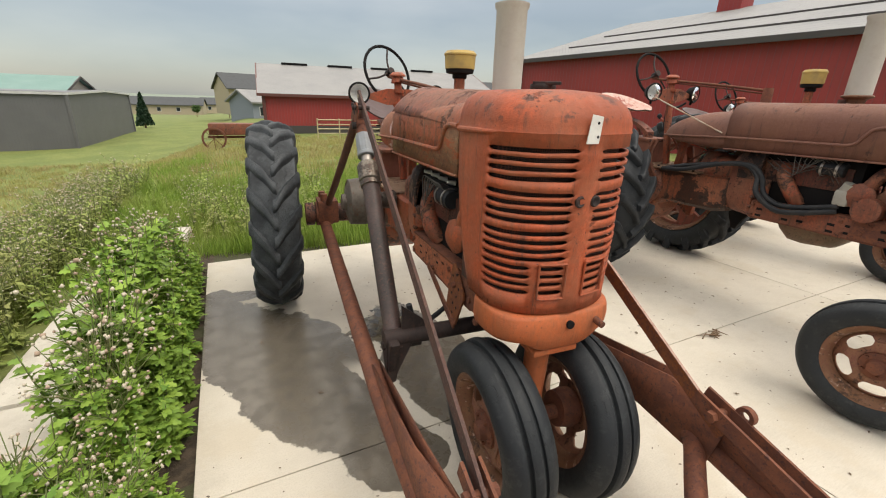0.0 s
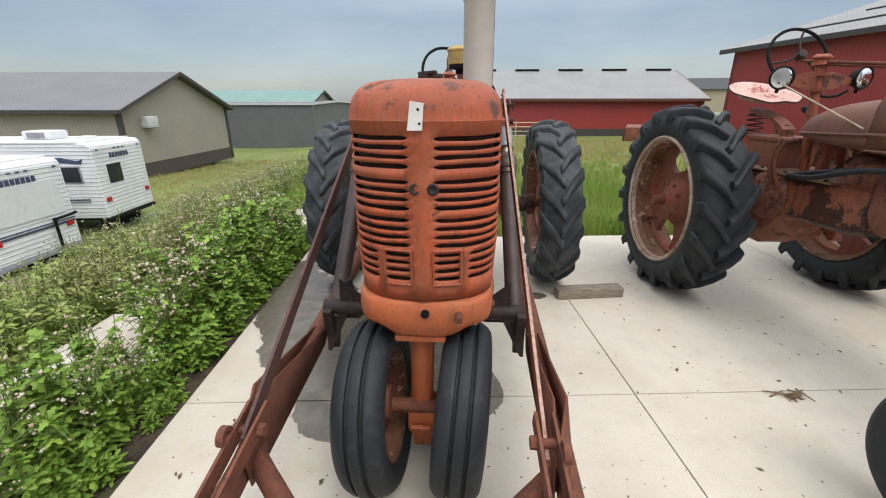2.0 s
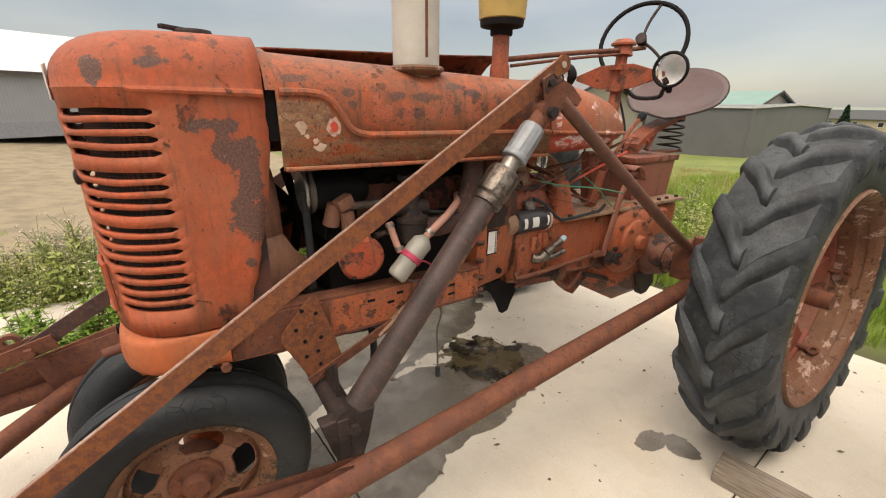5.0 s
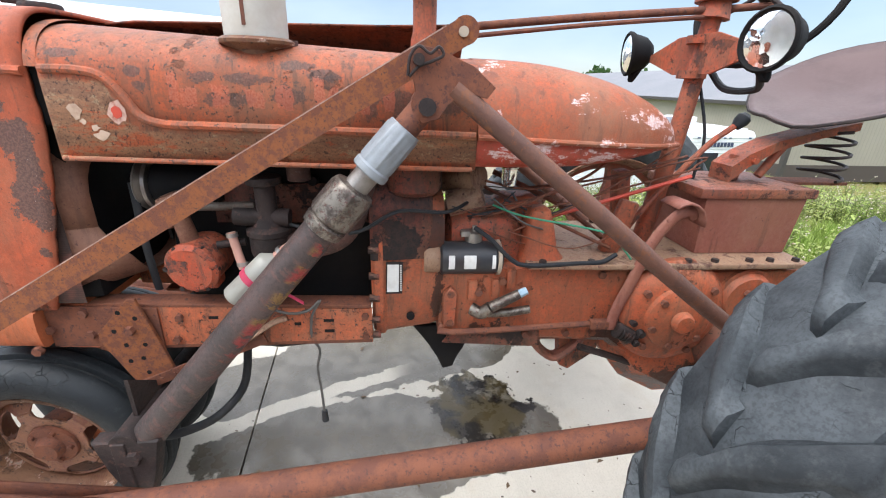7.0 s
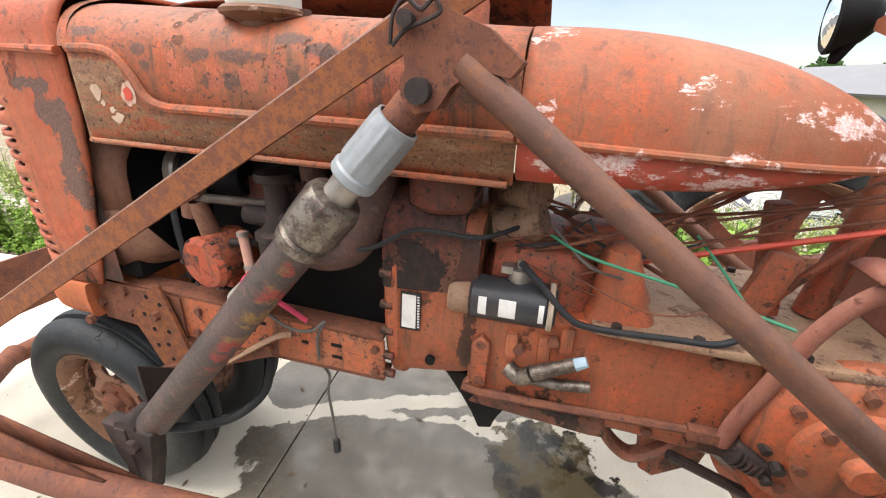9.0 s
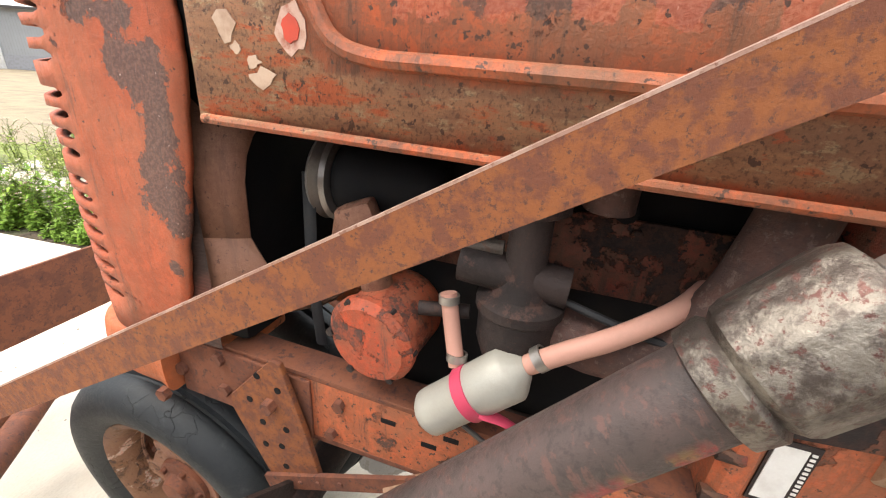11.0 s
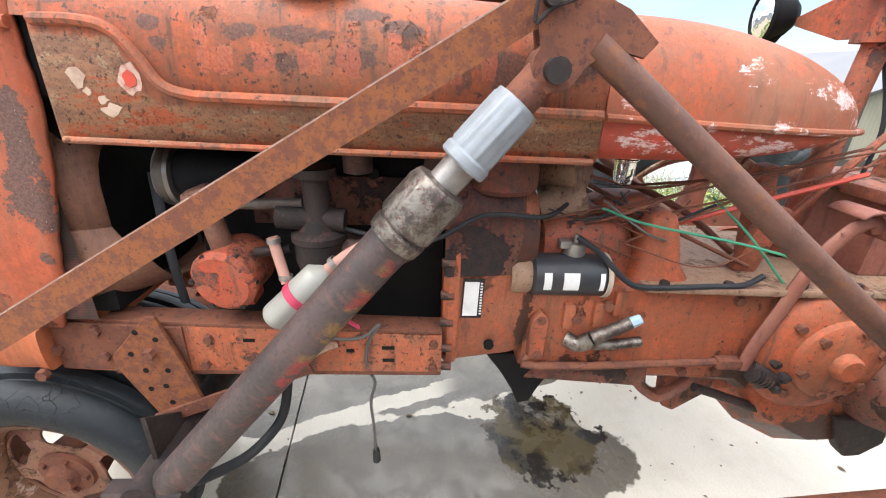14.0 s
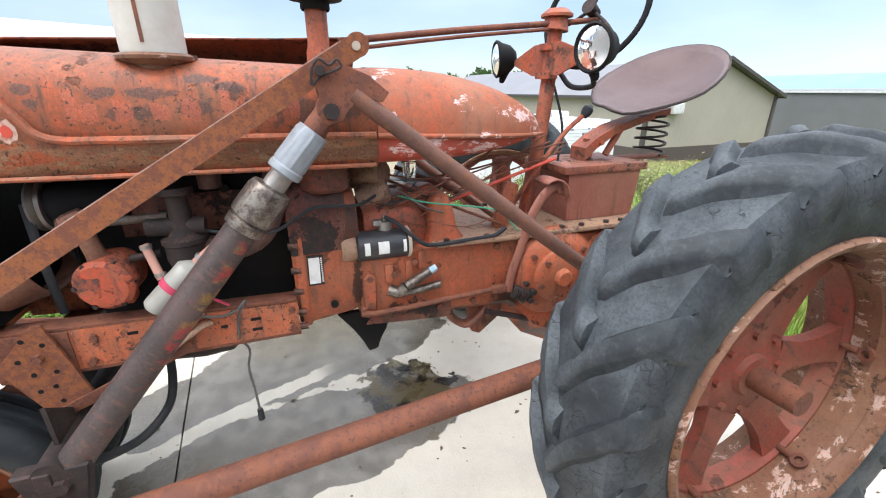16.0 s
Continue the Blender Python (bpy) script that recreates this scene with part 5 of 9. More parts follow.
def front_end(parent, cast_mat, narrow=True):
    # bolster casting
    bm = bmesh.new()
    rings = []
    for z, k, front in ((0.850, 0.91, 0.034), (0.854, 0.945, 0.014), (0.864, 0.968, 0.002), (0.885, 0.980, -0.006), (0.92, 0.985, -0.010), (0.955, 0.978, -0.004), (0.966, 0.970, 0.002), (0.972, 0.955, 0.012)):
        ring = []
        for i in range(31):
            a = math.pi * i / 30
            c, s2 = math.cos(a), math.sin(a)
            x = -0.290 * k * math.copysign(abs(c) ** 0.55, c)
            y = 0.24 - (0.24 - front) * abs(s2) ** 0.6
            ring.append(Vector((x - 0.010, y, z - 0.046 * smoothstep((0.90 - z) / 0.045) * smoothstep((0.20 - abs(x)) / 0.12))))
        ring += [Vector((0.290 * k, 0.275, z)), Vector((-0.290 * k, 0.275, z))]
        rings.append(ring)
    loft(bm, rings)
    bol = part("front_bolster", bm, cast_mat, parent, "bright orange-red cast front bolster", angle=50)
    bm = bmesh.new()
    cyl(bm, (0.0, 0.045, 0.925), (0.0, -0.019, 0.925), 0.017, 0.017, 16)
    part("crank_hole", bm, BLACK, bol)
    bm = bmesh.new()
    cyl(bm, (0.125, 0.10, 0.935), (0.135, -0.045, 0.915), 0.016, 0.014, 12)
    part("pin_stub", bm, RUST, bol, "rusty protruding pin")
    for x in (-0.255, 0.255):
        for c, d in (((x, 0.155, 0.90), (0.8 * (1 if x > 0 else -1), -0.5, 0)), ((x * 1.09, 0.255, 0.845), (1 if x > 0 else -1, 0, 0))):
            bm = bmesh.new()
            bolt(bm, c, d, 0.016, 0.012)
            part("bolster_bolt", bm, RUST, bol)
    if narrow:
        bm = bmesh.new()
        box(bm, (-0.025, 0.13, 0.790), (0.21, 0.22, 0.028), bevel=0.008)
        cyl(bm, (-0.025, 0.14, 0.80), (-0.028, 0.14, 0.73), 0.074, 0.058)
        cyl(bm, (-0.028, 0.14, 0.74), (-0.038, 0.15, 0.30), 0.054, 0.050)
        box(bm, (-0.035, 0.15, 0.32), (0.13, 0.13, 0.15), bevel=0.02)
        box(bm, (-0.035, 0.10, 0.22), (0.09, 0.02, 0.18), (25, 0, 0), 0.004)
        for x in (-0.075, 0.075):
            for y in (0.065, 0.215):
                bolt(bm, (x, y, 0.80), (0, 0, 1), 0.014, 0.012)
        ped = part("steering_pedestal", bm, cast_mat, parent, "red upright front pedestal")
        bm = bmesh.new()
        cyl(bm, (-0.28, 0.11, 0.385), (0.20, 0.11, 0.385), 0.034)
        part("front_axle", bm, RUST, ped)
        front_wheel(parent, (-0.235, 0.11, 0.393), 15, -1, -4.0, -2, 1.09)
        front_wheel(parent, (0.150, 0.11, 0.393), 40, 1, 4.0, -2, 1.09)
    else:
        bm = bmesh.new()
        box(bm, (0, 0.10, 0.66), (1.5, 0.11, 0.12), bevel=0.012)
        box(bm, (0, 0.24, 0.77), (0.22, 0.2, 0.14), bevel=0.02)
        for s in (-1, 1):
            cyl(bm, (s * 0.76, 0.06, 0.80), (s * 0.82, 0.04, 0.34), 0.04)
            cyl(bm, (s * 0.82, 0.04, 0.362), (s * 0.97, 0.02, 0.362), 0.035)
            box(bm, (s * 0.74, 0.0, 0.80), (0.05, 0.24, 0.03), bevel=0.006)
        part("wide_front_axle", bm, BROWN, parent, "rust-brown wide front axle")
        front_wheel(parent, (-0.96, 0.02, 0.362), 10, -1, 0, 8)
        front_wheel(parent, (1.0, 0.02, 0.362), 10, 1, 0, 8)


def radiator(parent):
    bm = bmesh.new()
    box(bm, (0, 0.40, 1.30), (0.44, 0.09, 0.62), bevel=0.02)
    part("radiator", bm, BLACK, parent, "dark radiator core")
    # fan shroud: a sheet that curves from the core towards the engine
    bm = bmesh.new()
    rings = []
    for i in range(29):
        a = math.pi * 2 * i / 28
        c, s = math.cos(a), math.sin(a)
        ring = []
        for q in (0.0, 0.25, 0.5, 0.75, 1.0):
            k = 1 - 0.16 * q**1.5
            z0 = 1.225 + (0.225 * -(abs(s) ** (0.5 + 0.3 * q)) if s < 0 else 0.262 * s ** (0.32 + 0.2 * q))
            flare = 0.06 * max(0.0, (1.235 - z0) / 0.12) ** 1.5
            ring.append(Vector((0.262 * k * math.copysign(abs(c) ** (0.4 + 0.3 * q), c), 0.375 + (0.105 + min(flare, 0.07)) * q, 1.225 + (z0 - 1.225) * k)))
        rings.append(ring)
    loft(bm, rings, cap=False, wrap=False)
    sh = part("fan_shroud", bm, SHROUD, parent, "rusty curved fan shroud")
    md = sh.modifiers.new("thickness", "SOLIDIFY")
    md.thickness = 0.005
    bm = bmesh.new()
    lathe(bm, [(0.0, 0.07), (0.05, 0.07), (0.06, 0.03), (0.06, -0.02), (0.0, -0.02)], (0, 0.60, 1.24), (0, 1, 0), 20)
    for n in range(4):
        box(bm, (0, 0.59, 1.24), (0.05, 0.008, 0.34), (0, 45 * n + 20, 18))
    part("fan", bm, BLACK, parent, "dark engine fan")


def engine(parent, pan_mat):
    bm = bmesh.new()
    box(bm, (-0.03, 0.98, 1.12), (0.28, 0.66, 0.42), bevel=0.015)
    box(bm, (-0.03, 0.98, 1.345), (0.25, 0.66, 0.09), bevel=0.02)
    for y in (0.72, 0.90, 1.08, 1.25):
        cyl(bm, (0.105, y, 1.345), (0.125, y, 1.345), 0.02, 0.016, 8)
    block = part("engine_block", bm, BLACK, parent, "grimy engine block, near-black with the bay's shade in its colour")
    bm = bmesh.new()
    box(bm, (0.113, 1.02, 1.27), (0.012, 0.50, 0.13), bevel=0.004)
    for y in (0.80, 0.95, 1.1, 1.24):
        for z in (1.225, 1.315):
            bolt(bm, (0.119, y, z), (1, 0, 0), 0.010, 0.01)
    part("side_cover", bm, DIM, block, "dull red side cover")
    bm = bmesh.new()
    rings = []
    for y, k, d in ((0.60, 0.86, 0.05), (0.64, 0.95, 0.14), (0.72, 1.0, 0.215), (0.90, 1.0, 0.235), (1.00, 1.0, 0.225), (1.06, 0.97, 0.17), (1.10, 0.9, 0.06)):
        rings.append([Vector((x * k - 0.03, y, 0.91 - z * d)) for x, z in ((0.15, 0.0), (0.148, 0.45), (0.13, 0.78), (0.085, 0.97), (0.0, 1.0), (-0.085, 0.97), (-0.13, 0.78), (-0.148, 0.45), (-0.15, 0.0))])
    loft(bm, rings)
    part("oil_pan", bm, pan_mat, block, "grimy oil pan")
    # manifold and its pipes
    bm = bmesh.new()
    tube(bm, [(0.18, 1.26, 1.43), (0.20, 1.24, 1.35), (0.205, 1.215, 1.265), (0.205, 1.165, 1.19), (0.20, 1.08, 1.160), (0.18, 1.0, 1.165)], 0.042, 14)
    cyl(bm, (0.165, 1.05, 1.36), (0.185, 1.05, 1.74), 0.035)
    part("manifold", bm, DARKBAR, block, "dark grey-brown manifold pipe")
    # carburettor
    bm = bmesh.new()
    lathe(bm, [(0, -0.06), (0.05, -0.06), (0.06, -0.03), (0.06, 0.02), (0.066, 0.025), (0.066, 0.04), (0.045, 0.05), (0.03, 0.09), (0.03, 0.17), (0.05, 0.18), (0.05, 0.20), (0, 0.20)], (0.20, 0.955, 1.175), (0, 0, 1), 24)
    cyl(bm, (0.20, 0.86, 1.255), (0.20, 1.02, 1.245), 0.03)
    cyl(bm, (0.20, 0.88, 1.17), (0.215, 0.80, 1.165), 0.012)
    part("carburettor", bm, DARK, block, "dark cast carburettor")
    bm = bmesh.new()
    cyl(bm, (0.205, 0.70, 1.282), (0.195, 0.92, 1.284), 0.013)
    part("governor_rod_tube", bm, DULL, block, "dull steel cross tube")
    # governor housing in red, with its drum cover
    bm = bmesh.new()
    lathe(bm, [(0, -0.09), (0.066, -0.09), (0.074, -0.07), (0.074, 0.028), (0.081, 0.032), (0.081, 0.045), (0.068, 0.058), (0.0, 0.064)], (0.205, 0.735, 1.105), (1, -0.12, -0.08), 28)
    box(bm, (0.18, 0.735, 1.030), (0.07, 0.09, 0.03), bevel=0.008)
    gov = part("governor_housing", bm, GOVRED, parent, "chipped red drum-shaped governor housing", angle=35)
    bolt_row("cover_bolt", DARK, gov, [(0.250, 0.732 + 0.074 * math.cos(n * 1.047), 1.102 + 0.074 * math.sin(n * 1.047)) for n in range(6)], (1, -0.12, -0.08), 0.008, 0.008)
    bm = bmesh.new()
    cyl(bm, (0.19, 0.715, 1.16), (0.205, 0.70, 1.27), 0.028, 0.024, 14)
    box(bm, (0.210, 0.69, 1.300), (0.045, 0.062, 0.045), (22, 0, 12), 0.010)
    cyl(bm, (0.18, 0.65, 1.22), (0.19, 0.665, 1.295), 0.030, 0.026, 12)
    part("governor_head", bm, SHROUD, gov, "dusty rust-brown governor head")
    # front pulleys and belt
    bm = bmesh.new()
    lathe(bm, [(0.0, 0.0), (0.075, 0.0), (0.08, 0.008), (0.06, 0.018), (0.08, 0.028), (0.075, 0.036), (0, 0.036)], (0.11, 0.575, 1.33), (0, 1, 0), 28)
    part("generator_pulley", bm, STEEL, parent, "worn steel pulley")
    bm = bmesh.new()
    lathe(bm, [(0, 0), (0.062, 0), (0.066, 0.02), (0.066, 0.17), (0.05, 0.19), (0, 0.19)], (0.11, 0.615, 1.33), (0, 1, 0), 24)
    part("generator", bm, BLACK, parent, "black generator")
    bm = bmesh.new()
    tube(bm, [(0.17, 0.572, 1.345), (0.175, 0.572, 1.15), (0.16, 0.572, 0.99)], 0.013, 8, 4, 0.5)
    part("fan_belt", bm, HOSE, parent, "black fan belt")
    # intake bowl under the hood
    bm = bmesh.new()
    lathe(bm, [(0, -0.06), (0.075, -0.06), (0.09, -0.045), (0.09, 0.03), (0.095, 0.035), (0.095, 0.05), (0, 0.05)], (0.15, 1.40, 1.38), (0, 0, 1), 26)
    part("air_cleaner_bowl", bm, DIM, parent, "dull red oil-bath bowl")


def frame_rails(parent, mat):
    for s in (-1, 1):
        bm = bmesh.new()
        out = [(0.28, 0.985), (0.28, 0.83), (0.48, 0.82), (1.262, 0.815), (1.262, 0.945), (0.66, 0.968)]
        plate(bm, out, 0.014, side_at(s * 0.232), 0.002)
        rail = part("frame_rail", bm, mat, parent, "chipped red channel rail with bolt holes")
        for z, tilt in ((0.966, -1.6), (0.822, 0)):
            bm = bmesh.new()
            box(bm, (s * 0.206, 0.83, z), (0.068, 0.86, 0.012), (tilt, 0, 0), 0.002)
            part("rail_flange", bm, RUST, rail, "grey-brown rusty flange")
        slots = [(0.76, 0.925, 0.03), (0.84, 0.90, 0.03), (0.88, 0.93, 0.028), (1.02, 0.895, 0.022), (1.12, 0.905, 0.034), (1.12, 0.865, 0.032)]
        if mat is BROWN:
            slots = [(0.42 + 0.145 * q + 0.045 * (q % 2), 0.92 - 0.05 * ((q + o) % 2) - 0.012 * (q % 3), 0.044) for q in range(6) for o in (0, 1)]
        for y, z, w in slots:
            bm = bmesh.new()
            box(bm, (s * (0.2385 if y > 0.605 else 0.2475), y, z), (0.004, w, 0.011 if mat is not BROWN else 0.018), (0, 0, 0), 0.0015)
            part("slot_hole", bm, BLACK, rail, "dark slotted hole")
        bolt_row("rail_bolt", RUST, rail, [(s * 0.239, y, z) for y, z in ((1.24, 0.92), (1.24, 0.84), (0.66, 0.93), (0.64, 0.85), (0.9, 0.85))], (s, 0, 0), 0.013, 0.012)
        bm = bmesh.new()
        plate(bm, ((0.277, 0.984), (0.277, 0.838), (0.60, 0.826), (0.60, 0.966)), 0.008, side_at(s * 0.2435), 0.002)
        cheek = part("rail_cheek", bm, RUST, rail, "rusty brown cheek plate")
        bolt_row("cheek_bolt", RUST, parent, [(s * 0.247, y, z) for y, z in ((0.39, 0.955), (0.395, 0.88), (0.285, 0.90), (0.50, 0.935), (0.54, 0.88))], (s, 0, 0), 0.015, 0.012)


def own_cast(cast):
    return DARKRED


def drivetrain(parent, cast, deck_mat):
    # clutch housing
    bm = bmesh.new()
    rings = []
    for y, k in ((1.262, 0.94), (1.275, 1.0), (1.30, 1.0), (1.31, 0.96), (1.46, 0.90), (1.50, 0.86)):
        rings.append([Vector((0.235 * k * math.copysign(abs(math.cos(a)) ** 0.5, math.cos(a)), y, 1.065 + 0.285 * k * math.copysign(abs(math.sin(a)) ** 0.6, math.sin(a)))) for a in [2 * math.pi * i / 32 for i in range(32)]])
    loft(bm, rings)
    bell = part("clutch_housing", bm, cast, parent, "worn red cast clutch housing", angle=35)
    bm = bmesh.new()
    rings = []
    for y, k in ((1.262, 0.98), (1.275, 1.0), (1.31, 0.985), (1.44, 0.92), (1.46, 0.86)):
        rings.append([Vector((0.235 * k * math.copysign(abs(math.cos(a)) ** 0.5, math.cos(a)), y, 1.065 + 0.285 * k * abs(math.sin(a)) ** 0.6 + 0.05)) for a in [math.pi * i / 20 for i in range(21)]])
    loft(bm, rings)
    part("flywheel_cover", bm, own_cast(cast), bell, "oil-blackened upper cover", angle=35)
    bolt_row("housing_bolt", DIM, bell, [(x, 1.285, z) for z in (0.84, 0.90, 0.98, 1.06, 1.15) for x in (0.228, -0.228)], (0, -1, 0), 0.013, 0.03)
    bm = bmesh.new()
    plate(bm, ((1.308, 0.995), (1.362, 0.995), (1.365, 1.108), (1.311, 1.108)), 0.003, side_at(0.2275))
    tag = part("serial_tag", bm, DARK, bell, "worn metal plate with pale face")
    bm = bmesh.new()
    plate(bm, ((1.312, 1.002), (1.350, 1.002), (1.352, 1.100), (1.315, 1.100)), 0.002, side_at(0.2292))
    part("tag_face", bm, WHITE, tag, "bare pale face")
    for i in range(12):
        bm = bmesh.new()
        box(bm, (0.2295, 1.358, 1.008 + 0.008 * i), (0.0012, 0.006, 0.004))
        part("tag_bar", bm, WHITE, tag)
    bm = bmesh.new()
    cyl(bm, (0.215, 1.39, 0.905), (0.226, 1.39, 0.905), 0.014, 0.014, 10)
    part("drain_hole", bm, BLACK, bell)
    # transmission case
    bm = bmesh.new()
    rings = []
    for y, w, lo, hi in ((1.49, 0.195, 0.80, 1.09), (1.60, 0.205, 0.775, 1.085), (1.95, 0.212, 0.77, 1.085), (2.12, 0.215, 0.76, 1.085), (2.2, 0.22, 0.70, 1.085)):
        r = 0.03
        rings.append([Vector((x, y, z)) for x, z in ((w - r, lo), (w, lo + r), (w, hi - 0.015), (w - 0.02, hi), (-w + 0.02, hi), (-w, hi - 0.015), (-w, lo + r), (-w + r, lo))])
    loft(bm, rings)
    case = part("transmission_case", bm, OILCASE if cast is BROWN else cast, parent, "red cast transmission case", angle=35)
    for y, z in ((1.60, 0.995), (1.68, 1.0), (1.73, 1.035)):
        bm = bmesh.new()
        box(bm, (0.205, y, z), (0.035, 0.032, 0.075), bevel=0.008)
        part("case_boss", bm, cast, case)
    bm = bmesh.new()
    plate(bm, ((1.50, 0.86), (1.545, 0.86), (1.548, 0.985), (1.525, 1.01), (1.50, 0.985)), 0.03, side_at(0.21), 0.004)
    part("shaft_lever", bm, RED, case, "short red clutch lever")
    for y, z in ((1.525, 0.985), (1.525, 0.875), (1.62, 0.99), (1.70, 1.03), (1.8, 0.82), (1.95, 0.82), (2.05, 1.05), (2.05, 0.82)):
        bm = bmesh.new()
        bolt(bm, (0.214, y, z), (1, 0, 0), 0.015, 0.014)
        part("case_bolt", bm, RUST, case)
    # lower rear of the case is soaked in oil
    bm = bmesh.new()
    plate(bm, ((1.50, 0.79), (1.82, 0.765), (1.86, 0.765), (1.85, 0.84), (1.54, 0.845)), 0.008, side_at(0.2125), 0.002)
    part("oil_soaked_plate", bm, DIM, case, "dark oil-soaked cover plate")
    # rear housing
    bm = bmesh.new()
    rings = []
    for y, w, lo, hi in ((2.17, 0.21, 0.66, 1.07), (2.25, 0.225, 0.55, 1.07), (2.42, 0.225, 0.46, 1.07), (2.66, 0.22, 0.46, 1.07), (2.79, 0.21, 0.62, 1.07), (2.84, 0.19, 0.68, 1.05)):
        r = 0.05
        rings.append([Vector((x, y, z)) for x, z in ((w - 2 * r, lo), (w, lo + 2 * r), (w, hi - 0.015), (w - 0.02, hi), (-w + 0.02, hi), (-w, hi - 0.015), (-w, lo + 2 * r), (-w + 2 * r, lo))])
    loft(bm, rings)
    rear = part("rear_housing", bm, cast, parent, "red cast rear axle housing", angle=35)
    for s in (-1, 1):
        bm = bmesh.new()
        cyl(bm, (s * 0.18, 2.60, 0.77), (s * 0.34, 2.60, 0.77), 0.16, 0.10)
        cyl(bm, (s * 0.34, 2.60, 0.77), (s * 0.80, 2.60, 0.77), 0.085, 0.075)
        cyl(bm, (s * 0.74, 2.60, 0.77), (s * 0.81, 2.60, 0.77), 0.10, 0.10)
        part("axle_tube", bm, DIM, rear, "grimy axle tube")
        bm = bmesh.new()
        lathe(bm, [(0.0, 0.090), (0.030, 0.090), (0.036, 0.084), (0.040, 0.064), (0.105, 0.060), (0.118, 0.052), (0.122, 0.036), (0.150, 0.030), (0.190, 0.010), (0.203, -0.008), (0.205, -0.03), (0.0, -0.03)], (s * 0.235, 2.326, 0.903), (s, 0, 0), 44)
        ring6 = []
        for n in range(6):
            a = 2 * math.pi * n / 6 + 0.3
            ring6.append((s * 0.289, 2.326 + 0.103 * math.cos(a), 0.903 + 0.103 * math.sin(a)))
        ring6 += [(s * 0.262, 2.326 + 0.155 * math.cos(a), 0.903 + 0.155 * math.sin(a)) for a in (0.7, 1.7, 2.5, 4.0, 5.2)]
        drum = part("brake_drum_cover", bm, cast, rear, "round red brake cover with bolts", angle=30)
        bolt_row("cover_bolt", RUST, drum, ring6, (s, 0, 0), 0.014, 0.014)
        bm = bmesh.new()
        lathe(bm, [(0.0, 0.03), (0.085, 0.03), (0.10, 0.012), (0.115, 0.010), (0.115, -0.02), (0, -0.02)], (s * 0.225, 2.60, 0.955), (s, 0, 0), 24)
        cap = part("side_cover", bm, cast, rear, "round red side cover")
        bolt_row("cover_bolt", RUST, cap, [(s * 0.255, 2.585, 0.985)], (s, 0, 0), 0.016, 0.014)
    # deck with bolts
    bm = bmesh.new()
    plate(bm, ((-0.235, 1.78), (0.235, 1.78), (0.25, 2.2), (0.255, 2.80), (-0.255, 2.80), (-0.25, 2.2)), 0.018, Matrix.Translation((0, 0, 1.088)), 0.003)
    deck = part("deck_plate", bm, deck_mat, parent, "dusty rust-brown deck plate")
    bolt_row("deck_bolt", DARK, deck, [(x, y, 1.098) for y in (1.83, 2.0, 2.2, 2.35, 2.45, 2.58, 2.66, 2.76) for x in (0.225, -0.225)], (0, 0, 1), 0.013, 0.011)
    # upright gear tower and levers
    bm = bmesh.new()
    rings = []
    for z, a, b in ((1.09, 0.13, 0.16), (1.13, 0.10, 0.13), (1.26, 0.07, 0.09), (1.28, 0.05, 0.06)):
        rings.append([Vector((a * math.copysign(abs(math.cos(t)) ** 0.6, math.cos(t)), 1.78 + b * math.copysign(abs(math.sin(t)) ** 0.6, math.sin(t)), z)) for t in [2 * math.pi * i / 20 for i in range(20)]])
    loft(bm, rings)
    part("gear_tower", bm, cast, parent, "red cast gear tower")
    # brown castings between the clutch and the deck
    bm = bmesh.new()
    rings = []
    for y, a, z in ((1.50, 0.10, 1.16), (1.53, 0.15, 1.24), (1.60, 0.17, 1.27), (1.72, 0.165, 1.255), (1.78, 0.14, 1.20), (1.80, 0.10, 1.12)):
        rings.append([Vector((a * math.copysign(abs(math.cos(t)) ** 0.6, math.cos(t)), y, 1.08 + (z - 1.08) * abs(math.sin(t)) ** 0.5)) for t in [math.pi * i / 14 for i in range(15)]])
    loft(bm, rings)
    part("shift_cover", bm, GRIME, parent, "oily red-brown shift cover")
    bm = bmesh.new()
    rings = []
    for z, a, b, y in ((1.085, 0.075, 0.085, 1.845), (1.10, 0.070, 0.078, 1.842), (1.13, 0.060, 0.062, 1.835), (1.22, 0.050, 0.048, 1.828), (1.262, 0.040, 0.036, 1.826), (1.272, 0.022, 0.020, 1.826)):
        rings.append([Vector((0.135 + a * math.copysign(abs(math.cos(t)) ** 0.6, math.cos(t)), y + b * math.copysign(abs(math.sin(t)) ** 0.6, math.sin(t)), z)) for t in [2 * math.pi * i / 20 for i in range(20)]])
    loft(bm, rings)
    part("shift_boss", bm, cast, parent, "red cast shift boss")
    bm = bmesh.new()
    lathe(bm, [(0.055, 0.0), (0.055, 0.10), (0.05, 0.12), (0, 0.125)], (0.06, 1.53, 1.25), (0.2, 0.9, 0.3), 20)
    cyl(bm, (-0.02, 1.52, 1.33), (0.10, 1.62, 1.36), 0.05, 0.045, 16)
    part("magneto", bm, DUST, parent, "dusty brown magneto body")
    bm = bmesh.new()
    lathe(bm, [(0.0, -0.03), (0.022, -0.028), (0.026, 0.0), (0.026, 0.03), (0.03, 0.034), (0.03, 0.045), (0.0, 0.045)], (0.11, 1.72, 1.36), (0, 0, 1), 16)
    part("sediment_bowl", bm, GLASS, parent, "small glass fuel bowl")


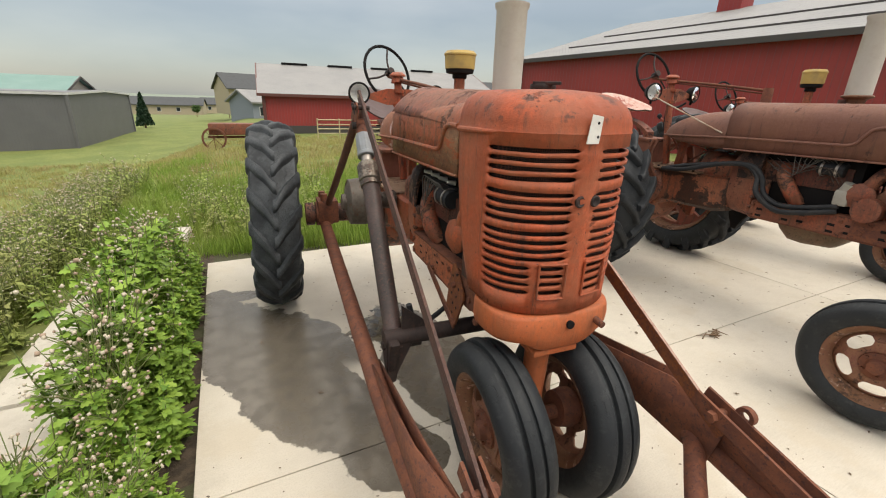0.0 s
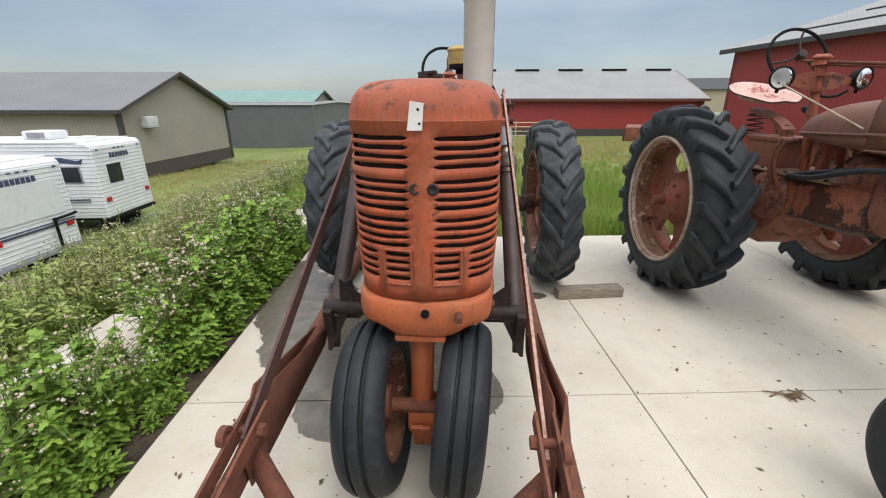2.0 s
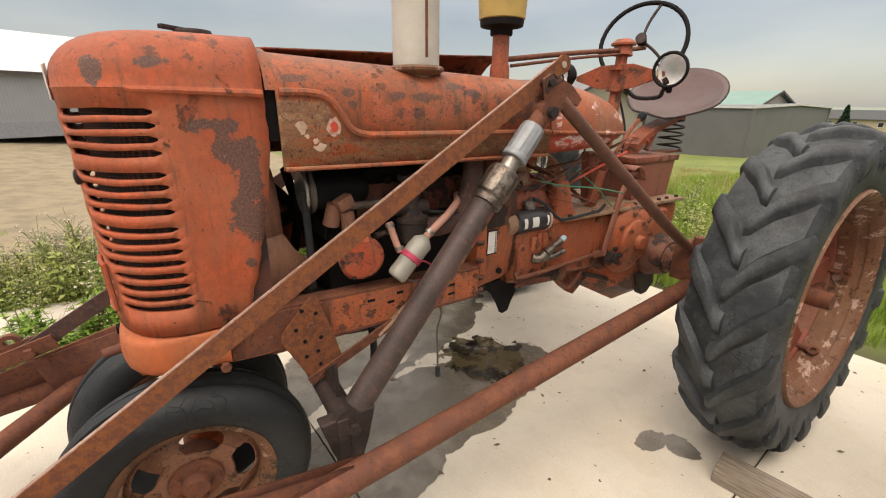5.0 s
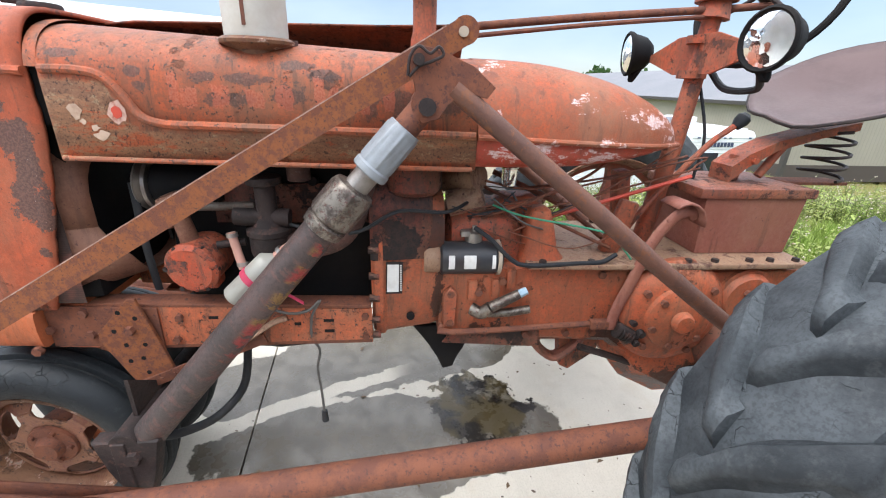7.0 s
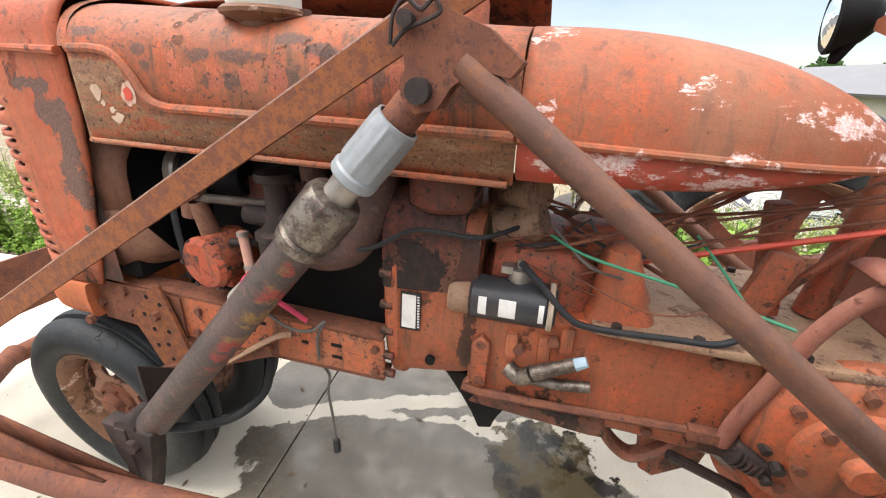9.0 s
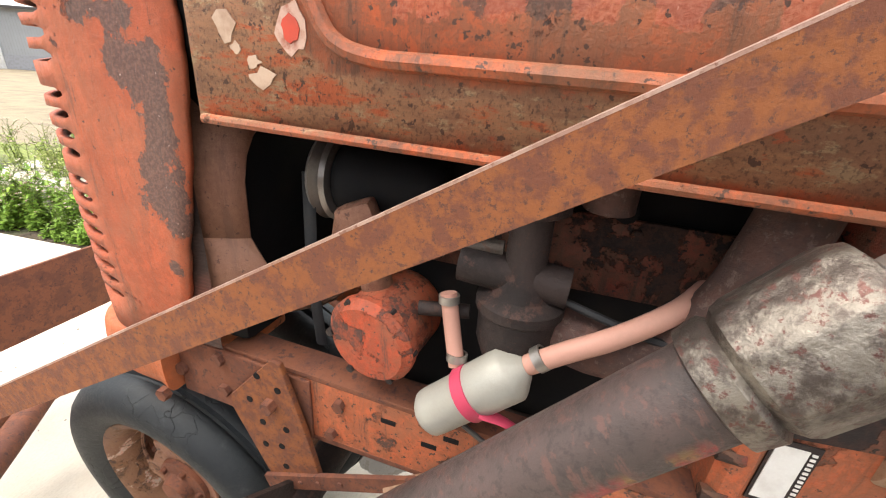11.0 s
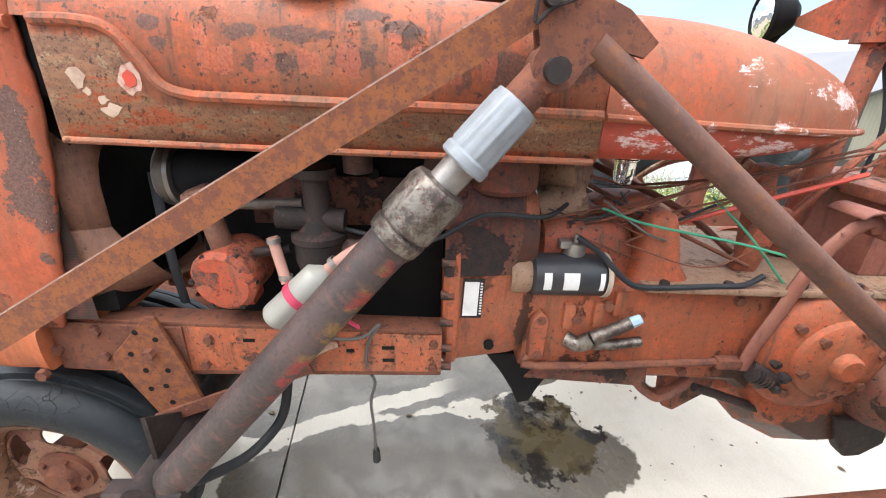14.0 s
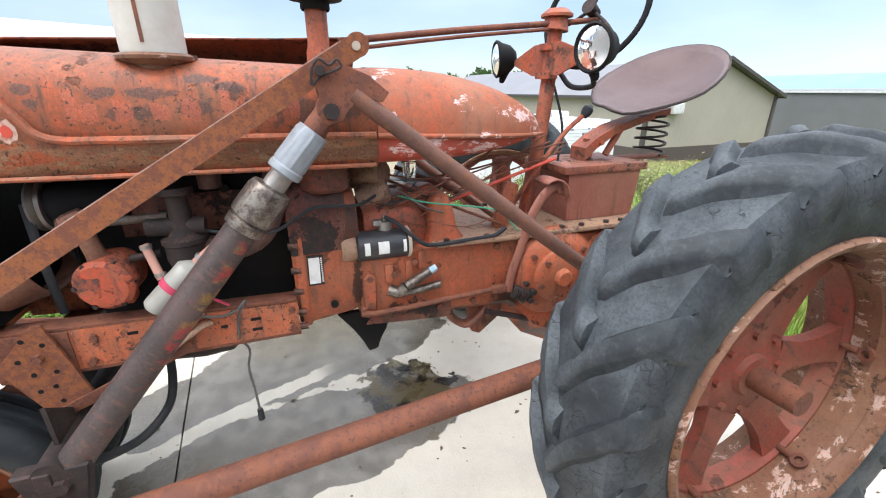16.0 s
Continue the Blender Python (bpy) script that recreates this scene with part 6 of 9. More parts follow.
def control_station(parent, cast, seat_mat, lean):
    # steering column with its gear head, rods and wheel
    bm = bmesh.new()
    tube(bm, [(0.0, 2.30, 1.10), (-0.01, 2.36, 1.5), (-0.02, 2.40, 1.9)], (0.034, 0.030), 14)
    cyl(bm, (-0.02, 2.395, 1.875), (-0.02, 2.40, 1.925), 0.055, 0.045)
    lathe(bm, [(0, 0.03), (0.04, 0.03), (0.065, 0.01), (0.065, 0.0), (0, 0.0)], (-0.02, 2.40, 1.925), (0, 0, 1), 20)
    col = part("steering_column", bm, RED, parent, "red steering post")
    for y, z in ((2.37, 1.69), (2.38, 1.80)):
        bm = bmesh.new()
        cyl(bm, (-0.02, y, z), (-0.02, y, z + 0.025), 0.047)
        part("post_collar", bm, RED, col)
    bm = bmesh.new()
    tube(bm, [(0.06, 1.50, 1.800), (0.03, 1.95, 1.855), (-0.015, 2.42, 1.905), (-0.04, 2.62, 1.93)], 0.012, 10)
    tube(bm, [(0.075, 1.52, 1.775), (0.04, 1.95, 1.832), (0.0, 2.38, 1.88)], 0.007, 8)
    part("steering_shaft", bm, RUST, col, "rusty steering shaft")
    bm = bmesh.new()
    mm = Matrix(((1, 0, 0, -0.02), (0, 0, 1, 2.365), (0, 1, 0, 1.765), (0, 0, 0, 1)))
    plate(bm, ((-0.27, 0.012), (-0.10, 0.062), (0.10, 0.062), (0.27, 0.012), (0.27, -0.012), (0.10, -0.062), (-0.10, -0.062), (-0.27, -0.012)), 0.008, mm, 0.001)
    part("lamp_bracket", bm, BROWN if cast is BROWN else RED, col, "diamond-shaped lamp bracket")
    # steering wheel
    n = Vector((-0.02, -0.92, 0.38) if cast is BROWN else (0.38, -0.86, 0.34)).normalized()
    c = Vector((-0.05, 2.605, 1.955))
    t = frame_along(n)
    bm = bmesh.new()
    ringp = [c + t @ Vector((0.228 * math.cos(a), 0.228 * math.sin(a), 0)) for a in [2 * math.pi * i / 40 for i in range(41)]]
    tube(bm, ringp, 0.0125, 8, 1)
    rim = part("steering_wheel", bm, BLACK, parent, "thin black three-spoke steering wheel")
    bm = bmesh.new()
    for a in (1.3, 3.4, 5.5):
        p = c + t @ Vector((0.225 * math.cos(a), 0.225 * math.sin(a), 0))
        q = c + t @ Vector((0.11 * math.cos(a + 0.12), 0.11 * math.sin(a + 0.12), 0.01))
        tube(bm, [c + 0.03 * n, q, p], 0.008, 8, 5)
    cyl(bm, c + 0.06 * n, c - 0.01 * n, 0.03, 0.024, 14)
    part("wheel_spokes", bm, DARK, rim)
    # lamps
    for s, x in ((1, 0.295), (-1, -0.355)):
        bm = bmesh.new()
        a = Vector((x, 2.36 if s > 0 else 2.31, 1.785))
        d = Vector((0.22 * s, -1, -0.06)).normalized()
        lathe(bm, [(0.0, -0.085), (0.035, -0.08), (0.06, -0.055), (0.075, -0.01), (0.083, 0.0), (0.085, 0.012), (0.078, 0.018), (0.070, 0.010)], a, d, 28)
        tube(bm, [a - 0.02 * d + Vector((0, 0, -0.07)), a - 0.02 * d + Vector((0, 0, -0.10)), Vector((x * 0.9, 2.35, 1.745))], 0.012, 8)
        lamp = part("head_lamp", bm, BLACK, parent, "round black work lamp with clear lens")
        bm = bmesh.new()
        lathe(bm, [(0.072, 0.006), (0.055, -0.03), (0.025, -0.055), (0.0, -0.06)], a, d, 24)
        part("reflector", bm, CHROME, lamp, "bright reflector")
        bm = bmesh.new()
        lathe(bm, [(0.074, 0.010), (0.055, 0.020), (0.03, 0.025), (0.0, 0.027)], a, d, 24)
        g = part("lens", bm, GLASS, lamp, "clear ribbed lens")
        g.visible_shadow = False
    bm = bmesh.new()
    tube(bm, [(0.25, 2.40, 1.70), (0.20, 2.44, 1.66), (0.08, 2.43, 1.66), (0.0, 2.42, 1.72)], 0.011, 8)
    tube(bm, [(-0.02, 2.40, 1.70), (0.03, 2.44, 1.50), (0.05, 2.42, 1.35)], 0.006, 6)
    part("lamp_cable", bm, HOSE, parent, "taped black lamp cable")
    # battery box and seat
    bm = bmesh.new()
    rings = []
    for z, k in ((1.10, 0.93), (1.12, 0.94), (1.30, 1.0), (1.32, 1.0)):
        rings.append([Vector((x * k, 2.60 + y * k, z)) for x, y in ((0.16, 0.19), (0.16, -0.19), (-0.16, -0.19), (-0.16, 0.19))])
    loft(bm, rings)
    bx = part("battery_box", bm, BOXRED, parent, "faded maroon sheet-metal battery box", smooth=False)
    bm = bmesh.new()
    box(bm, (0, 2.60, 1.325), (0.34, 0.44, 0.034), bevel=0.006)
    part("box_lid", bm, BROWN, bx, "rust-brown lid")
    bm = bmesh.new()
    rings = []
    for y, z, h in ((2.56, 1.37, 0.06), (2.62, 1.42, 0.05), (2.72, 1.475, 0.035), (2.88, 1.52, 0.03), (3.02, 1.55, 0.03)):
        rings.append([Vector((x, y, z + q)) for x, q in ((0.055, h / 2), (-0.055, h / 2), (-0.055, -h / 2), (0.055, -h / 2))])
    loft(bm, rings)
    cyl(bm, (0.0, 2.60, 1.345), (0.0, 2.62, 1.43), 0.03)
    cyl(bm, (0.02, 2.70, 1.36), (0.02, 2.78, 1.49), 0.016)
    bolt(bm, (0.055, 2.64, 1.42), (1, 0, 0), 0.012, 0.012)
    part("seat_arm", bm, BROWN if cast is BROWN else RED, parent, "faded red curved seat arm", angle=35)
    bm = bmesh.new()
    box(bm, (0.0, 2.93, 1.338), (0.10, 0.26, 0.012), bevel=0.003)
    part("spring_shelf", bm, RUST, bx, "rusty strap under the seat spring")
    bm = bmesh.new()
    coil = [(0.0 + 0.070 * math.cos(a), 2.98 + 0.070 * math.sin(a), 1.350 + 0.18 * a / (2 * math.pi * 4)) for a in [2 * math.pi * i / 14 for i in range(57)]]
    tube(bm, coil, 0.006, 7, 1)
    part("seat_spring", bm, DARK, parent, "dark coil seat spring")
    bm = bmesh.new()
    rows = []
    for i in range(13):
        q = i / 12
        ring = []
        for j in range(33):
            a = 2 * math.pi * j / 32
            rx, ry = 0.272 * q, (0.30 if math.sin(a) > 0 else 0.275) * q
            x, y = rx * math.cos(a), ry * math.sin(a)
            lift = 0.135 * q**2.4 * (0.55 + 0.45 * max(0.0, math.sin(a))) - 0.03 * q**3 * max(0.0, -math.sin(a)) - 0.018 * math.exp(-((abs(x) - 0.11) ** 2) / 0.006) * (math.sin(a) < 0.2) * q
            ring.append(Vector((x, 2.95 + y, 1.615 + lift + (0.14 + 0.8 * lean) * y - lean * x)))
        rows.append(ring)
    loft(bm, rows, cap=False, wrap=False)
    bmesh.ops.remove_doubles(bm, verts=bm.verts, dist=0.0005)
    st = part("seat_pan", bm, seat_mat, parent, "dished steel pan seat", angle=60)
    md = st.modifiers.new("thickness", "SOLIDIFY")
    md.thickness = 0.006
    bm = bmesh.new()
    tube(bm, [rows[-1][j] for j in range(33)], 0.006, 6, 1)
    part("rolled_rim", bm, DARK, st)
    # levers and rods
    bm = bmesh.new()
    tube(bm, [(0.06, 2.16, 1.10), (0.07, 2.24, 1.24), (0.066, 2.42, 1.46), (0.066, 2.52, 1.545)], 0.011, 8)
    lever = part("gear_lever", bm, RED, parent, "red gear lever")
    bm = bmesh.new()
    lathe(bm, [(0, -0.03), (0.015, -0.028), (0.024, -0.005), (0.024, 0.012), (0.012, 0.026), (0, 0.028)], (0.066, 2.535, 1.56), (0, 0.6, 0.8), 16)
    part("lever_knob", bm, HOSE, lever, "black knob")
    bm = bmesh.new()
    tube(bm, [(0.245, 2.10, 0.85), (0.248, 2.11, 0.93), (0.245, 2.145, 1.035), (0.24, 2.19, 1.17), (0.238, 2.245, 1.255), (0.235, 2.30, 1.285), (0.23, 2.33, 1.265)], 0.021, 10, 8, 0.55)
    pedal = part("brake_pedal", bm, BOXRED, parent, "rusty curved pedal arm")
    bm = bmesh.new()
    rings = []
    for q in range(7):
        a = radians(150 - 26 * q)
        rings.append([Vector((x, 2.285 + 0.060 * math.cos(a), 1.245 + 0.055 * math.sin(a) + 0.03 * (1 - q / 6))) for x in (0.17, 0.27)])
    loft(bm, rings, cap=False, wrap=False)
    pad = part("pedal_pad", bm, BOXRED, pedal, "curved rusty foot pad")
    pad.modifiers.new("thickness", "SOLIDIFY").thickness = 0.008
    bm = bmesh.new()
    tube(bm, [(0.25, 0.99, 0.925), (0.262, 0.95, 0.915), (0.265, 0.86, 0.855), (0.262, 0.77, 0.79)], 0.016, 8, 6, 0.5)
    part("rail_stay", bm, DUST, parent, "dusty brown stay on the rail")
    bm = bmesh.new()
    tube(bm, [(0.215, 1.50, 0.865), (0.235, 1.53, 0.845), (0.235, 2.03, 0.865), (0.245, 2.10, 0.87)], 0.011, 8, 3)
    box(bm, (0.24, 2.06, 0.866), (0.03, 0.07, 0.03), bevel=0.004)
    part("clutch_rod", bm, RUST, parent, "rusty clutch rod")
    rods = [([(0.05, 1.62, 1.33), (0.08, 1.9, 1.20), (0.15, 2.1, 1.12)], 0.006), ([(-0.05, 1.70, 1.35), (0.02, 1.95, 1.24), (0.05, 2.12, 1.12)], 0.010),
            ([(0.10, 1.56, 1.20), (0.16, 1.70, 1.26), (0.14, 1.95, 1.36), (0.05, 2.1, 1.42)], 0.005), ([(0.16, 1.74, 1.19), (0.14, 2.0, 1.30), (0.06, 2.34, 1.47)], 0.0035),
            ([(0.0, 1.80, 1.30), (0.10, 2.05, 1.36), (0.16, 2.30, 1.45)], 0.004), ([(0.12, 1.72, 1.22), (0.10, 2.40, 1.40)], 0.0035), ([(0.12, 1.60, 1.24), (0.12, 2.34, 1.43), (0.115, 2.37, 1.41), (0.12, 2.345, 1.39)], 0.0035)]
    for way, r in rods:
        bm = bmesh.new()
        tube(bm, way, r, 8)
        part("control_rod", bm, RUST, parent, "thin rusty control rod")
    for c, size, tilt in (((0.03, 2.17, 1.24), (0.06, 0.05, 0.28), 8), ((0.12, 2.13, 1.19), (0.03, 0.07, 0.2), -15)):
        bm = bmesh.new()
        box(bm, c, size, (tilt, 0, 0), 0.01)
        part("lever_bracket", bm, RED, parent, "red upright lever bracket")
    bm = bmesh.new()
    tube(bm, [(0.13, 1.80, 1.21), (0.12, 2.36, 1.375)], 0.007, 6)
    part("throttle_rod", bm, REDWIRE, parent, "bright red throttle rod")


def electrics(parent):
    bm = bmesh.new()
    lathe(bm, [(0, 0), (0.045, 0), (0.056, 0.008), (0.056, 0.185), (0.05, 0.195), (0.046, 0.21), (0, 0.21)], (0.185, 1.485, 1.105), (0, 1, 0), 28)
    st = part("starter_motor", bm, STARTER, parent, "black starter motor with torn labels", angle=30)
    bm = bmesh.new()
    lathe(bm, [(0.0568, 0.19), (0.0600, 0.192), (0.0600, 0.202), (0.0568, 0.204)], (0.185, 1.485, 1.105), (0, 1, 0), 28)
    part("end_band", bm, RIMTAN, st, "pale band")
    bm = bmesh.new()
    lathe(bm, [(0.0, -0.052), (0.046, -0.052), (0.050, -0.045), (0.050, -0.004), (0.044, 0.004), (0.0, 0.004)], (0.185, 1.485, 1.105), (0, 1, 0), 24)
    part("drive_nose", bm, DUST, st, "rust-brown drive housing")
    for y, w in ((1.512, 0.020), (1.562, 0.040), (1.655, 0.012)):
        bm = bmesh.new()
        pts = []
        for yy in (y, y + w):
            pts.append([Vector((0.185 + 0.0572 * math.cos(a), yy, 1.105 + 0.0572 * math.sin(a))) for a in [radians(-20 + 8 * i) for i in range(7)]])
        loft(bm, pts, cap=False, wrap=False)
        part("label", bm, WHITE, st, "torn white label")
    bm = bmesh.new()
    cyl(bm, (0.17, 1.60, 1.155), (0.175, 1.60, 1.195), 0.03, 0.026, 14)
    cyl(bm, (0.18, 1.60, 1.195), (0.18, 1.60, 1.215), 0.008, 0.008, 8)
    box(bm, (0.18, 1.57, 1.19), (0.03, 0.03, 0.02), bevel=0.004)
    part("starter_switch", bm, STEEL, st, "steel starter switch")
    bm = bmesh.new()
    tube(bm, [(0.185, 1.60, 1.21), (0.22, 1.65, 1.18), (0.235, 1.72, 1.115), (0.235, 1.78, 1.095), (0.235, 1.95, 1.10), (0.235, 2.03, 1.105), (0.23, 2.08, 1.13)], 0.008, 8)
    part("battery_cable", bm, HOSE, parent, "thick black battery cable")
    for way in ([(0.30, 2.12, 1.20), (0.27, 1.95, 1.235), (0.22, 1.75, 1.26), (0.16, 1.66, 1.28)], [(0.10, 1.98, 1.30), (0.18, 2.05, 1.22), (0.24, 2.13, 1.115)]):
        bm = bmesh.new()
        tube(bm, way, 0.0035, 6)
        part("green_wire", bm, GREENWIRE, parent, "green wire")
    rnd = random.Random(11)
    for n in range(11):
        a = Vector((rnd.uniform(0.02, 0.2), rnd.uniform(1.5, 1.75), rnd.uniform(1.2, 1.36)))
        b = a + Vector((rnd.uniform(-0.05, 0.05), rnd.uniform(0.15, 0.4), rnd.uniform(-0.1, 0.05)))
        bm = bmesh.new()
        tube(bm, [a, (a + b) / 2 + Vector((rnd.uniform(0, 0.06), 0, rnd.uniform(-0.07, 0.03))), b], rnd.choice((0.002, 0.003, 0.004)), 6)
        part("loose_wire", bm, rnd.choice((HOSE, CABLE, RUST)), parent, "loose thin wire")
    bm = bmesh.new()
    tube(bm, [(0.2, 0.95, 1.24), (0.24, 1.2, 1.21), (0.24, 1.35, 1.28), (0.21, 1.5, 1.27), (0.1, 1.6, 1.28)], 0.006, 6)
    part("loose_wire", bm, HOSE, parent, "loose black wire")
    bm = bmesh.new()
    tube(bm, [(0.215, 1.60, 0.925), (0.235, 1.63, 0.92), (0.245, 1.66, 0.945)], 0.022, 12)
    cyl(bm, (0.245, 1.66, 0.945), (0.245, 1.755, 0.995), 0.02, 0.017, 10)
    fit_ = part("pipe_fitting", bm, GLAND, parent, "dull brass plumbing elbow")
    bm = bmesh.new()
    tube(bm, [(0.215, 1.66, 0.905), (0.23, 1.72, 0.915), (0.235, 1.80, 0.93)], 0.015, 10)
    part("pipe_fitting", bm, GLAND, parent, "dull pipe nipple")
    bm = bmesh.new()
    cyl(bm, (0.245, 1.752, 0.993), (0.245, 1.78, 1.008), 0.016, 0.013, 8)
    part("fitting_cap", bm, plain("pale_blue_cap", (0.35, 0.48, 0.58), 0.5), fit_, "pale blue cap")
    bm = bmesh.new()
    plate(bm, ((1.40, 0.80), (1.62, 0.79), (1.60, 0.70), (1.57, 0.66), (1.56, 0.61), (1.52, 0.60), (1.50, 0.66), (1.46, 0.72)), 0.03, side_at(0.10), 0.004)
    part("under_bracket", bm, BLACK, parent, "black oily bracket under the case")
    bm = bmesh.new()
    plate(bm, ((1.96, 0.78), (2.14, 0.77), (2.12, 0.68), (2.02, 0.60), (1.98, 0.62)), 0.05, side_at(0.12), 0.004)
    part("under_bracket", bm, GRIME, parent, "grimy red bracket under the case")
    bm = bmesh.new()
    tube(bm, [(0.25, 2.12, 0.865), (0.262, 2.16, 0.845), (0.26, 2.20, 0.825)], 0.017, 10)
    for q in range(5):
        cyl(bm, (0.262, 2.115 + 0.013 * q, 0.850 - 0.006 * q), (0.262, 2.121 + 0.013 * q, 0.847 - 0.006 * q), 0.024, 0.024, 12)
    cyl(bm, (0.245, 2.20, 0.85), (0.285, 2.205, 0.84), 0.016, 0.014, 8)
    cyl(bm, (0.245, 2.19, 0.81), (0.280, 2.195, 0.80), 0.015, 0.013, 8)
    cyl(bm, (0.24, 2.17, 0.885), (0.275, 2.175, 0.88), 0.013, 0.012, 6)
    part("valve_block", bm, DARK, parent, "oily valve fittings with a small spring")
    bm = bmesh.new()
    tube(bm, [(0.2, 2.02, 0.745), (0.2, 2.2, 0.68), (0.2, 2.42, 0.59)], 0.014, 8)
    part("under_rod", bm, DARK, parent, "dark oily rod under the case")


def stacks(parent, stack_at=(0.20, 0.985), air_at=(0.11, 1.43), top=2.45, sink=0.0):
    x, y = stack_at
    bm = bmesh.new()
    lathe(bm, [(0.05, 1.70), (0.06, 1.742), (0.094, 1.757), (0.096, 1.765), (0.087, 1.772)], (x, y, -sink), (0, 0, 1), 32)
    base = part("exhaust_collar", bm, RIMRUST, parent, "rusty flared exhaust collar")
    bm = bmesh.new()
    lathe(bm, [(0.078, 1.766), (0.079, 1.78), (0.080, top - 0.03), (0.087, top - 0.02), (0.090, top), (0.076, top), (0.072, top - 0.02), (0.070, 1.9), (0.0, 1.9)], (x, y, -sink), (0, 0, 1), 36)
    part("exhaust_pipe", bm, STACK, base, "pale weathered exhaust stack")
    bm = bmesh.new()
    box(bm, (x + 0.077, y - 0.005, 1.78 - sink + (top - 1.8) / 2), (0.008, 0.009, top - 1.83))
    part("stack_seam", bm, RUST, base, "rusty lengthwise seam")
    x, y = air_at
    bm = bmesh.new()
    lathe(bm, [(0.042, 1.68), (0.040, 1.76), (0.034, 1.78), (0.034, 1.885)], (x, y, 0), (0, 0, 1), 20)
    pipe = part("air_intake_pipe", bm, RED, parent, "red air intake pipe")
    bm = bmesh.new()
    lathe(bm, [(0.042, 1.88), (0.045, 1.885), (0.045, 1.905), (0.085, 1.912), (0.088, 1.925), (0.088, 1.935)], (x, y, 0), (0, 0, 1), 24)
    part("cap_base", bm, BLACK, pipe, "black cap base")
    bm = bmesh.new()
    lathe(bm, [(0.088, 1.935), (0.092, 1.938), (0.096, 2.01), (0.100, 2.014), (0.100, 2.022), (0.085, 2.038), (0.0, 2.045)], (x, y, 0), (0, 0, 1), 28)
    part("intake_cap", bm, YELLOW, pipe, "faded yellow intake cap", angle=30)
    bm = bmesh.new()
    lathe(bm, [(0.045, 1.785), (0.050, 1.80), (0.052, 1.812), (0.048, 1.82), (0.0, 1.822)], (0.0, 0.34, 0), (0, 0, 1), 24)
    box(bm, (-0.01, 0.30, 1.822), (0.02, 0.11, 0.012), (0, 0, 40), 0.003)
    part("filler_cap", bm, DARK, parent, "dark radiator filler cap")


def bearing_hoses(parent):
    """Extra plumbing of the second tractor: twin hoses, a pale distributor, loose ignition wires."""
    bm = bmesh.new()
    for o in (0.0, 0.035):
        tube(bm, [(-0.23 - o, 2.12, 1.09), (-0.25 - o, 1.88, 1.15 - o), (-0.26 - o, 1.55, 1.21), (-0.26, 1.33 + o, 1.225), (-0.27, 1.22 + o, 1.15), (-0.28 - o, 1.17 + o, 1.03), (-0.28 - o, 1.05, 0.965 - o), (-0.26 - o, 0.88, 0.98 - o), (-0.25, 0.70, 1.03 - o)], 0.020, 10)
    part("twin_hose", bm, HOSE, parent, "thick black hydraulic hoses")
    bm = bmesh.new()
    for o in (0.0, 0.05):
        tube(bm, [(-0.24, 2.25 + o, 1.34), (-0.27, 2.27 + o, 1.22), (-0.275, 2.24 + o, 1.08), (-0.25, 2.16 + o, 0.96)], 0.014, 8)
    part("steel_line", bm, RUST, parent, "bent rusty steel lines")
    bm = bmesh.new()
    box(bm, (-0.22, 0.70, 1.09), (0.09, 0.09, 0.11), bevel=0.02)
    cyl(bm, (-0.22, 0.70, 1.13), (-0.23, 0.68, 1.19), 0.04, 0.036, 14)
    part("distributor", bm, GREYTANK, parent, "pale aluminium distributor")
    bm = bmesh.new()
    lathe(bm, [(0, -0.08), (0.07, -0.08), (0.08, -0.05), (0.08, 0.06), (0, 0.07)], (-0.23, 0.54, 1.04), (-1, 0, 0), 24)
    part("pump_body", bm, BROWN, parent, "rust-brown pump body")
    for n in range(3):
        bm = bmesh.new()
        a = Vector((-0.22, 0.72 + 0.03 * n, 1.18))
        tube(bm, [a, a + Vector((-0.04, 0.08, 0.10)), a + Vector((0.0, 0.16 + 0.12 * n, 0.02 * n)), a + Vector((0.06, 0.1 * n, 0.13))], 0.0022, 6)
        part("plug_wire", bm, DULL, parent, "loose thin plug wire")
    bm = bmesh.new()
    tube(bm, [(-0.36, 2.28, 1.74), (-0.30, 1.60, 1.46)], 0.006, 6)
    part("long_rod", bm, RIMTAN, parent, "thin pale rod along the hood")


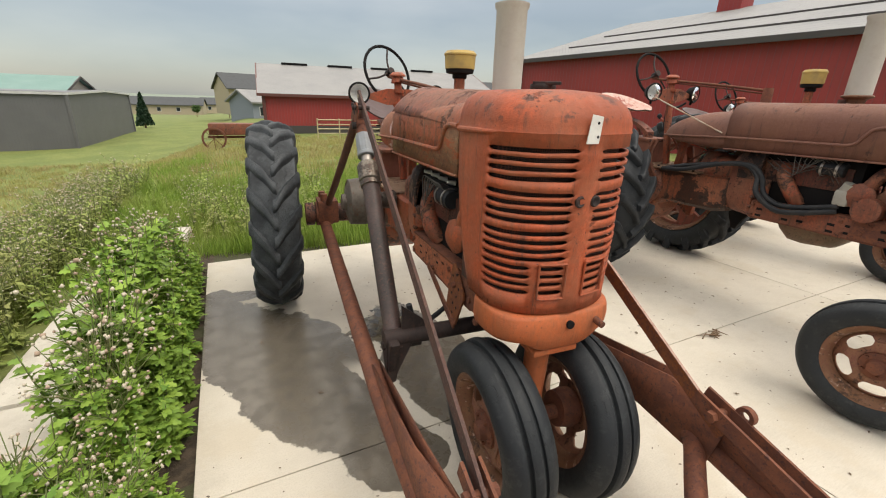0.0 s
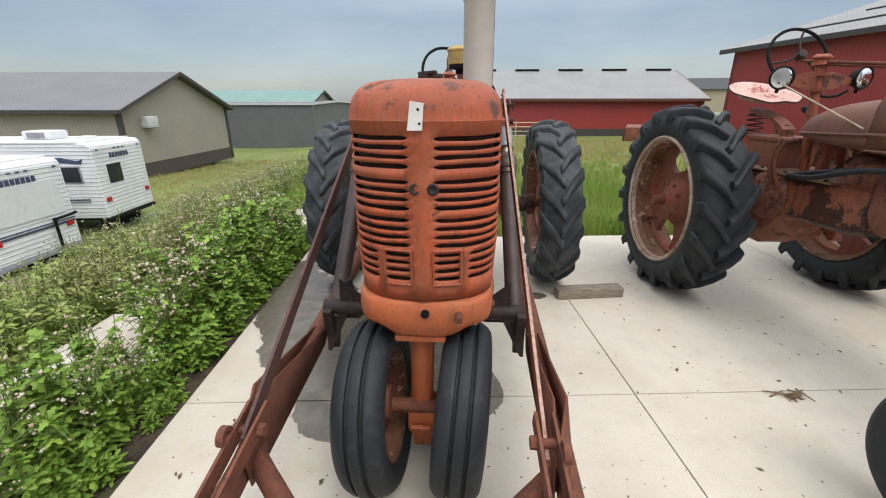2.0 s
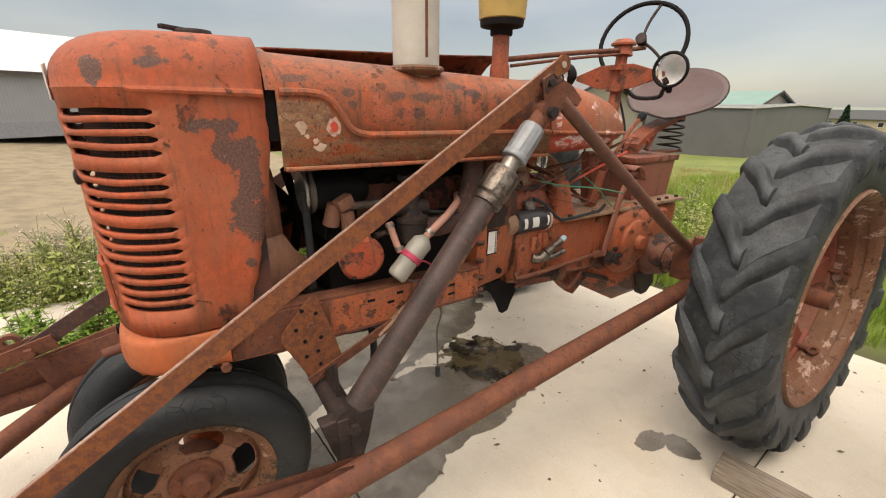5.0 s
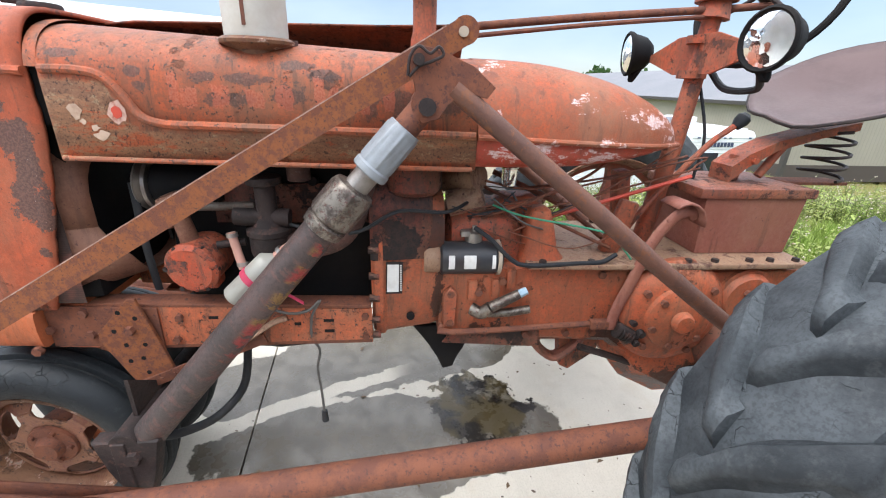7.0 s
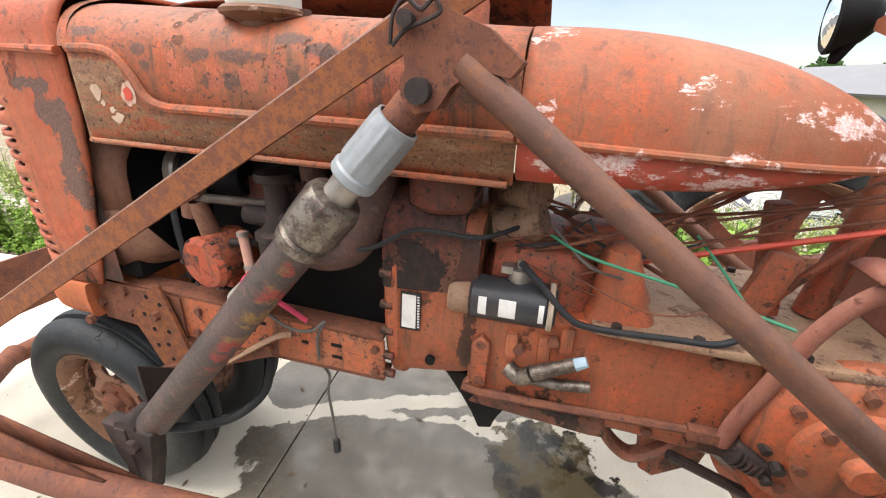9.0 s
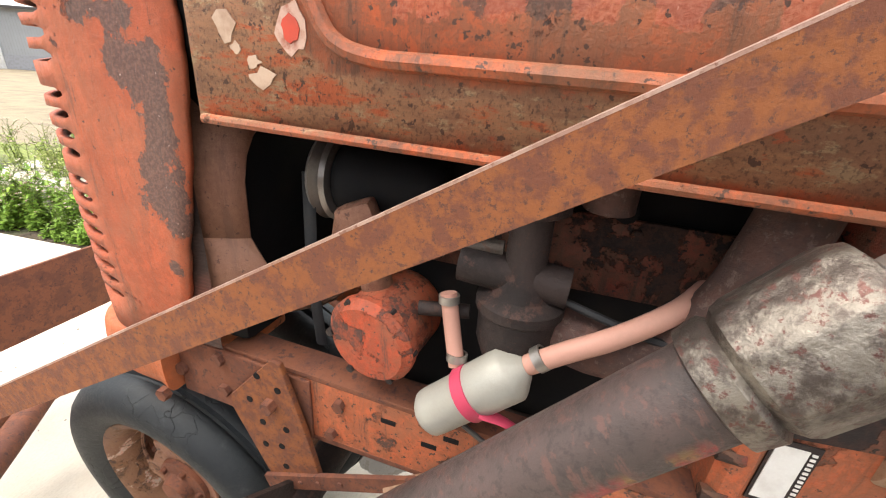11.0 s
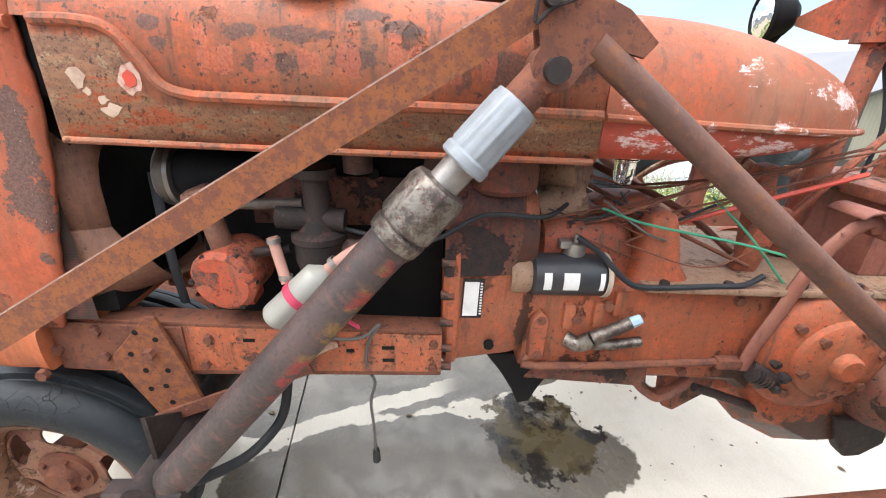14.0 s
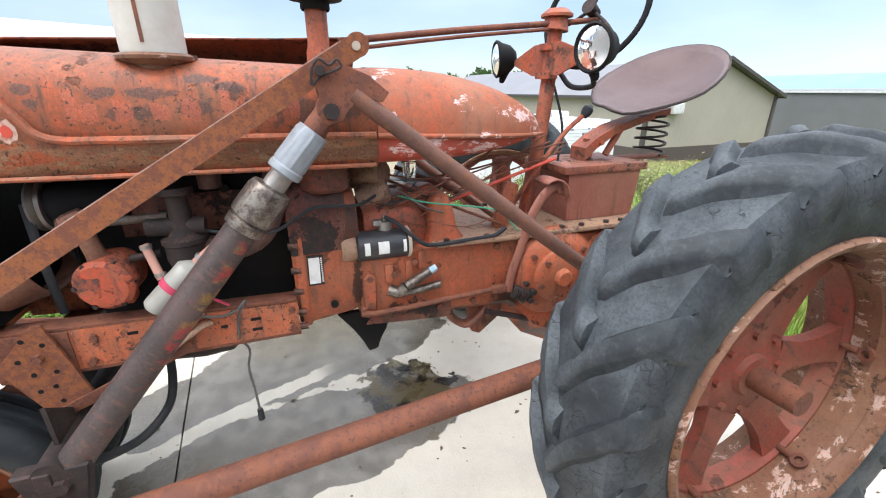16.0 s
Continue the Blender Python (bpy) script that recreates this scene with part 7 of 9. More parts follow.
def left_side(parent, own):
    """Ancillaries on the engine's left: pump casting, black canister with clamps, lead bundle, cooling elbow."""
    bm = bmesh.new()
    lathe(bm, [(0, -0.07), (0.06, -0.07), (0.075, -0.05), (0.075, 0.03), (0.085, 0.035), (0.085, 0.05), (0.05, 0.075), (0.0, 0.08)], (-0.19, 0.62, 1.12), (-1, -0.1, 0), 24)
    tube(bm, [(-0.20, 0.60, 1.16), (-0.20, 0.56, 1.25), (-0.17, 0.52, 1.31)], (0.045, 0.035), 12)
    part("pump_casting", bm, own["cast"], parent, "rusty red pump casting")
    bm = bmesh.new()
    lathe(bm, [(0, 0), (0.045, 0), (0.05, 0.01), (0.05, 0.15), (0.045, 0.16), (0, 0.16)], (-0.20, 0.74, 1.27), (0, 1, 0.05), 22)
    can = part("black_canister", bm, HOSE, parent, "black canister with bright clamps")
    for o in (0.03, 0.12):
        bm = bmesh.new()
        lathe(bm, [(0.050, 0.0), (0.055, 0.0), (0.055, 0.016), (0.050, 0.016)], (-0.20, 0.74 + o, 1.27), (0, 1, 0.05), 22)
        part("clamp", bm, STEEL, can, "bright clamp")
    rnd = random.Random(8)
    for n in range(6):
        bm = bmesh.new()
        a = Vector((-0.22, 0.78 + 0.02 * n, 1.30))
        tube(bm, [a, a + Vector((-0.04, 0.05 + 0.02 * n, 0.05)), a + Vector((-0.03, 0.16, -0.02 - 0.02 * n)), a + Vector((0.05, 0.24 + 0.04 * n, 0.0))], 0.0028, 6)
        part("plug_lead", bm, CABLE, parent, "loose plug lead")
    bm = bmesh.new()
    tube(bm, [(-0.16, 0.98, 0.98), (-0.21, 1.02, 1.06), (-0.20, 1.10, 1.17), (-0.15, 1.12, 1.24)], 0.05, 14)
    part("breather_pipe", bm, GRIME, parent, "grimy breather elbow")
    for y in (0.80, 0.92, 1.04, 1.16):
        bm = bmesh.new()
        cyl(bm, (-0.165, y, 1.345), (-0.21, y, 1.355), 0.013, 0.009, 8)
        part("spark_plug", bm, WHITE, parent, "pale spark plug")
    bm = bmesh.new()
    box(bm, (-0.177, 0.98, 1.20), (0.012, 0.56, 0.16), bevel=0.004)
    part("push_rod_cover", bm, DIM, parent, "dull red push-rod cover")
    bm = bmesh.new()
    lathe(bm, [(0, -0.02), (0.035, -0.02), (0.04, 0.0), (0.04, 0.10), (0.03, 0.11), (0, 0.11)], (-0.20, 1.22, 1.02), (0, 0, 1), 18)
    part("oil_filter", bm, GRIME, parent, "grimy oil filter")


def build_tractor(label, at, turn, own):
    tr = thing("tractor", label, "tractor", at)
    tr.rotation_euler = (0, 0, radians(turn))
    bodywork(tr, own["nose"], own["hood"], own["tank"])
    front_end(tr, own["bolster"], own["narrow"])
    radiator(tr)
    engine(tr, own["pan"])
    frame_rails(tr, own["rail"])
    drivetrain(tr, own["cast"], DUST)
    control_station(tr, own["cast"], own["seat"], own["lean"])
    electrics(tr)
    left_side(tr, own)
    if own["top"]:
        stacks(tr, top=own["top"], sink=own.get("sink", 0.0))
    for x, turn in own["wheels"]:
        rear_wheel(tr, (x, 2.62, own["axle"]), turn, 1 if x > 0 else -1, own["stub"], own["rim"], own["sag"], own["wheel"], own["deep"])
    tr.scale = (S * own["size"],) * 3
    return tr


main = build_tractor("weathered orange-red row-crop tractor with slotted grille, paint peeling to rust", (0, 0, 0), 0,
    dict(nose=NOSE, hood=HOOD, tank=TANK, bolster=BOLSTER, narrow=True, rail=RAILRED, cast=CAST, seat=SEAT, lean=0.20, top=2.26, size=1.0, wheels=((0.945, 46), (-1.06, 2)), stub=0.155, rim=RIMRUST, axle=0.783, sag=2.5, wheel=1.025, deep=False, sink=0.032, pan=DARK))
bm = bmesh.new()
plate(bm, ((-0.026, -0.048), (0.026, -0.044), (0.026, 0.044), (-0.020, 0.048)), 0.004, pose(-0.022, -0.022, 1.668, 90, 4, 0), 0.001)
badge = part("badge_plate", bm, WHITE, main, "bare pale metal badge plate")
for x, z in ((-0.012, 1.69), (-0.008, 1.645)):
    bm = bmesh.new()
    cyl(bm, (x, -0.0235, z), (x, -0.0255, z), 0.005, 0.005, 8)
    part("rivet_hole", bm, BLACK, badge)
bm = bmesh.new()
for x in (-0.03, 0.035):
    lathe(bm, [(0.012, 0.0), (0.020, 0.0), (0.022, 0.014), (0.016, 0.018), (0.008, 0.012), (0.0, 0.012)], (x, 0.004, 1.42), (0, -1, 0), 16)
part("grille_knob", bm, DARK, main, "rusty round grille latch")

bm = bmesh.new()
lathe(bm, [(0.0, 0.045), (0.055, 0.045), (0.06, 0.02), (0.11, 0.012), (0.145, -0.006), (0.152, 0.0), (0.158, -0.004), (0.163, -0.06), (0.165, -0.10), (0.163, -0.15), (0.156, -0.205), (0.06, -0.21), (0.06, -0.34), (0.0, -0.34)], (-0.565, 1.76, 1.055), (-1, 0, 0), 48)
part("belt_pulley", bm, PULLEY, main, "dull grey crowned belt pulley", angle=35)

second = build_tractor("rust-brown row-crop tractor with wide front axle and pale seat", (3.12, -0.17, 0), 3.0,
    dict(nose=SATIN, hood=SATIN, tank=SATIN, bolster=BROWN, narrow=False, rail=BROWN, cast=BROWN, seat=SEATPALE, lean=0.0, top=2.3, size=1.06, wheels=((0.80, 11), (-0.80, 20)), stub=0.20, rim=RIMPALE, axle=0.79, sag=0.0, wheel=1.03, deep=True, pan=TANPAN))
build_tractor("rust-brown narrow-front tractor parked at the far side of the slab", (5.36, 0.80, 0), 3.0,
    dict(nose=SATIN, hood=SATIN, tank=SATIN, bolster=BROWN, narrow=True, rail=BROWN, cast=BROWN, seat=SEAT, lean=0.0, top=0.0, size=0.98, wheels=((0.80, 11), (-0.80, 20)), stub=0.06, rim=RIMRUST, axle=0.765, sag=0.0, wheel=1.0, deep=True, pan=TANPAN))

bearing_hoses(second)
bm = bmesh.new()
cyl(bm, (0.065, 1.53, 1.66), (0.065, 1.53, 1.825), 0.042, 0.036, 16)
part("shaft_stand", bm, BROWN, second, "rust-brown stand for the steering shaft")
# its hood sits lower than the other tractor's
for ob in second.children:
    kind = ob.name.split(".")[0]
    if kind in ("hood", "fuel_tank", "gap_shade", "air_intake_pipe", "filler_cap"):
        ob.location.z -= 0.085
        if kind == "air_intake_pipe":
            ob.scale = (0.8, 0.8, 1.0)
            ob.location.y += 0.10
    if kind == "grille_shell":
        ob.scale.z, ob.location.z = 0.895, 0.98 * 0.105
# dark bracket whose colour also stands for the shade below the rear housing
bm = bmesh.new()
plate(bm, ((2.46, 0.66), (2.64, 0.66), (2.66, 0.56), (2.60, 0.505), (2.55, 0.50), (2.50, 0.57)), 0.05, side_at(0.215), 0.006)
box(bm, (0.10, 2.58, 0.575), (0.26, 0.10, 0.10), bevel=0.012)
part("drawbar_bracket", bm, DARK, main, "dark drawbar bracket, shade below the housing in its colour", angle=30)
bm = bmesh.new()
tube(bm, [(0.14, 1.87, 0.785), (0.145, 1.875, 0.725), (0.15, 1.93, 0.675), (0.15, 1.975, 0.682), (0.145, 2.04, 0.74), (0.14, 2.05, 0.785)], 0.018, 8, 6, 1.6)
part("step_loop", bm, BROWN, main, "rusty red loop bracket under the case")
for name, seed, r, x, mat, lab in (("emblem_remnant", 4, 0.031, 0.2905, EMBLEM, "round emblem worn to pale scraps"), ("emblem_remnant", 9, 0.017, 0.2920, REDWIRE, "worn red middle of the emblem")):
    bm = bmesh.new()
    rr = random.Random(seed)
    plate(bm, [(0.650 + 0.8 * r * rr.uniform(0.72, 1.08) * math.cos(2 * math.pi * q / 15), 1.553 + r * rr.uniform(0.72, 1.08) * math.sin(2 * math.pi * q / 15)) for q in range(15)], 0.002, side_at(x))
    part(name, bm, mat, main, lab)
for i, (y, z, ry, rz) in enumerate(((0.553, 1.555, 0.018, 0.022), (0.605, 1.495, 0.024, 0.014), (0.592, 1.513, 0.012, 0.010), (0.567, 1.528, 0.009, 0.008))):
    bm = bmesh.new()
    rr = random.Random(i)
    n = 11
    plate(bm, [(y + ry * rr.uniform(0.5, 1.1) * math.cos(2 * math.pi * q / n), z + rz * rr.uniform(0.5, 1.1) * math.sin(2 * math.pi * q / n)) for q in range(n)], 0.002, side_at(0.2925))
    part("decal_scrap", bm, SCRAP, main, "scrap of pale peeling decal")


# ---- loader frame on the main tractor ----
def ribbed(bm, profile, a, d, ribs, seg=72):
    """A turned sleeve whose rows marked 1 carry raised ribs."""
    t = frame_along(Vector(d))
    rings = []
    for r, h, on in profile:
        ring = []
        for i in range(seg):
            q = (i * ribs / seg) % 1.0
            k = r + (0.003 if on and q < 0.14 else 0.0)
            ring.append(Vector(a) + t @ Vector((k * math.cos(2 * math.pi * i / seg), k * math.sin(2 * math.pi * i / seg), h)))
        rings.append(ring)
    return loft(bm, rings)


loader = thing("front_loader_frame", "rusty bucketless loader frame mounted on the orange-red tractor", "loader")
for s in (1, -1):
    ox = 0.395 if s > 0 else -0.525    # plane of the lift bar and pivot
    bx = 0.625 if s > 0 else -0.67     # plane of the lower beam
    # lift bar
    bm = bmesh.new()
    tail = (0.432, -0.42, 0.598) if s > 0 else (-0.562, -0.42, 0.650)
    bars(bm, (ox - 0.015 * s, 1.515, 1.765), tail, 0.060, 0.012)
    cyl(bm, (ox - 0.021 * s, 1.511, 1.763), (ox - 0.009 * s, 1.511, 1.763), 0.032, 0.032, 20)
    bar = part("lift_bar", bm, BAR if s > 0 else DARKBAR, loader, "long rusty flat lift bar")
    bm = bmesh.new()
    cyl(bm, (ox - 0.03 * s, 1.506, 1.760), (ox - 0.004 * s, 1.506, 1.760), 0.012, 0.012, 12)
    part("pin_hole", bm, RIMTAN, bar)
    # strip on the upper edge: sky sheen painted pale on the right bar
    bm = bmesh.new()
    head = Vector((ox - 0.015 * s, 1.515, 1.765))
    run = (Vector(tail) - head).normalized()
    over = Vector((0, run.z, -run.y)) * 0.0305
    bars(bm, head + 0.04 * run + over, Vector(tail) - 0.02 * run + over, 0.003, 0.0125)
    part("sheen_edge", bm, BARSHEEN if s > 0 else DARKBAR, bar, "bare upper edge strip, sky sheen painted on one bar")
    # pivot plate
    bm = bmesh.new()
    for w in (-0.022, 0.022):
        plate(bm, ((1.375, 1.705), (1.41, 1.725), (1.455, 1.715), (1.53, 1.685), (1.585, 1.64), (1.565, 1.615), (1.51, 1.63), (1.47, 1.60), (1.45, 1.565), (1.41, 1.555), (1.385, 1.585), (1.395, 1.63), (1.385, 1.67)), 0.011, side_at(ox + w), 0.001)
    piv = part("pivot_plate", bm, RUST, loader, "rusty cut pivot plates", angle=30)
    for y, z, r in ((1.421, 1.593, 0.021), (1.40, 1.695, 0.013)):
        bm = bmesh.new()
        cyl(bm, (ox - 0.05, y, z), (ox + 0.05, y, z), r, r, 12)
        part("pivot_pin", bm, DARK, piv)
    bm = bmesh.new()
    cx = ox + s * 0.042
    tube(bm, [(cx, 1.375, 1.66), (cx, 1.38, 1.70), (cx, 1.40, 1.722), (cx, 1.425, 1.708), (cx, 1.445, 1.722), (cx, 1.455, 1.705), (cx, 1.43, 1.692), (cx, 1.40, 1.68), (cx, 1.378, 1.658)], 0.0035, 6)
    part("wire_clip", bm, DARK, piv, "bent wire pin clip")
    # brace pipe to the rear axle
    bm = bmesh.new()
    tube(bm, [(ox + 0.01 * s, 1.485, 1.635), (ox + 0.04 * s, 1.87, 1.345), (ox + 0.075 * s, 2.24, 1.065), (ox + 0.105 * s, 2.62, 0.80)], 0.026, 14)
    part("brace_pipe", bm, BRACE, loader, "rusty brace pipe")
    bm = bmesh.new()
    box(bm, (ox + 0.105 * s, 2.60, 0.84), (0.05, 0.20, 0.10), (-30, 0, 0), 0.008)
    box(bm, (ox + 0.10 * s, 2.60, 0.80), (0.17, 0.22, 0.20), bevel=0.012)
    cyl(bm, (ox + 0.13 * s, 2.52, 0.88), (ox + 0.13 * s, 2.52, 0.96), 0.03, 0.03, 12)
    cyl(bm, (ox + 0.13 * s, 2.68, 0.88), (ox + 0.13 * s, 2.68, 0.95), 0.03, 0.03, 12)
    part("axle_bracket", bm, RUST, loader, "rusty axle clamp bracket")
    # hydraulic cylinder
    lo, hi = Vector((ox + 0.032 * s, 0.575, 0.605)), Vector((ox - 0.005 * s, 1.421, 1.598))
    d = (hi - lo).normalized()
    bm = bmesh.new()
    cyl(bm, lo, lo + 0.94 * d, 0.047, 0.047, 24)
    cyl(bm, lo - 0.03 * d, lo + 0.05 * d, 0.05, 0.047, 24)
    ram = part("cylinder_barrel", bm, BARREL, loader, "dark grimy hydraulic cylinder barrel")
    bm = bmesh.new()
    ribbed(bm, [(0.049, 0.885, 0), (0.056, 0.888, 0), (0.058, 0.912, 0), (0.052, 0.918, 0), (0.059, 0.926, 0), (0.059, 0.934, 1), (0.059, 1.012, 1), (0.058, 1.022, 0), (0.054, 1.030, 0), (0.036, 1.035, 0)], lo, d, 8)
    part("gland_nut", bm, GLAND, ram, "worn ribbed steel gland nut", angle=30)
    bm = bmesh.new()
    cyl(bm, lo + 1.03 * d, lo + 1.10 * d, 0.033, 0.033, 20)
    part("piston_rod", bm, STEEL, ram, "bright worn rod")
    bm = bmesh.new()
    ribbed(bm, [(0.034, 1.082, 0), (0.046, 1.082, 0), (0.049, 1.086, 0), (0.049, 1.102, 0), (0.0450, 1.107, 0), (0.0450, 1.114, 1), (0.0435, 1.215, 1), (0.0435, 1.221, 0), (0.0430, 1.227, 0), (0.0390, 1.228, 0), (0.0375, 1.218, 0), (0.034, 1.216, 0)], lo, d, 8)
    part("rod_sleeve", bm, ALU, ram, "silver ribbed sleeve", angle=30)
    bm = bmesh.new()
    cyl(bm, lo + 1.20 * d, hi + 0.015 * d, 0.034, 0.032, 18)
    cyl(bm, hi + Vector((-0.03, 0, 0)), hi + Vector((0.03, 0, 0)), 0.038, 0.038, 18)
    part("rod_eye", bm, RUST, ram)
    # foot of the cylinder: cross tube end, wedge stand
    bm = bmesh.new()
    cyl(bm, (ox + 0.05 * s, 0.575, 0.60), (ox - 0.10 * s, 0.575, 0.60), 0.026, 0.026, 14)
    bolt(bm, (ox + 0.075 * s, 0.58, 0.60), (s, 0, 0), 0.024, 0.02)
    plate(bm, ((0.47, 0.66), (0.66, 0.66), (0.63, 0.55), (0.585, 0.39), (0.555, 0.39), (0.50, 0.55)), 0.05, side_at(ox + 0.055 * s), 0.006)
    plate(bm, ((ox + 0.085 * s, 0.655), (ox - 0.06 * s, 0.655), (ox + 0.066 * s, 0.388), (ox + 0.085 * s, 0.385)), 0.04, Matrix(((1, 0, 0, 0), (0, 0, 1, 0.545), (0, 1, 0, 0), (0, 0, 0, 1))), 0.003)
    part("wedge_stand", bm, DARK, loader, "dark tapered stand plate", angle=30)
    bm = bmesh.new()
    plate(bm, ((0.0, 0.0), (s * -0.20, 0.0), (0.0, 0.16)), 0.012, Matrix(((1, 0, 0, ox), (0, 0, 1, 0.56), (0, 1, 0, 0.655), (0, 0, 0, 1))))
    part("corner_gusset", bm, DARK, loader, "dark triangular gusset")
    # rail gusset plate
    bm = bmesh.new()
    gx = s * 0.262
    plate(bm, ((0.555, 1.008), (0.535, 1.012), (0.428, 0.895), (0.425, 0.865), (0.51, 0.688), (0.535, 0.682), (0.625, 0.715), (0.628, 0.74), (0.598, 0.86)), 0.012, side_at(gx), 0.0015)
    gp = part("rail_gusset", bm, BAR, loader, "rusty drilled gusset plate")
    for y, z in ((0.50, 0.965), (0.545, 0.945), (0.475, 0.90), (0.50, 0.85), (0.555, 0.85), (0.50, 0.79), (0.54, 0.80), (0.545, 0.745)):
        bm = bmesh.new()
        cyl(bm, (gx, y, z), (gx + s * 0.0072, y, z), 0.0075, 0.0075, 8)
        part("drilled_hole", bm, BLACK, gp)
    bm = bmesh.new()
    bolt(bm, (gx + s * 0.008, 0.525, 0.905), (s, 0, 0), 0.016, 0.016)
    part("gusset_bolt", bm, RUST, gp)
    bm = bmesh.new()
    bars(bm, (gx + s * 0.012, 0.50, 0.69), (gx - s * 0.0, 0.92, 0.86), 0.035, 0.01)
    for q in (0.1, 0.2, 0.3, 0.42):
        bolt(bm, Vector((gx + s * 0.016, 0.50, 0.69)).lerp(Vector((gx, 0.92, 0.86)), q), (s, 0, 0), 0.007, 0.006)
    part("angle_strip", bm, RUST, loader, "rusty drilled strip")
    # lower beam pipe and its front plates
    px = 0.557 if s > 0 else -0.685
    bm = bmesh.new()
    way = [(px - 0.034 * s, 2.62, 0.69), (px - 0.017 * s, 1.5, 0.583), (px - 0.008 * s, 0.5, 0.480), (px - 0.012 * s, 0.1, 0.452), (px - 0.02 * s, -0.28, 0.430), (px - 0.03 * s, -0.95, 0.36)]
    tube(bm, way, 0.046, 18)
    part("lower_beam", bm, RUST, loader, "long rust-brown lower beam pipe")
    bm = bmesh.new()
    cyl(bm, (px - 0.10 * s, 2.60, 0.77), (px + 0.04 * s, 2.60, 0.77), 0.105, 0.105, 20)
    part("beam_clamp", bm, RUST, loader, "rusty axle clamp")
    bm = bmesh.new()
    va, vb, vc, ve, vf, vg = [bm.verts.new(p) for p in ((px - 0.006 * s, 0.60, 0.520), (px - 0.004 * s, -0.12, 0.645), (tail[0] + 0.038 * s, -0.40, 0.605), (tail[0] + 0.060 * s, -0.95, 0.44), (px + 0.01 * s, -0.95, 0.28), (px + 0.004 * s, -0.30, 0.40))]
    for tri in ((va, vb, vg), (vb, vc, vg), (vc, ve, vg), (ve, vf, vg)):
        bm.faces.new(tri)
    web = part("side_plate", bm, RUST, loader, "broad rusty side plate", angle=60)
    bm = bmesh.new()
    ca_, cb_, cc_, cd_, ce_ = [bm.verts.new(p) for p in ((px - 0.052 * s, 0.62, 0.500), (px - 0.046 * s, -0.12, 0.632), (tail[0] + 0.034 * s, -0.41, 0.600), (px - 0.072 * s, -0.36, 0.385), (px - 0.062 * s, 0.50, 0.44))]
    bm.faces.new((ca_, cb_, cd_, ce_))
    bm.faces.new((cb_, cc_, cd_))
    cheek = part("inner_plate", bm, RUST, loader, "rusty inner cheek plate", angle=60)
    cheek.modifiers.new("thickness", "SOLIDIFY").thickness = 0.008
    md = web.modifiers.new("thickness", "SOLIDIFY")
    md.thickness, md.offset = 0.010, 0.0
    cz = 0.668
    fx = tail[0]
    for w in (-0.030, 0.030):
        bm = bmesh.new()
        bars(bm, (fx + w, -0.30, cz + 0.03), (fx + 0.023 * s + w, -1.02, cz - 0.16), 0.062, 0.011)
        part("front_bar", bm, RUST, loader, "rusty flat front bar")
    for y, z in ((-0.385, cz), (-0.74, cz - 0.09)):
        bm = bmesh.new()
        cyl(bm, (fx - 0.05, y, z), (fx + 0.05, y, z), 0.016, 0.016, 12)
        bolt(bm, (fx + 0.037, y, z), (1, 0, 0), 0.024, 0.018)
        bolt(bm, (fx - 0.037, y, z), (-1, 0, 0), 0.024, 0.018)
        part("clevis_bolt", bm, RUST, loader, "rusty clevis bolt")
    bm = bmesh.new()
    lathe(bm, [(0.018, -0.012), (0.034, -0.012), (0.034, 0.012), (0.018, 0.012)], (fx + 0.045 * s, -0.45, cz + 0.03), (1, 0, 0), 20, closed=True)
    part("lifting_eye", bm, RUST, loader, "rusty ring eye")
bm = bmesh.new()
cyl(bm, (-0.615, 0.56, 0.648), (0.475, 0.56, 0.640), 0.042, 0.042, 20)
part("cross_tube", bm, DARK, loader, "dark cross tube under the rails")

# front cross members
bm = bmesh.new()
box(bm, (-0.07, -1.20, 0.435), (1.22, 0.014, 0.34), (-6, 0, 0), 0.003)
part("cross_plate", bm, RUST, loader, "broad rust-brown cross plate")
bm = bmesh.new()
tube(bm, [(-0.60, -0.71, 0.32), (0.0, -0.725, 0.31), (0.50, -0.74, 0.30)], 0.042, 16)
part("cross_pipe", bm, RUST, loader, "rusty front cross pipe")
bm = bmesh.new()
tube(bm, [(0.06, -0.70, 0.34), (0.30, -0.465, 0.395), (0.49, -0.29, 0.43), (0.53, -0.22, 0.435)], 0.040, 14)
part("diagonal_strut", bm, RUST, loader, "rusty diagonal strut")
bm = bmesh.new()
tube(bm, [(-0.20, -0.70, 0.34), (-0.43, -0.465, 0.395), (-0.61, -0.29, 0.43), (-0.65, -0.22, 0.435)], 0.040, 14)
part("diagonal_strut", bm, RUST, loader, "rusty diagonal strut")

# fuel strainer with hoses
strainer = thing("fuel_strainer", "pale grey fuel strainer with pink strap, hung on the engine", "strainer")
sa, sb = Vector((0.275, 0.845, 1.012)), Vector((0.262, 0.985, 1.145))
sd = (sb - sa).normalized()
L = (sb - sa).length
bm = bmesh.new()
lathe(bm, [(0, 0), (0.030, 0), (0.037, 0.008), (0.038, 0.02), (0.038, 0.085), (0.041, 0.09), (0.041, 0.165), (0.036, L - 0.022), (0.022, L - 0.008), (0.012, L), (0.012, L + 0.02), (0, L + 0.02)], sa, sd, 28)
body_s = part("strainer_body", bm, GREYTANK, strainer)
bm = bmesh.new()
lathe(bm, [(0.0385, 0.082), (0.043, 0.083), (0.043, 0.103), (0.0385, 0.104)], sa, sd, 28)
tube(bm, [(0.30, 0.93, 1.07), (0.285, 0.975, 1.05), (0.262, 1.05, 0.985)], 0.012, 8, 5, 0.25)
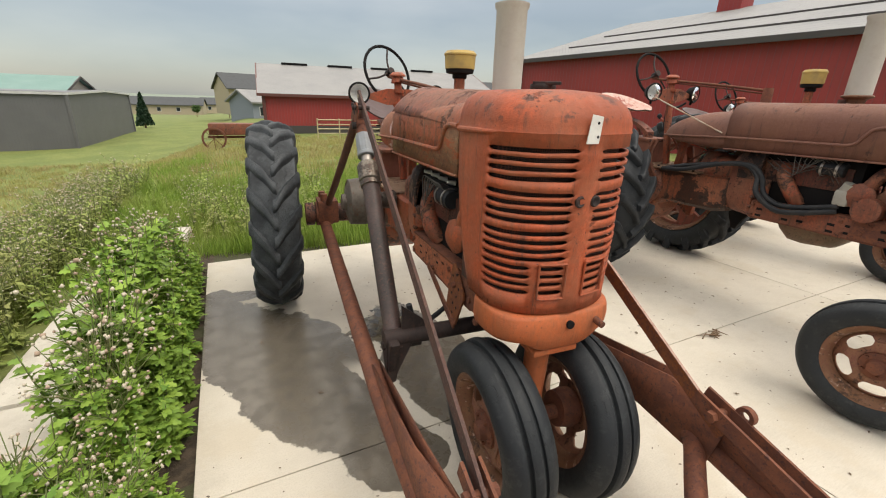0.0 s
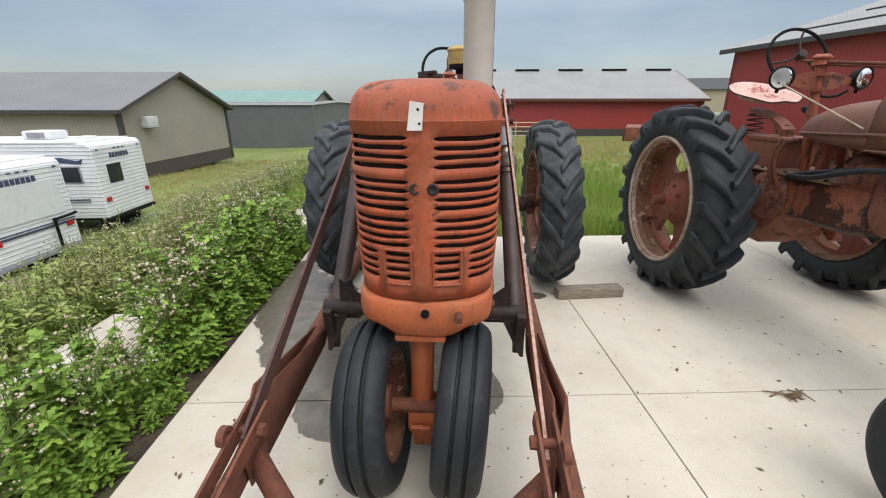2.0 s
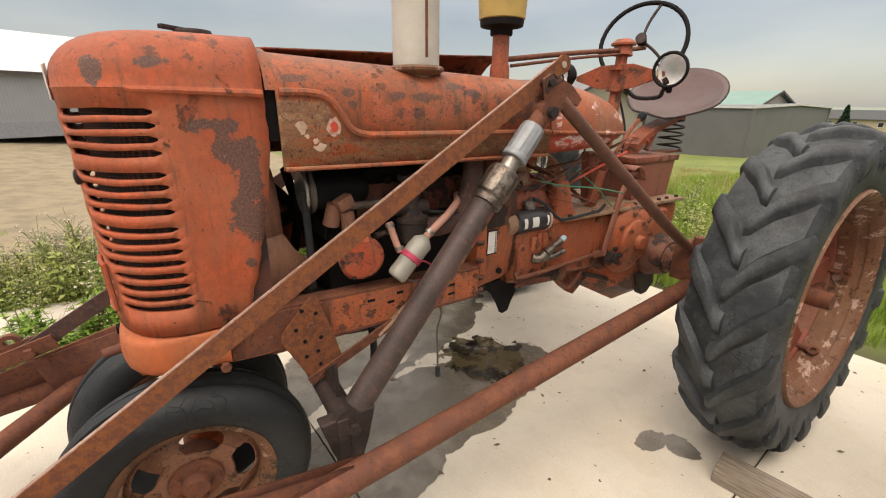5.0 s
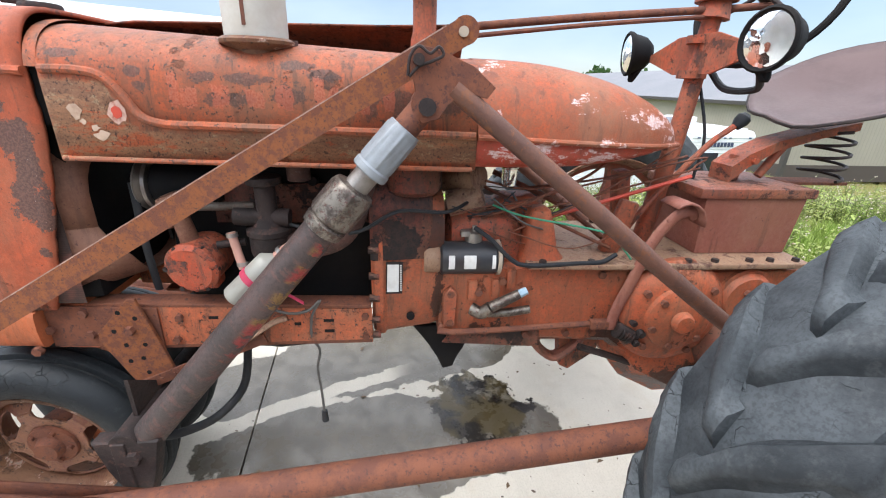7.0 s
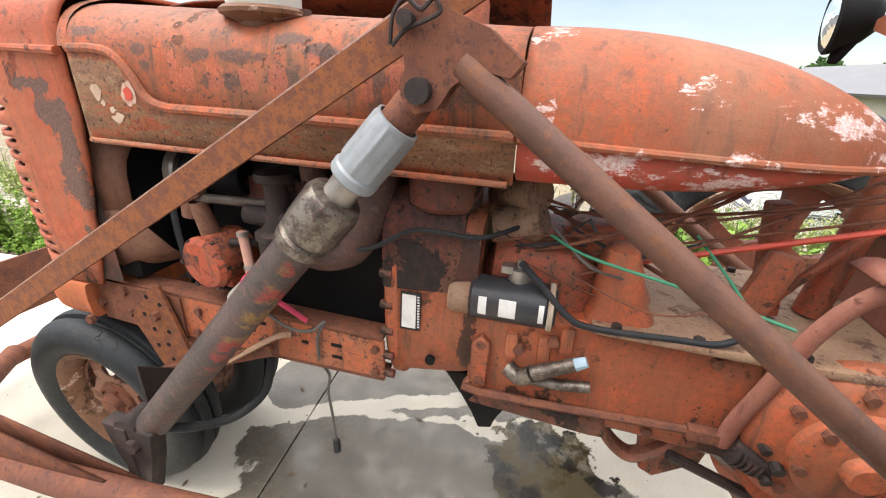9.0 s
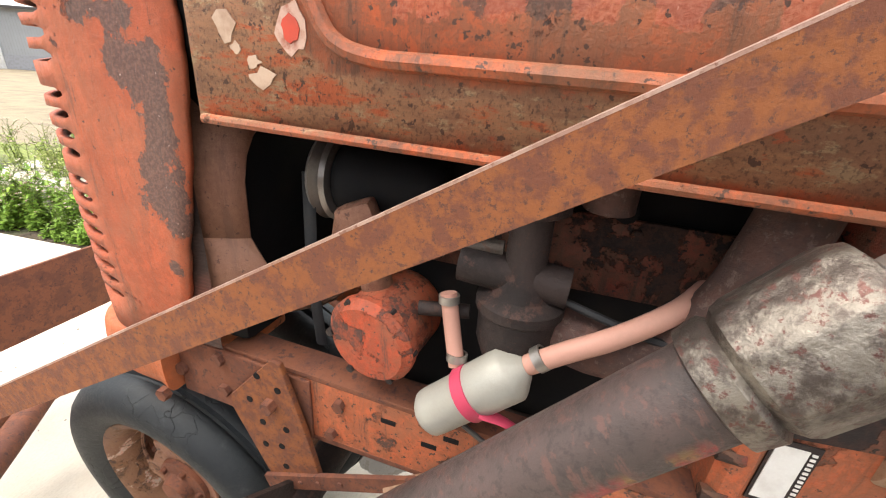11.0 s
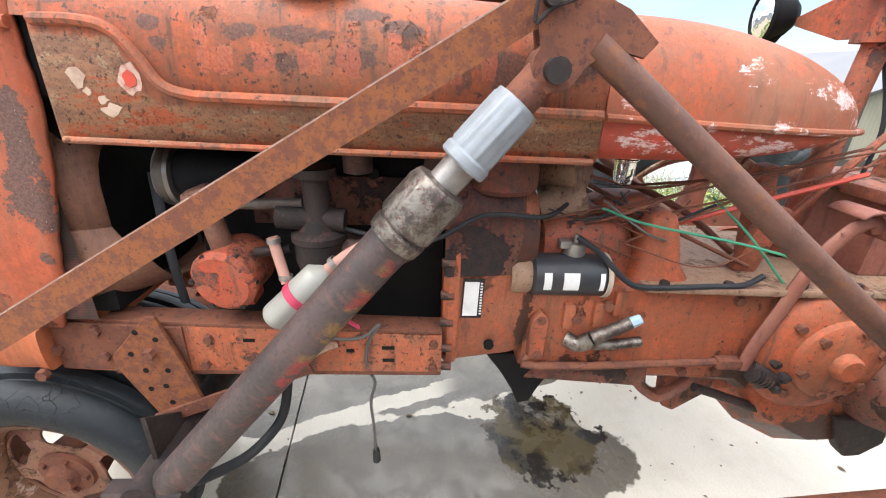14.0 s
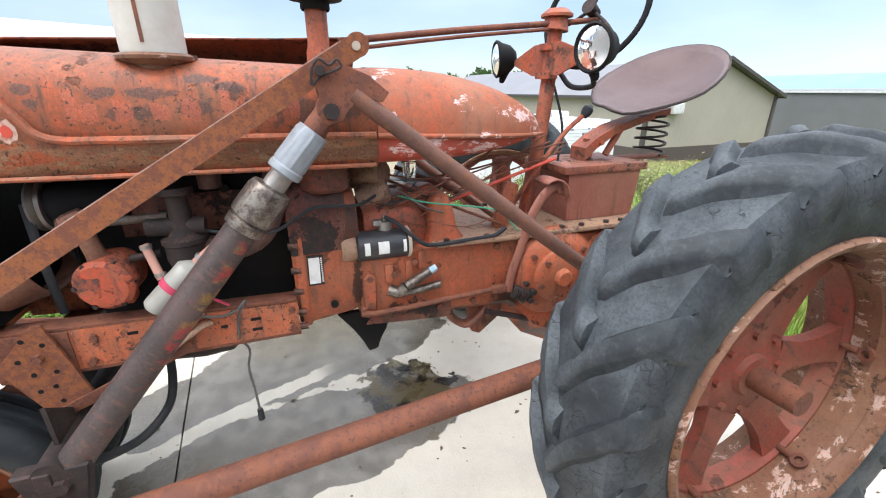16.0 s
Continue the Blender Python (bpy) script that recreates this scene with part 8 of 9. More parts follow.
part("strap", bm, PINKSTRAP, strainer, "bright pink strap")
bm = bmesh.new()
tube(bm, [sb + 0.0 * sd, (0.262, 1.03, 1.180), (0.250, 1.09, 1.215), (0.215, 1.155, 1.250), (0.15, 1.20, 1.262)], 0.0150, 12)
tube(bm, [(0.250, 0.880, 1.10), (0.240, 0.870, 1.13), (0.225, 0.850, 1.21)], 0.013, 12)
part("pink_hose", bm, PINKHOSE, strainer, "faded pink rubber hose")
bm = bmesh.new()
lathe(bm, [(0.0155, 0.0), (0.019, 0.0), (0.019, 0.014), (0.0155, 0.014)], sb + 0.015 * sd, sd, 18)
part("hose_clamp", bm, STEEL, strainer, "steel hose clamp")
bm = bmesh.new()
lathe(bm, [(0.013, 0.0), (0.0165, 0.0), (0.0165, 0.012), (0.013, 0.012)], (0.247, 0.878, 1.108), (-0.2, -0.05, 1), 18)
part("hose_clamp", bm, STEEL, strainer, "steel hose clamp")
bm = bmesh.new()
lathe(bm, [(0.013, 0.0), (0.0165, 0.0), (0.0165, 0.012), (0.013, 0.012)], (0.227, 0.853, 1.195), (-0.1, -0.1, 1), 18)
part("hose_clamp", bm, STEEL, strainer, "steel hose clamp")

# cord hanging from the rail
cord = thing("hanging_cord", "thin grey cord with a small plug hanging from the rail", "cord")
bm = bmesh.new()
tube(bm, [(0.25, 0.90, 0.985), (0.262, 0.99, 0.95), (0.262, 1.06, 0.955), (0.258, 1.10, 0.99), (0.25, 1.07, 0.93), (0.235, 1.06, 0.84), (0.225, 1.08, 0.78), (0.215, 1.065, 0.70), (0.21, 1.07, 0.60), (0.207, 1.073, 0.49)], 0.0045, 7)
part("cord_line", bm, CABLE, cord)
bm = bmesh.new()
cyl(bm, (0.207, 1.073, 0.50), (0.206, 1.074, 0.455), 0.011, 0.013, 10)
part("plug", bm, HOSE, cord, "black plug")

# hose drooping behind the front wheel
bm = bmesh.new()
tube(bm, [(0.10, 0.80, 0.80), (0.14, 0.80, 0.67), (0.17, 0.775, 0.575), (0.24, 0.71, 0.525), (0.33, 0.645, 0.55), (0.40, 0.60, 0.60)], 0.015, 10)
solo("hydraulic_hose", bm, HOSE, "black hydraulic hose drooping under the rail", "hose")
bm = bmesh.new()
tube(bm, [(-0.10, 0.80, 0.78), (-0.16, 0.86, 0.62), (-0.26, 0.84, 0.56), (-0.36, 0.72, 0.60), (-0.45, 0.60, 0.70), (-0.48, 0.59, 0.80)], 0.015, 10)
solo("hydraulic_hose", bm, HOSE, "black hydraulic hose looping behind the cross tube", "hose")

# timber chock on the slab
k = Mat("weathered_timber", 0.85)
grain = k.noise(9, 6, 0.6, k.mapped((1.0, 12.0, 12.0)))
WOOD = k.done(k.mix(k.step(grain, 0.35, 0.68), (0.30, 0.25, 0.20), (0.16, 0.13, 0.10)), 0.85, grain, 0.5, 0.006)
bm = bmesh.new()
box(bm, (0, 0, 0.045), (0.62, 0.13, 0.09), bevel=0.005)
ob = solo("timber_block", bm, WOOD, "weathered grey timber block lying on the slab", "timber")
ob.location, ob.rotation_euler = S * Vector((1.30, 2.16, 0.0)), (0, 0, radians(9))


# ---- plants ----
def leaf_strip(length, width, bend, lobes, n=4):
    """A lobed leaf along +x: points and faces."""
    pts, faces = [], []
    for i in range(n):
        q = i / (n - 1)
        w = width * math.sin(math.pi * min(0.98, q * 0.85 + 0.12)) * (1.0 if i % 2 else 1.0 - lobes)
        z = bend * q * q
        x = length * q
        if i == n - 1:
            pts.append((x, 0, -z))
        else:
            pts += [(x, w / 2, -z + 0.12 * w), (x, 0, -z), (x, -w / 2, -z + 0.12 * w)]
    for i in range(n - 2):
        a, b = 3 * i, 3 * (i + 1)
        faces += [(a, a + 1, b + 1, b), (a + 1, a + 2, b + 2, b + 1)]
    a, t = 3 * (n - 2), 3 * (n - 1)
    faces += [(a, a + 1, t), (a + 1, a + 2, t)]
    return pts, faces


class Bunch:
    """Gathers points and faces, with a material number for each face."""

    def __init__(self):
        self.v, self.f, self.m = [], [], []

    def add(self, pts, faces, m, mat4):
        o = len(self.v)
        self.v += [tuple(mat4 @ Vector(p)) for p in pts]
        self.f += [tuple(i + o for i in f) for f in faces]
        self.m += [m] * len(faces)

    def rod(self, a, b, r, r2, m):
        a, b = Vector(a), Vector(b)
        t = frame_along(b - a)
        pts = []
        for p, q in ((a, r), (b, r2)):
            pts += [tuple(p + t @ Vector((q * math.cos(x), q * math.sin(x), 0))) for x in (0, 2.09, 4.19)]
        self.add(pts, [(0, 1, 4, 3), (1, 2, 5, 4), (2, 0, 3, 5)], m, Matrix())

    def puff(self, c, r, m, rnd):
        pts = [(r, 0, 0), (-r, 0, 0), (0, r, 0), (0, -r, 0), (0, 0, r * 1.1), (0, 0, -r * 0.8)]
        fs = [(0, 2, 4), (2, 1, 4), (1, 3, 4), (3, 0, 4), (2, 0, 5), (1, 2, 5), (3, 1, 5), (0, 3, 5)]
        self.add(pts, fs, m, Matrix.Translation(c) @ pose(0, 0, 0, rnd.uniform(0, 90), rnd.uniform(0, 90), 0))


def weed(seed, height, leafy, heads, leaf_len=0.12, low_leaves=10, n=4, broad=0.30):
    rnd = random.Random(seed)
    b = Bunch()
    for _ in range(low_leaves):
        pts, fs = leaf_strip(leaf_len * rnd.uniform(1.0, 1.9), leaf_len * (0.15 + broad), leaf_len * rnd.uniform(0.2, 0.8), 0.55, n)
        b.add(pts, fs, 0, pose(0, 0, rnd.uniform(0.01, 0.10), 0, 0, rnd.uniform(0, 360)) @ pose(0, 0, 0, rnd.uniform(-20, 20), rnd.uniform(-55, -15), 0))
    for s in range(rnd.randint(2, 4)):
        lean = Vector((rnd.uniform(-0.22, 0.22), rnd.uniform(-0.22, 0.22), 1)).normalized()
        h = height * rnd.uniform(0.65, 1.1)
        top = lean * h
        b.rod((0, 0, 0), lean * h * 0.6, 0.006, 0.004, 1)
        b.rod(lean * h * 0.6, top, 0.004, 0.002, 1)
        for k in range(int(leafy * h / 0.6)):
            q = rnd.uniform(0.08, 0.92)
            pts, fs = leaf_strip(leaf_len * rnd.uniform(0.6, 1.3) * (1.15 - 0.55 * q), leaf_len * broad, leaf_len * rnd.uniform(0.1, 0.5), 0.55, n)
            b.add(pts, fs, 0, Matrix.Translation(lean * h * q) @ pose(0, 0, 0, 0, 0, rnd.uniform(0, 360)) @ pose(0, 0, 0, rnd.uniform(-35, 35), rnd.uniform(-50, 10), 0))
        for k in range(heads):
            br = top + Vector((rnd.uniform(-0.13, 0.13), rnd.uniform(-0.13, 0.13), rnd.uniform(-0.12, 0.10)))
            b.rod(lean * h * rnd.uniform(0.7, 0.92), br, 0.0022, 0.0018, 1)
            b.puff(br, rnd.uniform(0.006, 0.011), 2 if rnd.random() < 0.62 else 3, rnd)
            if rnd.random() < 0.5:
                b.puff(br + Vector((rnd.uniform(-0.02, 0.02), rnd.uniform(-0.02, 0.02), 0.005)), rnd.uniform(0.004, 0.008), 2, rnd)
    return b


def tuft(seed, height, blades, spread=0.05, wide=0.006):
    rnd = random.Random(seed)
    b = Bunch()
    for _ in range(blades):
        a = rnd.uniform(0, 2 * math.pi)
        h = height * rnd.uniform(0.5, 1.1)
        out = rnd.uniform(0.1, 0.55) * h
        p = Vector((rnd.uniform(-spread, spread), rnd.uniform(-spread, spread), -0.01))
        d = Vector((math.cos(a), math.sin(a), 0))
        w = wide * Vector((-d.y, d.x, 0))
        mid = p + d * out * 0.35 + Vector((0, 0, h * 0.65))
        tip = p + d * out + Vector((0, 0, h))
        b.add([tuple(p - w), tuple(p + w), tuple(mid + 0.7 * w), tuple(mid - 0.7 * w), tuple(tip)], [(0, 1, 2, 3), (3, 2, 4)], 0, Matrix())
    return b


def scatter(name, label, category, kinds, spots, mats):
    """One object of many plants. kinds: Bunches; spots: (kind, x, y, z, turn, scale)."""
    packs = []
    for b in kinds:
        tri = np.array([i for f in b.f for i in f], dtype=np.int32)
        sizes = np.array([len(f) for f in b.f], dtype=np.int32)
        packs.append((np.array(b.v, dtype=np.float64), tri, sizes, np.array(b.m, dtype=np.int32)))
    vs, loops, sizes, ms = [], [], [], []
    at = 0
    for kind, x, y, z, turn, size in spots:
        v, lo, si, mm = packs[kind]
        c, s = math.cos(turn) * size, math.sin(turn) * size
        w = np.empty_like(v)
        w[:, 0], w[:, 1], w[:, 2] = c * v[:, 0] - s * v[:, 1] + x, s * v[:, 0] + c * v[:, 1] + y, size * v[:, 2] + z
        vs.append(w), loops.append(lo + at), sizes.append(si), ms.append(mm)
        at += len(v)
    vs, loops, sizes, ms = np.concatenate(vs), np.concatenate(loops), np.concatenate(sizes), np.concatenate(ms)
    me = bpy.data.meshes.new(name)
    me.vertices.add(len(vs))
    me.vertices.foreach_set("co", vs.ravel())
    me.loops.add(len(loops))
    me.loops.foreach_set("vertex_index", loops)
    me.polygons.add(len(sizes))
    me.polygons.foreach_set("loop_start", np.concatenate(([0], np.cumsum(sizes)[:-1])).astype(np.int32))
    me.polygons.foreach_set("loop_total", sizes)
    for m in mats:
        me.materials.append(m)
    me.polygons.foreach_set("material_index", ms)
    me.update(calc_edges=True)
    ob = new(name, me)
    ob.scale = (S, S, S)
    return tagged(ob, label, category, kind="stuff")


def leaf_mat(name, a, b, c):
    k = Mat(name, 0.55)
    col = k.mix(k.island(), a, b)
    col = k.mix(k.step(k.noise(1.3, 4), 0.4, 0.68), col, c)
    k.b.inputs["Subsurface Weight"].default_value = 0.0
    m = k.done(col, 0.5)
    k.b.inputs["Specular IOR Level"].default_value = 0.25
    tr = k.n.new("ShaderNodeBsdfTranslucent")
    mixs = k.n.new("ShaderNodeMixShader")
    mixs.inputs[0].default_value = 0.24
    k.l.new(col, tr.inputs[0])
    k.l.new(k.b.outputs[0], mixs.inputs[1])
    k.l.new(tr.outputs[0], mixs.inputs[2])
    k.l.new(mixs.outputs[0], k.n["Material Output"].inputs[0])
    return m


LEAF = leaf_mat("weed_leaf", (0.12, 0.25, 0.038), (0.35, 0.50, 0.085), (0.20, 0.32, 0.055))
LEAF_DRY = leaf_mat("field_weed_leaf", (0.20, 0.29, 0.055), (0.40, 0.48, 0.13), (0.34, 0.34, 0.13))
GRASS = leaf_mat("grass_blade", (0.15, 0.26, 0.040), (0.28, 0.39, 0.07), (0.27, 0.32, 0.08))
GRASS_DRY = leaf_mat("seeding_grass", (0.30, 0.32, 0.09), (0.42, 0.37, 0.15), (0.36, 0.28, 0.14))
STEM = plain("weed_stem", (0.16, 0.21, 0.07), 0.6, 0.0, (0.15, 0.10, 0.05), 0.5)
STEM_BROWN = plain("dry_stem", (0.20, 0.13, 0.08), 0.7, 0.0, (0.12, 0.08, 0.05), 0.5)
PUFF = plain("white_flower_head", (0.56, 0.50, 0.40), 0.8, 0.0, (0.44, 0.34, 0.22), 0.35, 8)
PUFF_PINK = plain("mauve_flower_head", (0.42, 0.31, 0.23), 0.8, 0.0, (0.35, 0.25, 0.2), 0.3, 8)


def plant_beds():
    a = radians(SLAB_TURN)
    ca, sa_ = math.cos(a), math.sin(a)
    rnd = random.Random(21)
    kinds = [weed(100 + i, 0.58, 62, (0, 2, 0, 9, 0, 5)[i], 0.066, 16, 7, 0.62) for i in range(6)] + [weed(120 + i, 0.36, 70, 0, 0.074, 28, 7, 0.62) for i in range(3)]
    spots = []
    for _ in range(400):
        u, v = rnd.uniform(-1.97, -1.54), rnd.uniform(-4.3, 4.0)
        edge = min(1.0, (-1.46 - u) / 0.3)
        x, y = u * ca - v * sa_, u * sa_ + v * ca
        lump = 1.0 + 0.55 * noise.noise((x * 1.3, y * 1.3, 5.0))
        spots.append((rnd.randrange(9) if edge > 0.6 else rnd.choice((6, 7, 8)), x, y, -0.06, rnd.uniform(0, 6.28), rnd.uniform(0.60, 1.25) * (0.5 + 0.5 * edge) * lump * (1.25 if v > 1.0 else 0.92 if v > -0.4 else 0.74)))
    scatter("weed_bed", "lush green thistle-like weeds with pale flower heads beside the slab", "weeds", kinds, spots, [LEAF, STEM, PUFF, PUFF_PINK])
    kinds = [weed(140 + i, 0.66, 24, (7, 5, 0, 6, 3)[i], 0.085, 8, 3) for i in range(5)] + [weed(150 + i, 0.56, 36, 0, 0.085, 10, 3) for i in range(5)]
    spots = []
    for _ in range(1900):
        u, v = -2.66 - abs(rnd.gauss(0, 1.35)), rnd.uniform(-5.0, 9.5)
        if u < -5.8:
            continue
        x, y = u * ca - v * sa_, u * sa_ + v * ca
        spots.append((rnd.randrange(10), x, y, ground_z(x, y) - 0.02, rnd.uniform(0, 6.28), rnd.uniform(0.5, 1.05) * (1.05 if u > -3.4 else 0.8 if u > -4.2 else 0.55)))
    for _ in range(420):
        x, y = rnd.uniform(-5.5, -0.3), rnd.uniform(4.25, 9.0)
        near = x > -2.2 and y < 6.5
        spots.append((rnd.randrange(10) if near else rnd.randrange(5, 10), x, y, ground_z(x, y) - 0.02, rnd.uniform(0, 6.28), rnd.uniform(0.5, 1.1) if near else rnd.uniform(0.3, 0.6)))
    scatter("field_weeds", "tall seeding weeds with white flower heads on the bank", "weeds", kinds, spots, [LEAF_DRY, STEM, PUFF, PUFF_PINK])
    kinds = [tuft(160 + i, 0.24, 38, 0.15, 0.005) for i in range(5)]
    spots = []
    for _ in range(5200):
        x, y = rnd.uniform(-4.0, 9.0), 4.10 + abs(rnd.gauss(0, 3.2))
        if x < 5 and y < 4.0 + 0.09 * x:
            continue
        spots.append((rnd.randrange(5), x, y, ground_z(x, y) - 0.01, rnd.uniform(0, 6.28), rnd.uniform(0.5, 1.2) * (0.75 + 0.5 * max(0.0, noise.noise((x * 0.8, y * 0.8, 2.0)) + 0.3))))
    for _ in range(2600):
        x, y = -2.9 - abs(rnd.gauss(0, 3.2)), rnd.uniform(-6, 14)
        spots.append((rnd.randrange(5), x, y, ground_z(x, y) - 0.01, rnd.uniform(0, 6.28), rnd.uniform(0.5, 1.1)))
    scatter("rough_grass", "rough green grass round the slab", "grass", kinds, spots, [GRASS])
    kinds = [tuft(170 + i, 0.22, 26, 0.22, 0.006) for i in range(4)]
    spots = []
    for _ in range(5200):
        x, y = rnd.uniform(-22, 12), rnd.uniform(8, 32)
        if x < -9 and y < 14:
            continue
        spots.append((rnd.randrange(4), x, y, ground_z(x, y) - 0.01, rnd.uniform(0, 6.28), rnd.uniform(0.6, 1.3)))
    scatter("seeding_field_grass", "pale seeding grass on the field behind the slab", "grass", kinds, spots, [GRASS_DRY])


plant_beds()


# ---- travel trailers ----
def trailer_siding():
    k = Mat("white_ribbed_siding", 0.45)
    x, y, z = k.axes()
    rib = k.step(k.math("ABSOLUTE", k.math("SUBTRACT", k.math("FRACT", k.math("DIVIDE", z, 0.11)), 0.5)), 0.30, 0.48)
    col = k.mix(k.step(k.noise(1.5, 4), 0.4, 0.7), (0.74, 0.75, 0.77), (0.66, 0.67, 0.69))
    return k.done(k.mix(k.math("MULTIPLY", rib, 0.3), col, (0.40, 0.41, 0.44)), 0.42, rib, 0.6, 0.02)


SIDING = trailer_siding()
TRAILER_ROOF = plain("white_trailer_roof", (0.72, 0.73, 0.75), 0.5, 0.0, (0.4, 0.4, 0.4), 0.25)
WINDOW = plain("dark_window_glass", (0.02, 0.025, 0.03), 0.12, 0.0, (0.04, 0.04, 0.045), 0.2)
LENS_RED = plain("red_tail_lens", (0.50, 0.02, 0.03), 0.25)
STRIPE = plain("dark_blue_stripe", (0.05, 0.07, 0.14), 0.45)
STRIPE_GREY = plain("grey_stripe", (0.28, 0.29, 0.32), 0.45)


def travel_trailer(label, at, turn, length, style):
    """Local x runs forward from the rear wall at 0 towards -length; the near side is at y 0."""
    top = thing("travel_trailer", label, "trailer", at)
    top.rotation_euler = (0, 0, radians(turn))
    W, z0, z1 = 2.3, 0.45, 2.62
    bm = bmesh.new()
    out = [(0.0, z0), (0.0, z1 - 0.12), (-0.12, z1), (-length + 0.5, z1), (-length, z1 - 0.7), (-length, z0 + 0.2), (-length + 0.4, z0)]
    m = Matrix(((1, 0, 0, 0), (0, 0, 1, W / 2), (0, 1, 0, 0), (0, 0, 0, 1)))
    plate(bm, out, W, m, 0.03)
    body = part("body", bm, SIDING, top, "white ribbed aluminium body", smooth=False)
    bm = bmesh.new()
    box(bm, (-length / 2 - 0.1, W / 2, z1 + 0.02), (length - 0.5, W + 0.02, 0.05), bevel=0.015)
    part("roof", bm, TRAILER_ROOF, top)
    for x in ((-2.0, -length + 1.8) if style else (-length * 0.62, -2.6)):
        bm = bmesh.new()
        box(bm, (x, W / 2, z1 + 0.17), (0.85, 0.66, 0.26), bevel=0.07)
        ac = part("roof_air_unit", bm, TRAILER_ROOF, top, "white rooftop air unit")
        bm = bmesh.new()
        box(bm, (x - 0.02, W / 2 - 0.335, z1 + 0.17), (0.5, 0.02, 0.16))
        part("air_grille", bm, STRIPE_GREY, ac)
    for x in (-1.0, -length * 0.45):
        bm = bmesh.new()
        box(bm, (x, W / 2 + 0.2, z1 + 0.07), (0.42, 0.42, 0.09), bevel=0.03)
        part("roof_vent", bm, TRAILER_ROOF, top)
    windows = ((-0.75, 1.75, 0.6, 0.42),) if style else ((-5.6, 1.78, 0.75, 0.42), (-3.9, 1.75, 1.1, 0.62), (-2.9, 1.70, 0.35, 0.6), (-6.6, 1.75, 0.5, 0.4))
    for x, z, w, h in windows:
        bm = bmesh.new()
        box(bm, (x, -0.012, z), (w + 0.07, 0.03, h + 0.07), bevel=0.01)
        fr = part("window", bm, STRIPE_GREY, top, "framed side window")
        bm = bmesh.new()
        box(bm, (x, -0.03, z), (w, 0.012, h), bevel=0.004)
        part("pane", bm, WINDOW, fr)
    if style:
        bm = bmesh.new()
        box(bm, (0.012, 0.75, 1.70), (0.03, 0.60, 0.56), bevel=0.02)
        part("rear_window", bm, WINDOW, top, "dark rear window")
    else:
        bm = bmesh.new()
        box(bm, (0.012, W / 2, 1.72), (0.02, 1.75, 0.85))
        part("rear_panel", bm, TRAILER_ROOF, top, "smooth white rear panel")
        bm = bmesh.new()
        tube(bm, [(0.08, 1.62, 0.45), (0.08, 1.62, 1.15), (0.08, 1.64, 1.18), (0.08, 2.25, 1.22)], 0.035, 8, 3)
        part("rear_rack", bm, BLACK, top, "folded black bike rack")
    for y in (0.22, W - 0.22):
        bm = bmesh.new()
        box(bm, (0.012, y, 0.98), (0.03, 0.20, 0.13), bevel=0.01)
        part("tail_lamp", bm, LENS_RED, top, "red tail lamp")
        bm = bmesh.new()
        box(bm, (0.012, y, 2.42), (0.02, 0.09, 0.04))
        part("marker_lamp", bm, STRIPE, top)
    bm = bmesh.new()
    for i, w in enumerate((0.09, 0.09, 0.09, 0.09, 0.09, 0.09, 0.09)):
        box(bm, (0.012, 0.72 + 0.125 * i, 2.22), (0.012, w, 0.13))
    part("maker_mark", bm, STRIPE, top, "dark maker's mark")
    for i, y in enumerate((0.95, 1.15, 1.35)):
        bm = bmesh.new()
        box(bm, (0.012, y, 2.42), (0.02, 0.08, 0.035))
        part("clearance_lamp", bm, STRIPE, top)
    for z, h in ((1.02, 0.03), (0.95, 0.05)):
        bm = bmesh.new()
        box(bm, (-length / 2 + 0.15, -0.006, z), (length - 1.0, 0.012, h))
        part("side_stripe", bm, STRIPE if h < 0.04 else STRIPE_GREY, top, "dark side stripe")
        if not style:
            bm = bmesh.new()
            box(bm, (0.006, W / 2, z + 0.08), (0.012, W - 0.1, h))
            part("rear_stripe", bm, STRIPE, top)
    bm = bmesh.new()
    plate(bm, ((-1.35, 1.22), (-0.35, 1.14), (-0.28, 1.30), (-0.45, 1.24), (-0.9, 1.34), (-1.2, 1.30)), 0.012, Matrix(((1, 0, 0, 0), (0, 0, 1, -0.007), (0, 1, 0, 0 if not style else 0.9), (0, 0, 0, 1))))
    part("swoosh", bm, STRIPE, top, "blue and grey swoosh")
    bm = bmesh.new()
    box(bm, (-0.02, W / 2, 0.40), (0.12, W, 0.10), bevel=0.01)
    part("bumper", bm, STRIPE_GREY if not style else BLACK, top, "rear bumper")
    bm = bmesh.new()
    box(bm, (-length / 2, W / 2, 0.42), (length - 0.6, W - 0.3, 0.12))
    part("chassis", bm, BLACK, top, "dark chassis")
    for x in (-length * 0.36, -length * 0.36 - 0.85):
        for y in (0.10, W - 0.10):
            s = -1 if y < 1 else 1
            bm = bmesh.new()
            lathe(bm, [(0.19, -0.09), (0.29, -0.10), (0.335, -0.07), (0.34, 0.0), (0.335, 0.07), (0.29, 0.10), (0.19, 0.09)], (x, y, 0.34), (0, s, 0), 28)
            wheel = part("wheel", bm, TYRE2, top, "black trailer tyre")
            bm = bmesh.new()
            lathe(bm, [(0, 0.05), (0.06, 0.05), (0.07, 0.03), (0.15, 0.03), (0.19, 0.07), (0.20, 0.085)], (x, y, 0.34), (0, s, 0), 24)
            part("rim", bm, TRAILER_ROOF, wheel, "white wheel rim")
    for x in (-0.4, -length + 0.6):
        bm = bmesh.new()
        box(bm, (x, W / 2, 0.2), (0.1, W - 0.6, 0.42))
        part("stabiliser", bm, BLACK, top)
    return top


